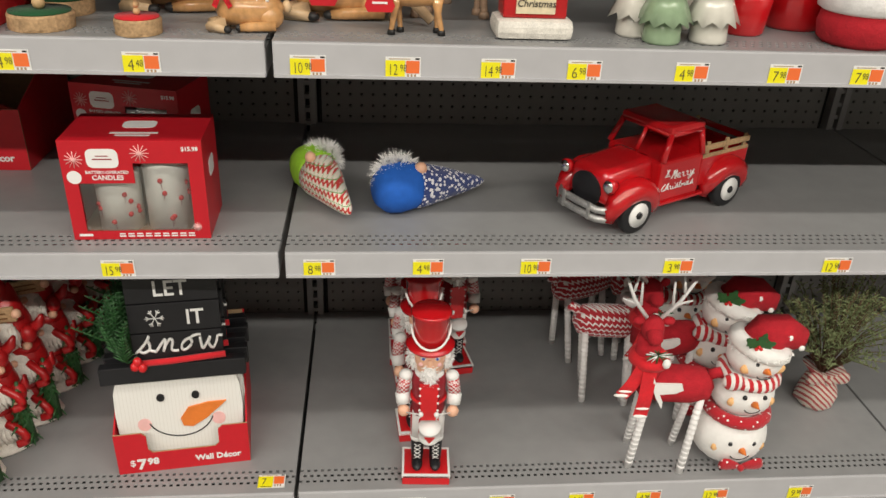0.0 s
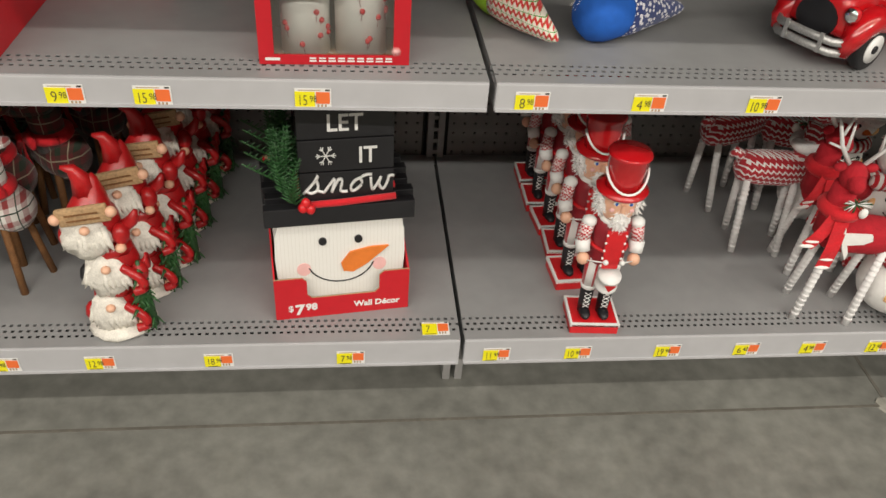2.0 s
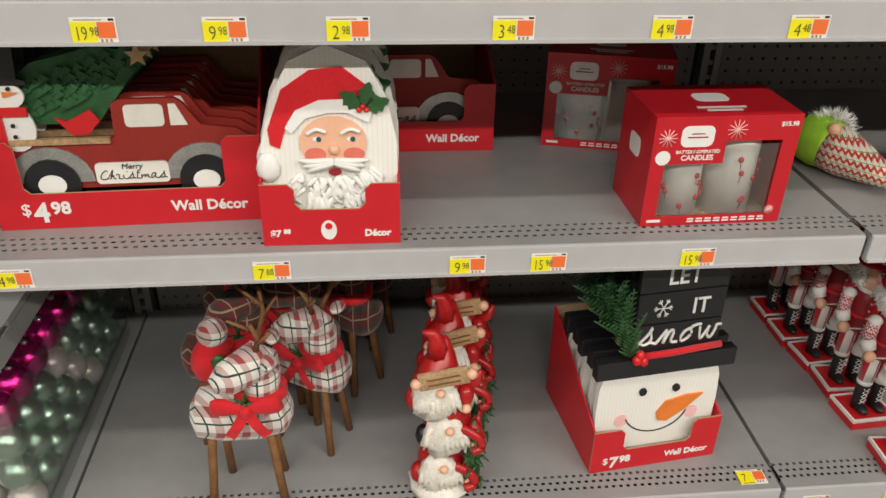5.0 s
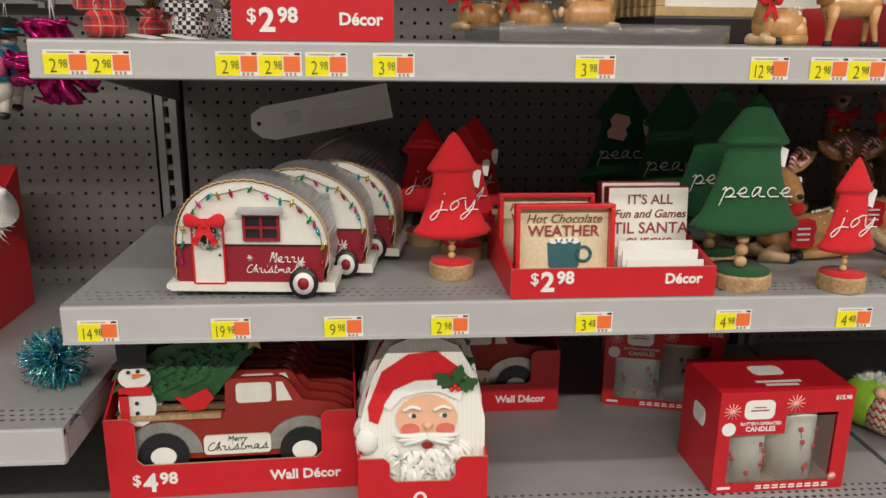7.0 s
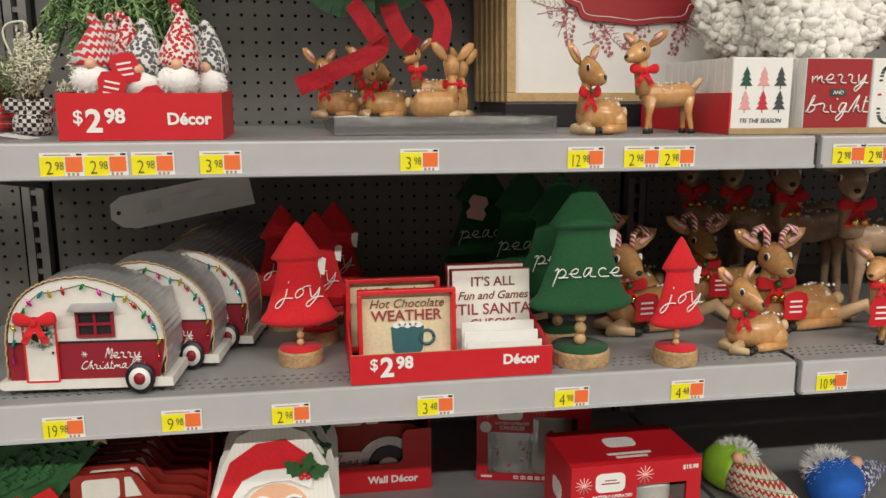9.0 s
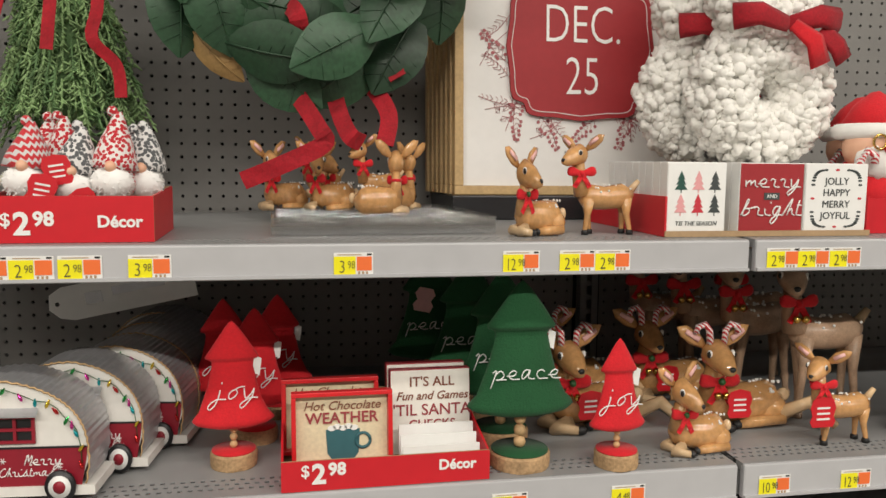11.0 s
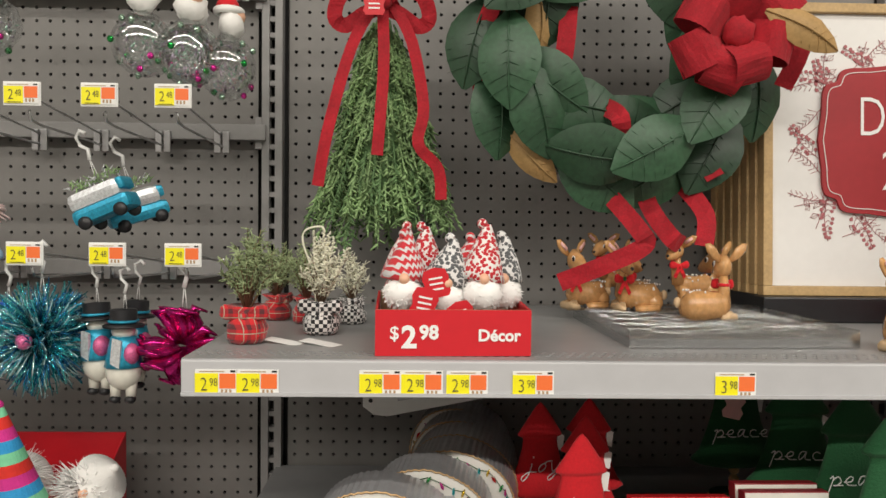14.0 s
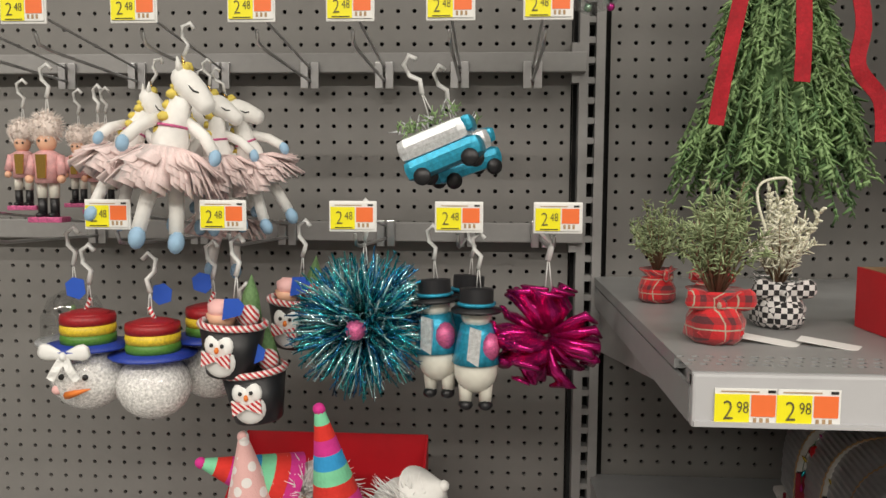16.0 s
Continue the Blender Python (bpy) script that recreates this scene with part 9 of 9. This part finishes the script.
un = unicorn(pose(-1.888, 1.39, 1.487, 0, 9, 24) @ Matrix.Scale(0.8, 4))
for x, y, z, lean, r in ((-1.95, 1.405, 1.497, 20, 42), (-1.845, 1.45, 1.488, -6, 30), (-1.805, 1.48, 1.488, -22, 22), (-1.9, 1.5, 1.485, 6, 15), (-1.87, 1.55, 1.42, 4, 8)):
    copy_thing(un, pose(x, y, z - 0.005, 0, lean, r) @ Matrix.Scale(0.8, 4))

M_PKCLOTH = mat("pink_gold_cloth", (0.68, 0.36, 0.36), 0.5, vary=0.3, scale=120)

M_PINKFUR = mat("pale_pink_fur", (0.86, 0.76, 0.7), 0.9, vary=0.1, scale=60, sheen=0.3)


def pink_nut(m):
    s = Mesh()
    s.box((0, 0, 0.004), (0.05, 0.03, 0.008), M_PGLIT, bev=0.001)
    for x in (-0.009, 0.009):
        s.tube([(x, 0, 0.008), (x, 0, 0.036)], 0.0065, M_BLACK, 8)
        s.ball((x, -0.006, 0.011), (0.007, 0.011, 0.005), M_BLACK, 8)
        s.tube([(x, 0, 0.036), (x, 0, 0.062)], 0.0075, M_IVORY, 8)
        s.tube([(x * 2.1, 0, 0.098), (x * 2.6, -0.006, 0.07)], 0.007, M_PKCLOTH, 8)
        s.ball((x * 2.6, -0.008, 0.064), 0.0065, M_SKIN, 8)
    s.lathe([(0.018, 0.058), (0.017, 0.08), (0.02, 0.1), (0.01, 0.106)], M_PKCLOTH, None, 14)
    s.slab([(-0.006, 0.065), (0.006, 0.065), (0.008, 0.1), (-0.008, 0.1)], 0.003, M_GOLD, pose(0, -0.0205, 0))
    s.ball((0, 0, 0.118), (0.014, 0.014, 0.015), M_SKIN, 12)
    fur(s, (0, 0.003, 0.14), (0.019, 0.018, 0.021), 520, 0.009, M_PINKFUR, 9, 0.1, 0.0007)
    s.ball((0, 0.003, 0.14), (0.019, 0.018, 0.02), M_PINKFUR, 12, 0.2)
    for x in (-0.005, 0.005):
        s.ball((x, -0.013, 0.12), 0.002, M_INK, 6)
    hang_loop(s, 0.155)
    return thing("nutcracker_ornament", m, "small pink and gold nutcracker ornament with furry hat", "ornament", "pink nutcracker ornaments", mesh=s)


pn = pink_nut(pose(-2.055, 1.42, 1.416, 0, 0, 5) @ Matrix.Scale(0.85, 4))
for x, y, z, r in ((-2.105, 1.45, 1.43, 12), (-2.015, 1.47, 1.425, -14), (-2.04, 1.54, 1.43, 8), (-2.09, 1.56, 1.43, 0)):
    copy_thing(pn, pose(x, y, z, 0, 0, r) @ Matrix.Scale(0.85, 4))

M_IRID = clear_film("iridescent_film", 0.08, 0.24)
M_SHRED = [mat("iridescent_shreds_" + n, c, 0.15, metal=0.6, vary=0.3, scale=90) for n, c in (("pearl", (0.72, 0.78, 0.76)), ("mint", (0.4, 0.72, 0.55)), ("lilac", (0.66, 0.55, 0.72)))]


def bag_ball(m, seed):
    s = Mesh().ball((0, 0, 0), (0.05, 0.046, 0.052), M_IRID, 16, 0.1, seed)
    rr = random.Random(seed)
    for k in range(170):
        p = Vector((rr.gauss(0, 1), rr.gauss(0, 1), rr.gauss(0, 1))).normalized() * 0.042 * rr.random() ** 0.4
        q = Vector((rr.gauss(0, 1), rr.gauss(0, 1), rr.gauss(0, 1))).normalized() * 0.009
        s.tube([p, p + q], [0.0022, 0.0012], M_SHRED[k % 3], 4, flat=0.2)
    s.ball((0, -0.006, 0.072), (0.026, 0.02, 0.026), M_PLUSHW, 12, 0.3, seed)
    s.ball((0, -0.016, 0.084), (0.015, 0.013, 0.012), M_SKIN, 10)
    s.lathe([(0.023, 0.09), (0.017, 0.106), (0.005, 0.126), (0, 0.13)], M_REDFELT, None, 12, True, 0.1)
    s.ring((0, -0.002, 0.092), 0.02, 0.006, M_PLUSHW, 14, 6, plane="XY")
    for k in range(9):
        d = Vector((rr.gauss(0, 1), rr.gauss(-0.4, 0.7), rr.gauss(0, 1))).normalized() * 0.05
        s.ball(d, 0.0055, (M_BULBS[4], M_BULBS[0], M_SEAFOAM)[k % 3], 6)
    s.lathe([(0.018, 0.046), (0.01, 0.062), (0.014, 0.075)], M_IRID, None, 10, True, 0.3)
    hang_loop(s, 0.125)
    return thing("iridescent_ornament", m, "clear bubble ornament with iridescent shreds and a small Santa head", "ornament", "iridescent ornaments", mesh=s)


ib = bag_ball(pose(-1.5, 1.43, 1.76), 3)
for x, y, z, r in ((-1.425, 1.42, 1.745, 40), (-1.375, 1.46, 1.73, 100), (-1.45, 1.52, 1.76, 160), (-1.75, 1.44, 1.79, 20), (-1.8, 1.47, 1.785, 60)):
    copy_thing(ib, pose(x, y, z, 0, 0, r))

# ---- red box of rainbow gnomes on the left bay's shelf ----
RB = pose(-1.72, 1.3, 0.8386)
rb = thing("display_tray", RB, "red cardboard box of rainbow-hatted gnomes, open at the front", "display tray", "red display trays")
part("front_panel", Mesh().box((0, 0, 0.05), (0.27, 0.003, 0.1), M_CARD), rb)
for x in (-0.1335, 0.1335):
    part("side_panel", Mesh().add([(x + o, y, z) for o in (-0.0015, 0.0015) for y, z in ((0.0016, 0), (0.28, 0), (0.28, 0.26), (0.0016, 0.1))], [(0, 3, 2, 1), (4, 5, 6, 7), (3, 7, 6, 2), (0, 1, 5, 4), (1, 2, 6, 5), (0, 4, 7, 3)], M_CARD), rb)
part("back_panel", Mesh().box((0, 0.2785, 0.13), (0.263, 0.003, 0.26), M_CARD), rb)
part("bottom", Mesh().box((0, 0.14, 0.0015), (0.263, 0.272, 0.003), M_CARD_IN), rb)
M_RAINB = [mat("knit_" + n, c, 0.9, vary=0.1, bump=0.3, bump_scale=250) for n, c in (("magenta", (0.6, 0.03, 0.25)), ("red", (0.65, 0.03, 0.02)), ("mint", (0.2, 0.6, 0.35)), ("blue", (0.03, 0.3, 0.62)))]


def cone_gnome(m, mats, h, label, band=0.018):
    s = Mesh()
    s.ball((0, 0, 0.05), (0.045, 0.042, 0.05), M_PLUSHW, 14)
    n = int(h / band)
    for k in range(n):
        r0, r1 = 0.04 * (1 - k / n) + 0.006, 0.04 * (1 - (k + 1) / n) + 0.006
        s.lathe([(r0, k * band), (r1, (k + 1) * band)], mats[k % len(mats)], pose(0, 0, 0.09), 26, False)
    s.ball((0, 0, 0.09 + n * band), 0.008, mats[0], 8)
    s.ball((0, -0.04, 0.085), 0.01, M_SKIN, 8)
    fur(s, (0, -0.02, 0.06), (0.034, 0.024, 0.034), 420, 0.035, M_FURW, n, 0.4, 0.0013, True)
    return thing("gnome_doll", m, label, "gnome", "boxed rainbow gnomes", mesh=s)


cone_gnome(RB @ pose(0.065, 0.1, 0.075, 6, -9, 0), M_RAINB, 0.2, "plush gnome in a tall rainbow-striped cone hat")
M_PINKKNIT = patterned("pale_pink_snowflake_knit", (0.72, 0.42, 0.4), (0.75, 0.72, 0.7), "dots", 60, "X", 0.95, 0.4, 0.5)
cone_gnome(RB @ pose(-0.075, 0.14, 0.07, 4, -4, 0), [M_PINKKNIT], 0.16, "plush gnome in a pale pink snowflake cone hat")
cone_gnome(RB @ pose(0.04, 0.2, 0.19, 20, -68, 0), M_RAINB, 0.13, "plush gnome lying in the box, rainbow cone hat")
cone_gnome(RB @ pose(0.075, 0.19, 0.16, 20, 50, 0), [M_PLUSHW], 0.04, "white fluffy gnome lying in the box")
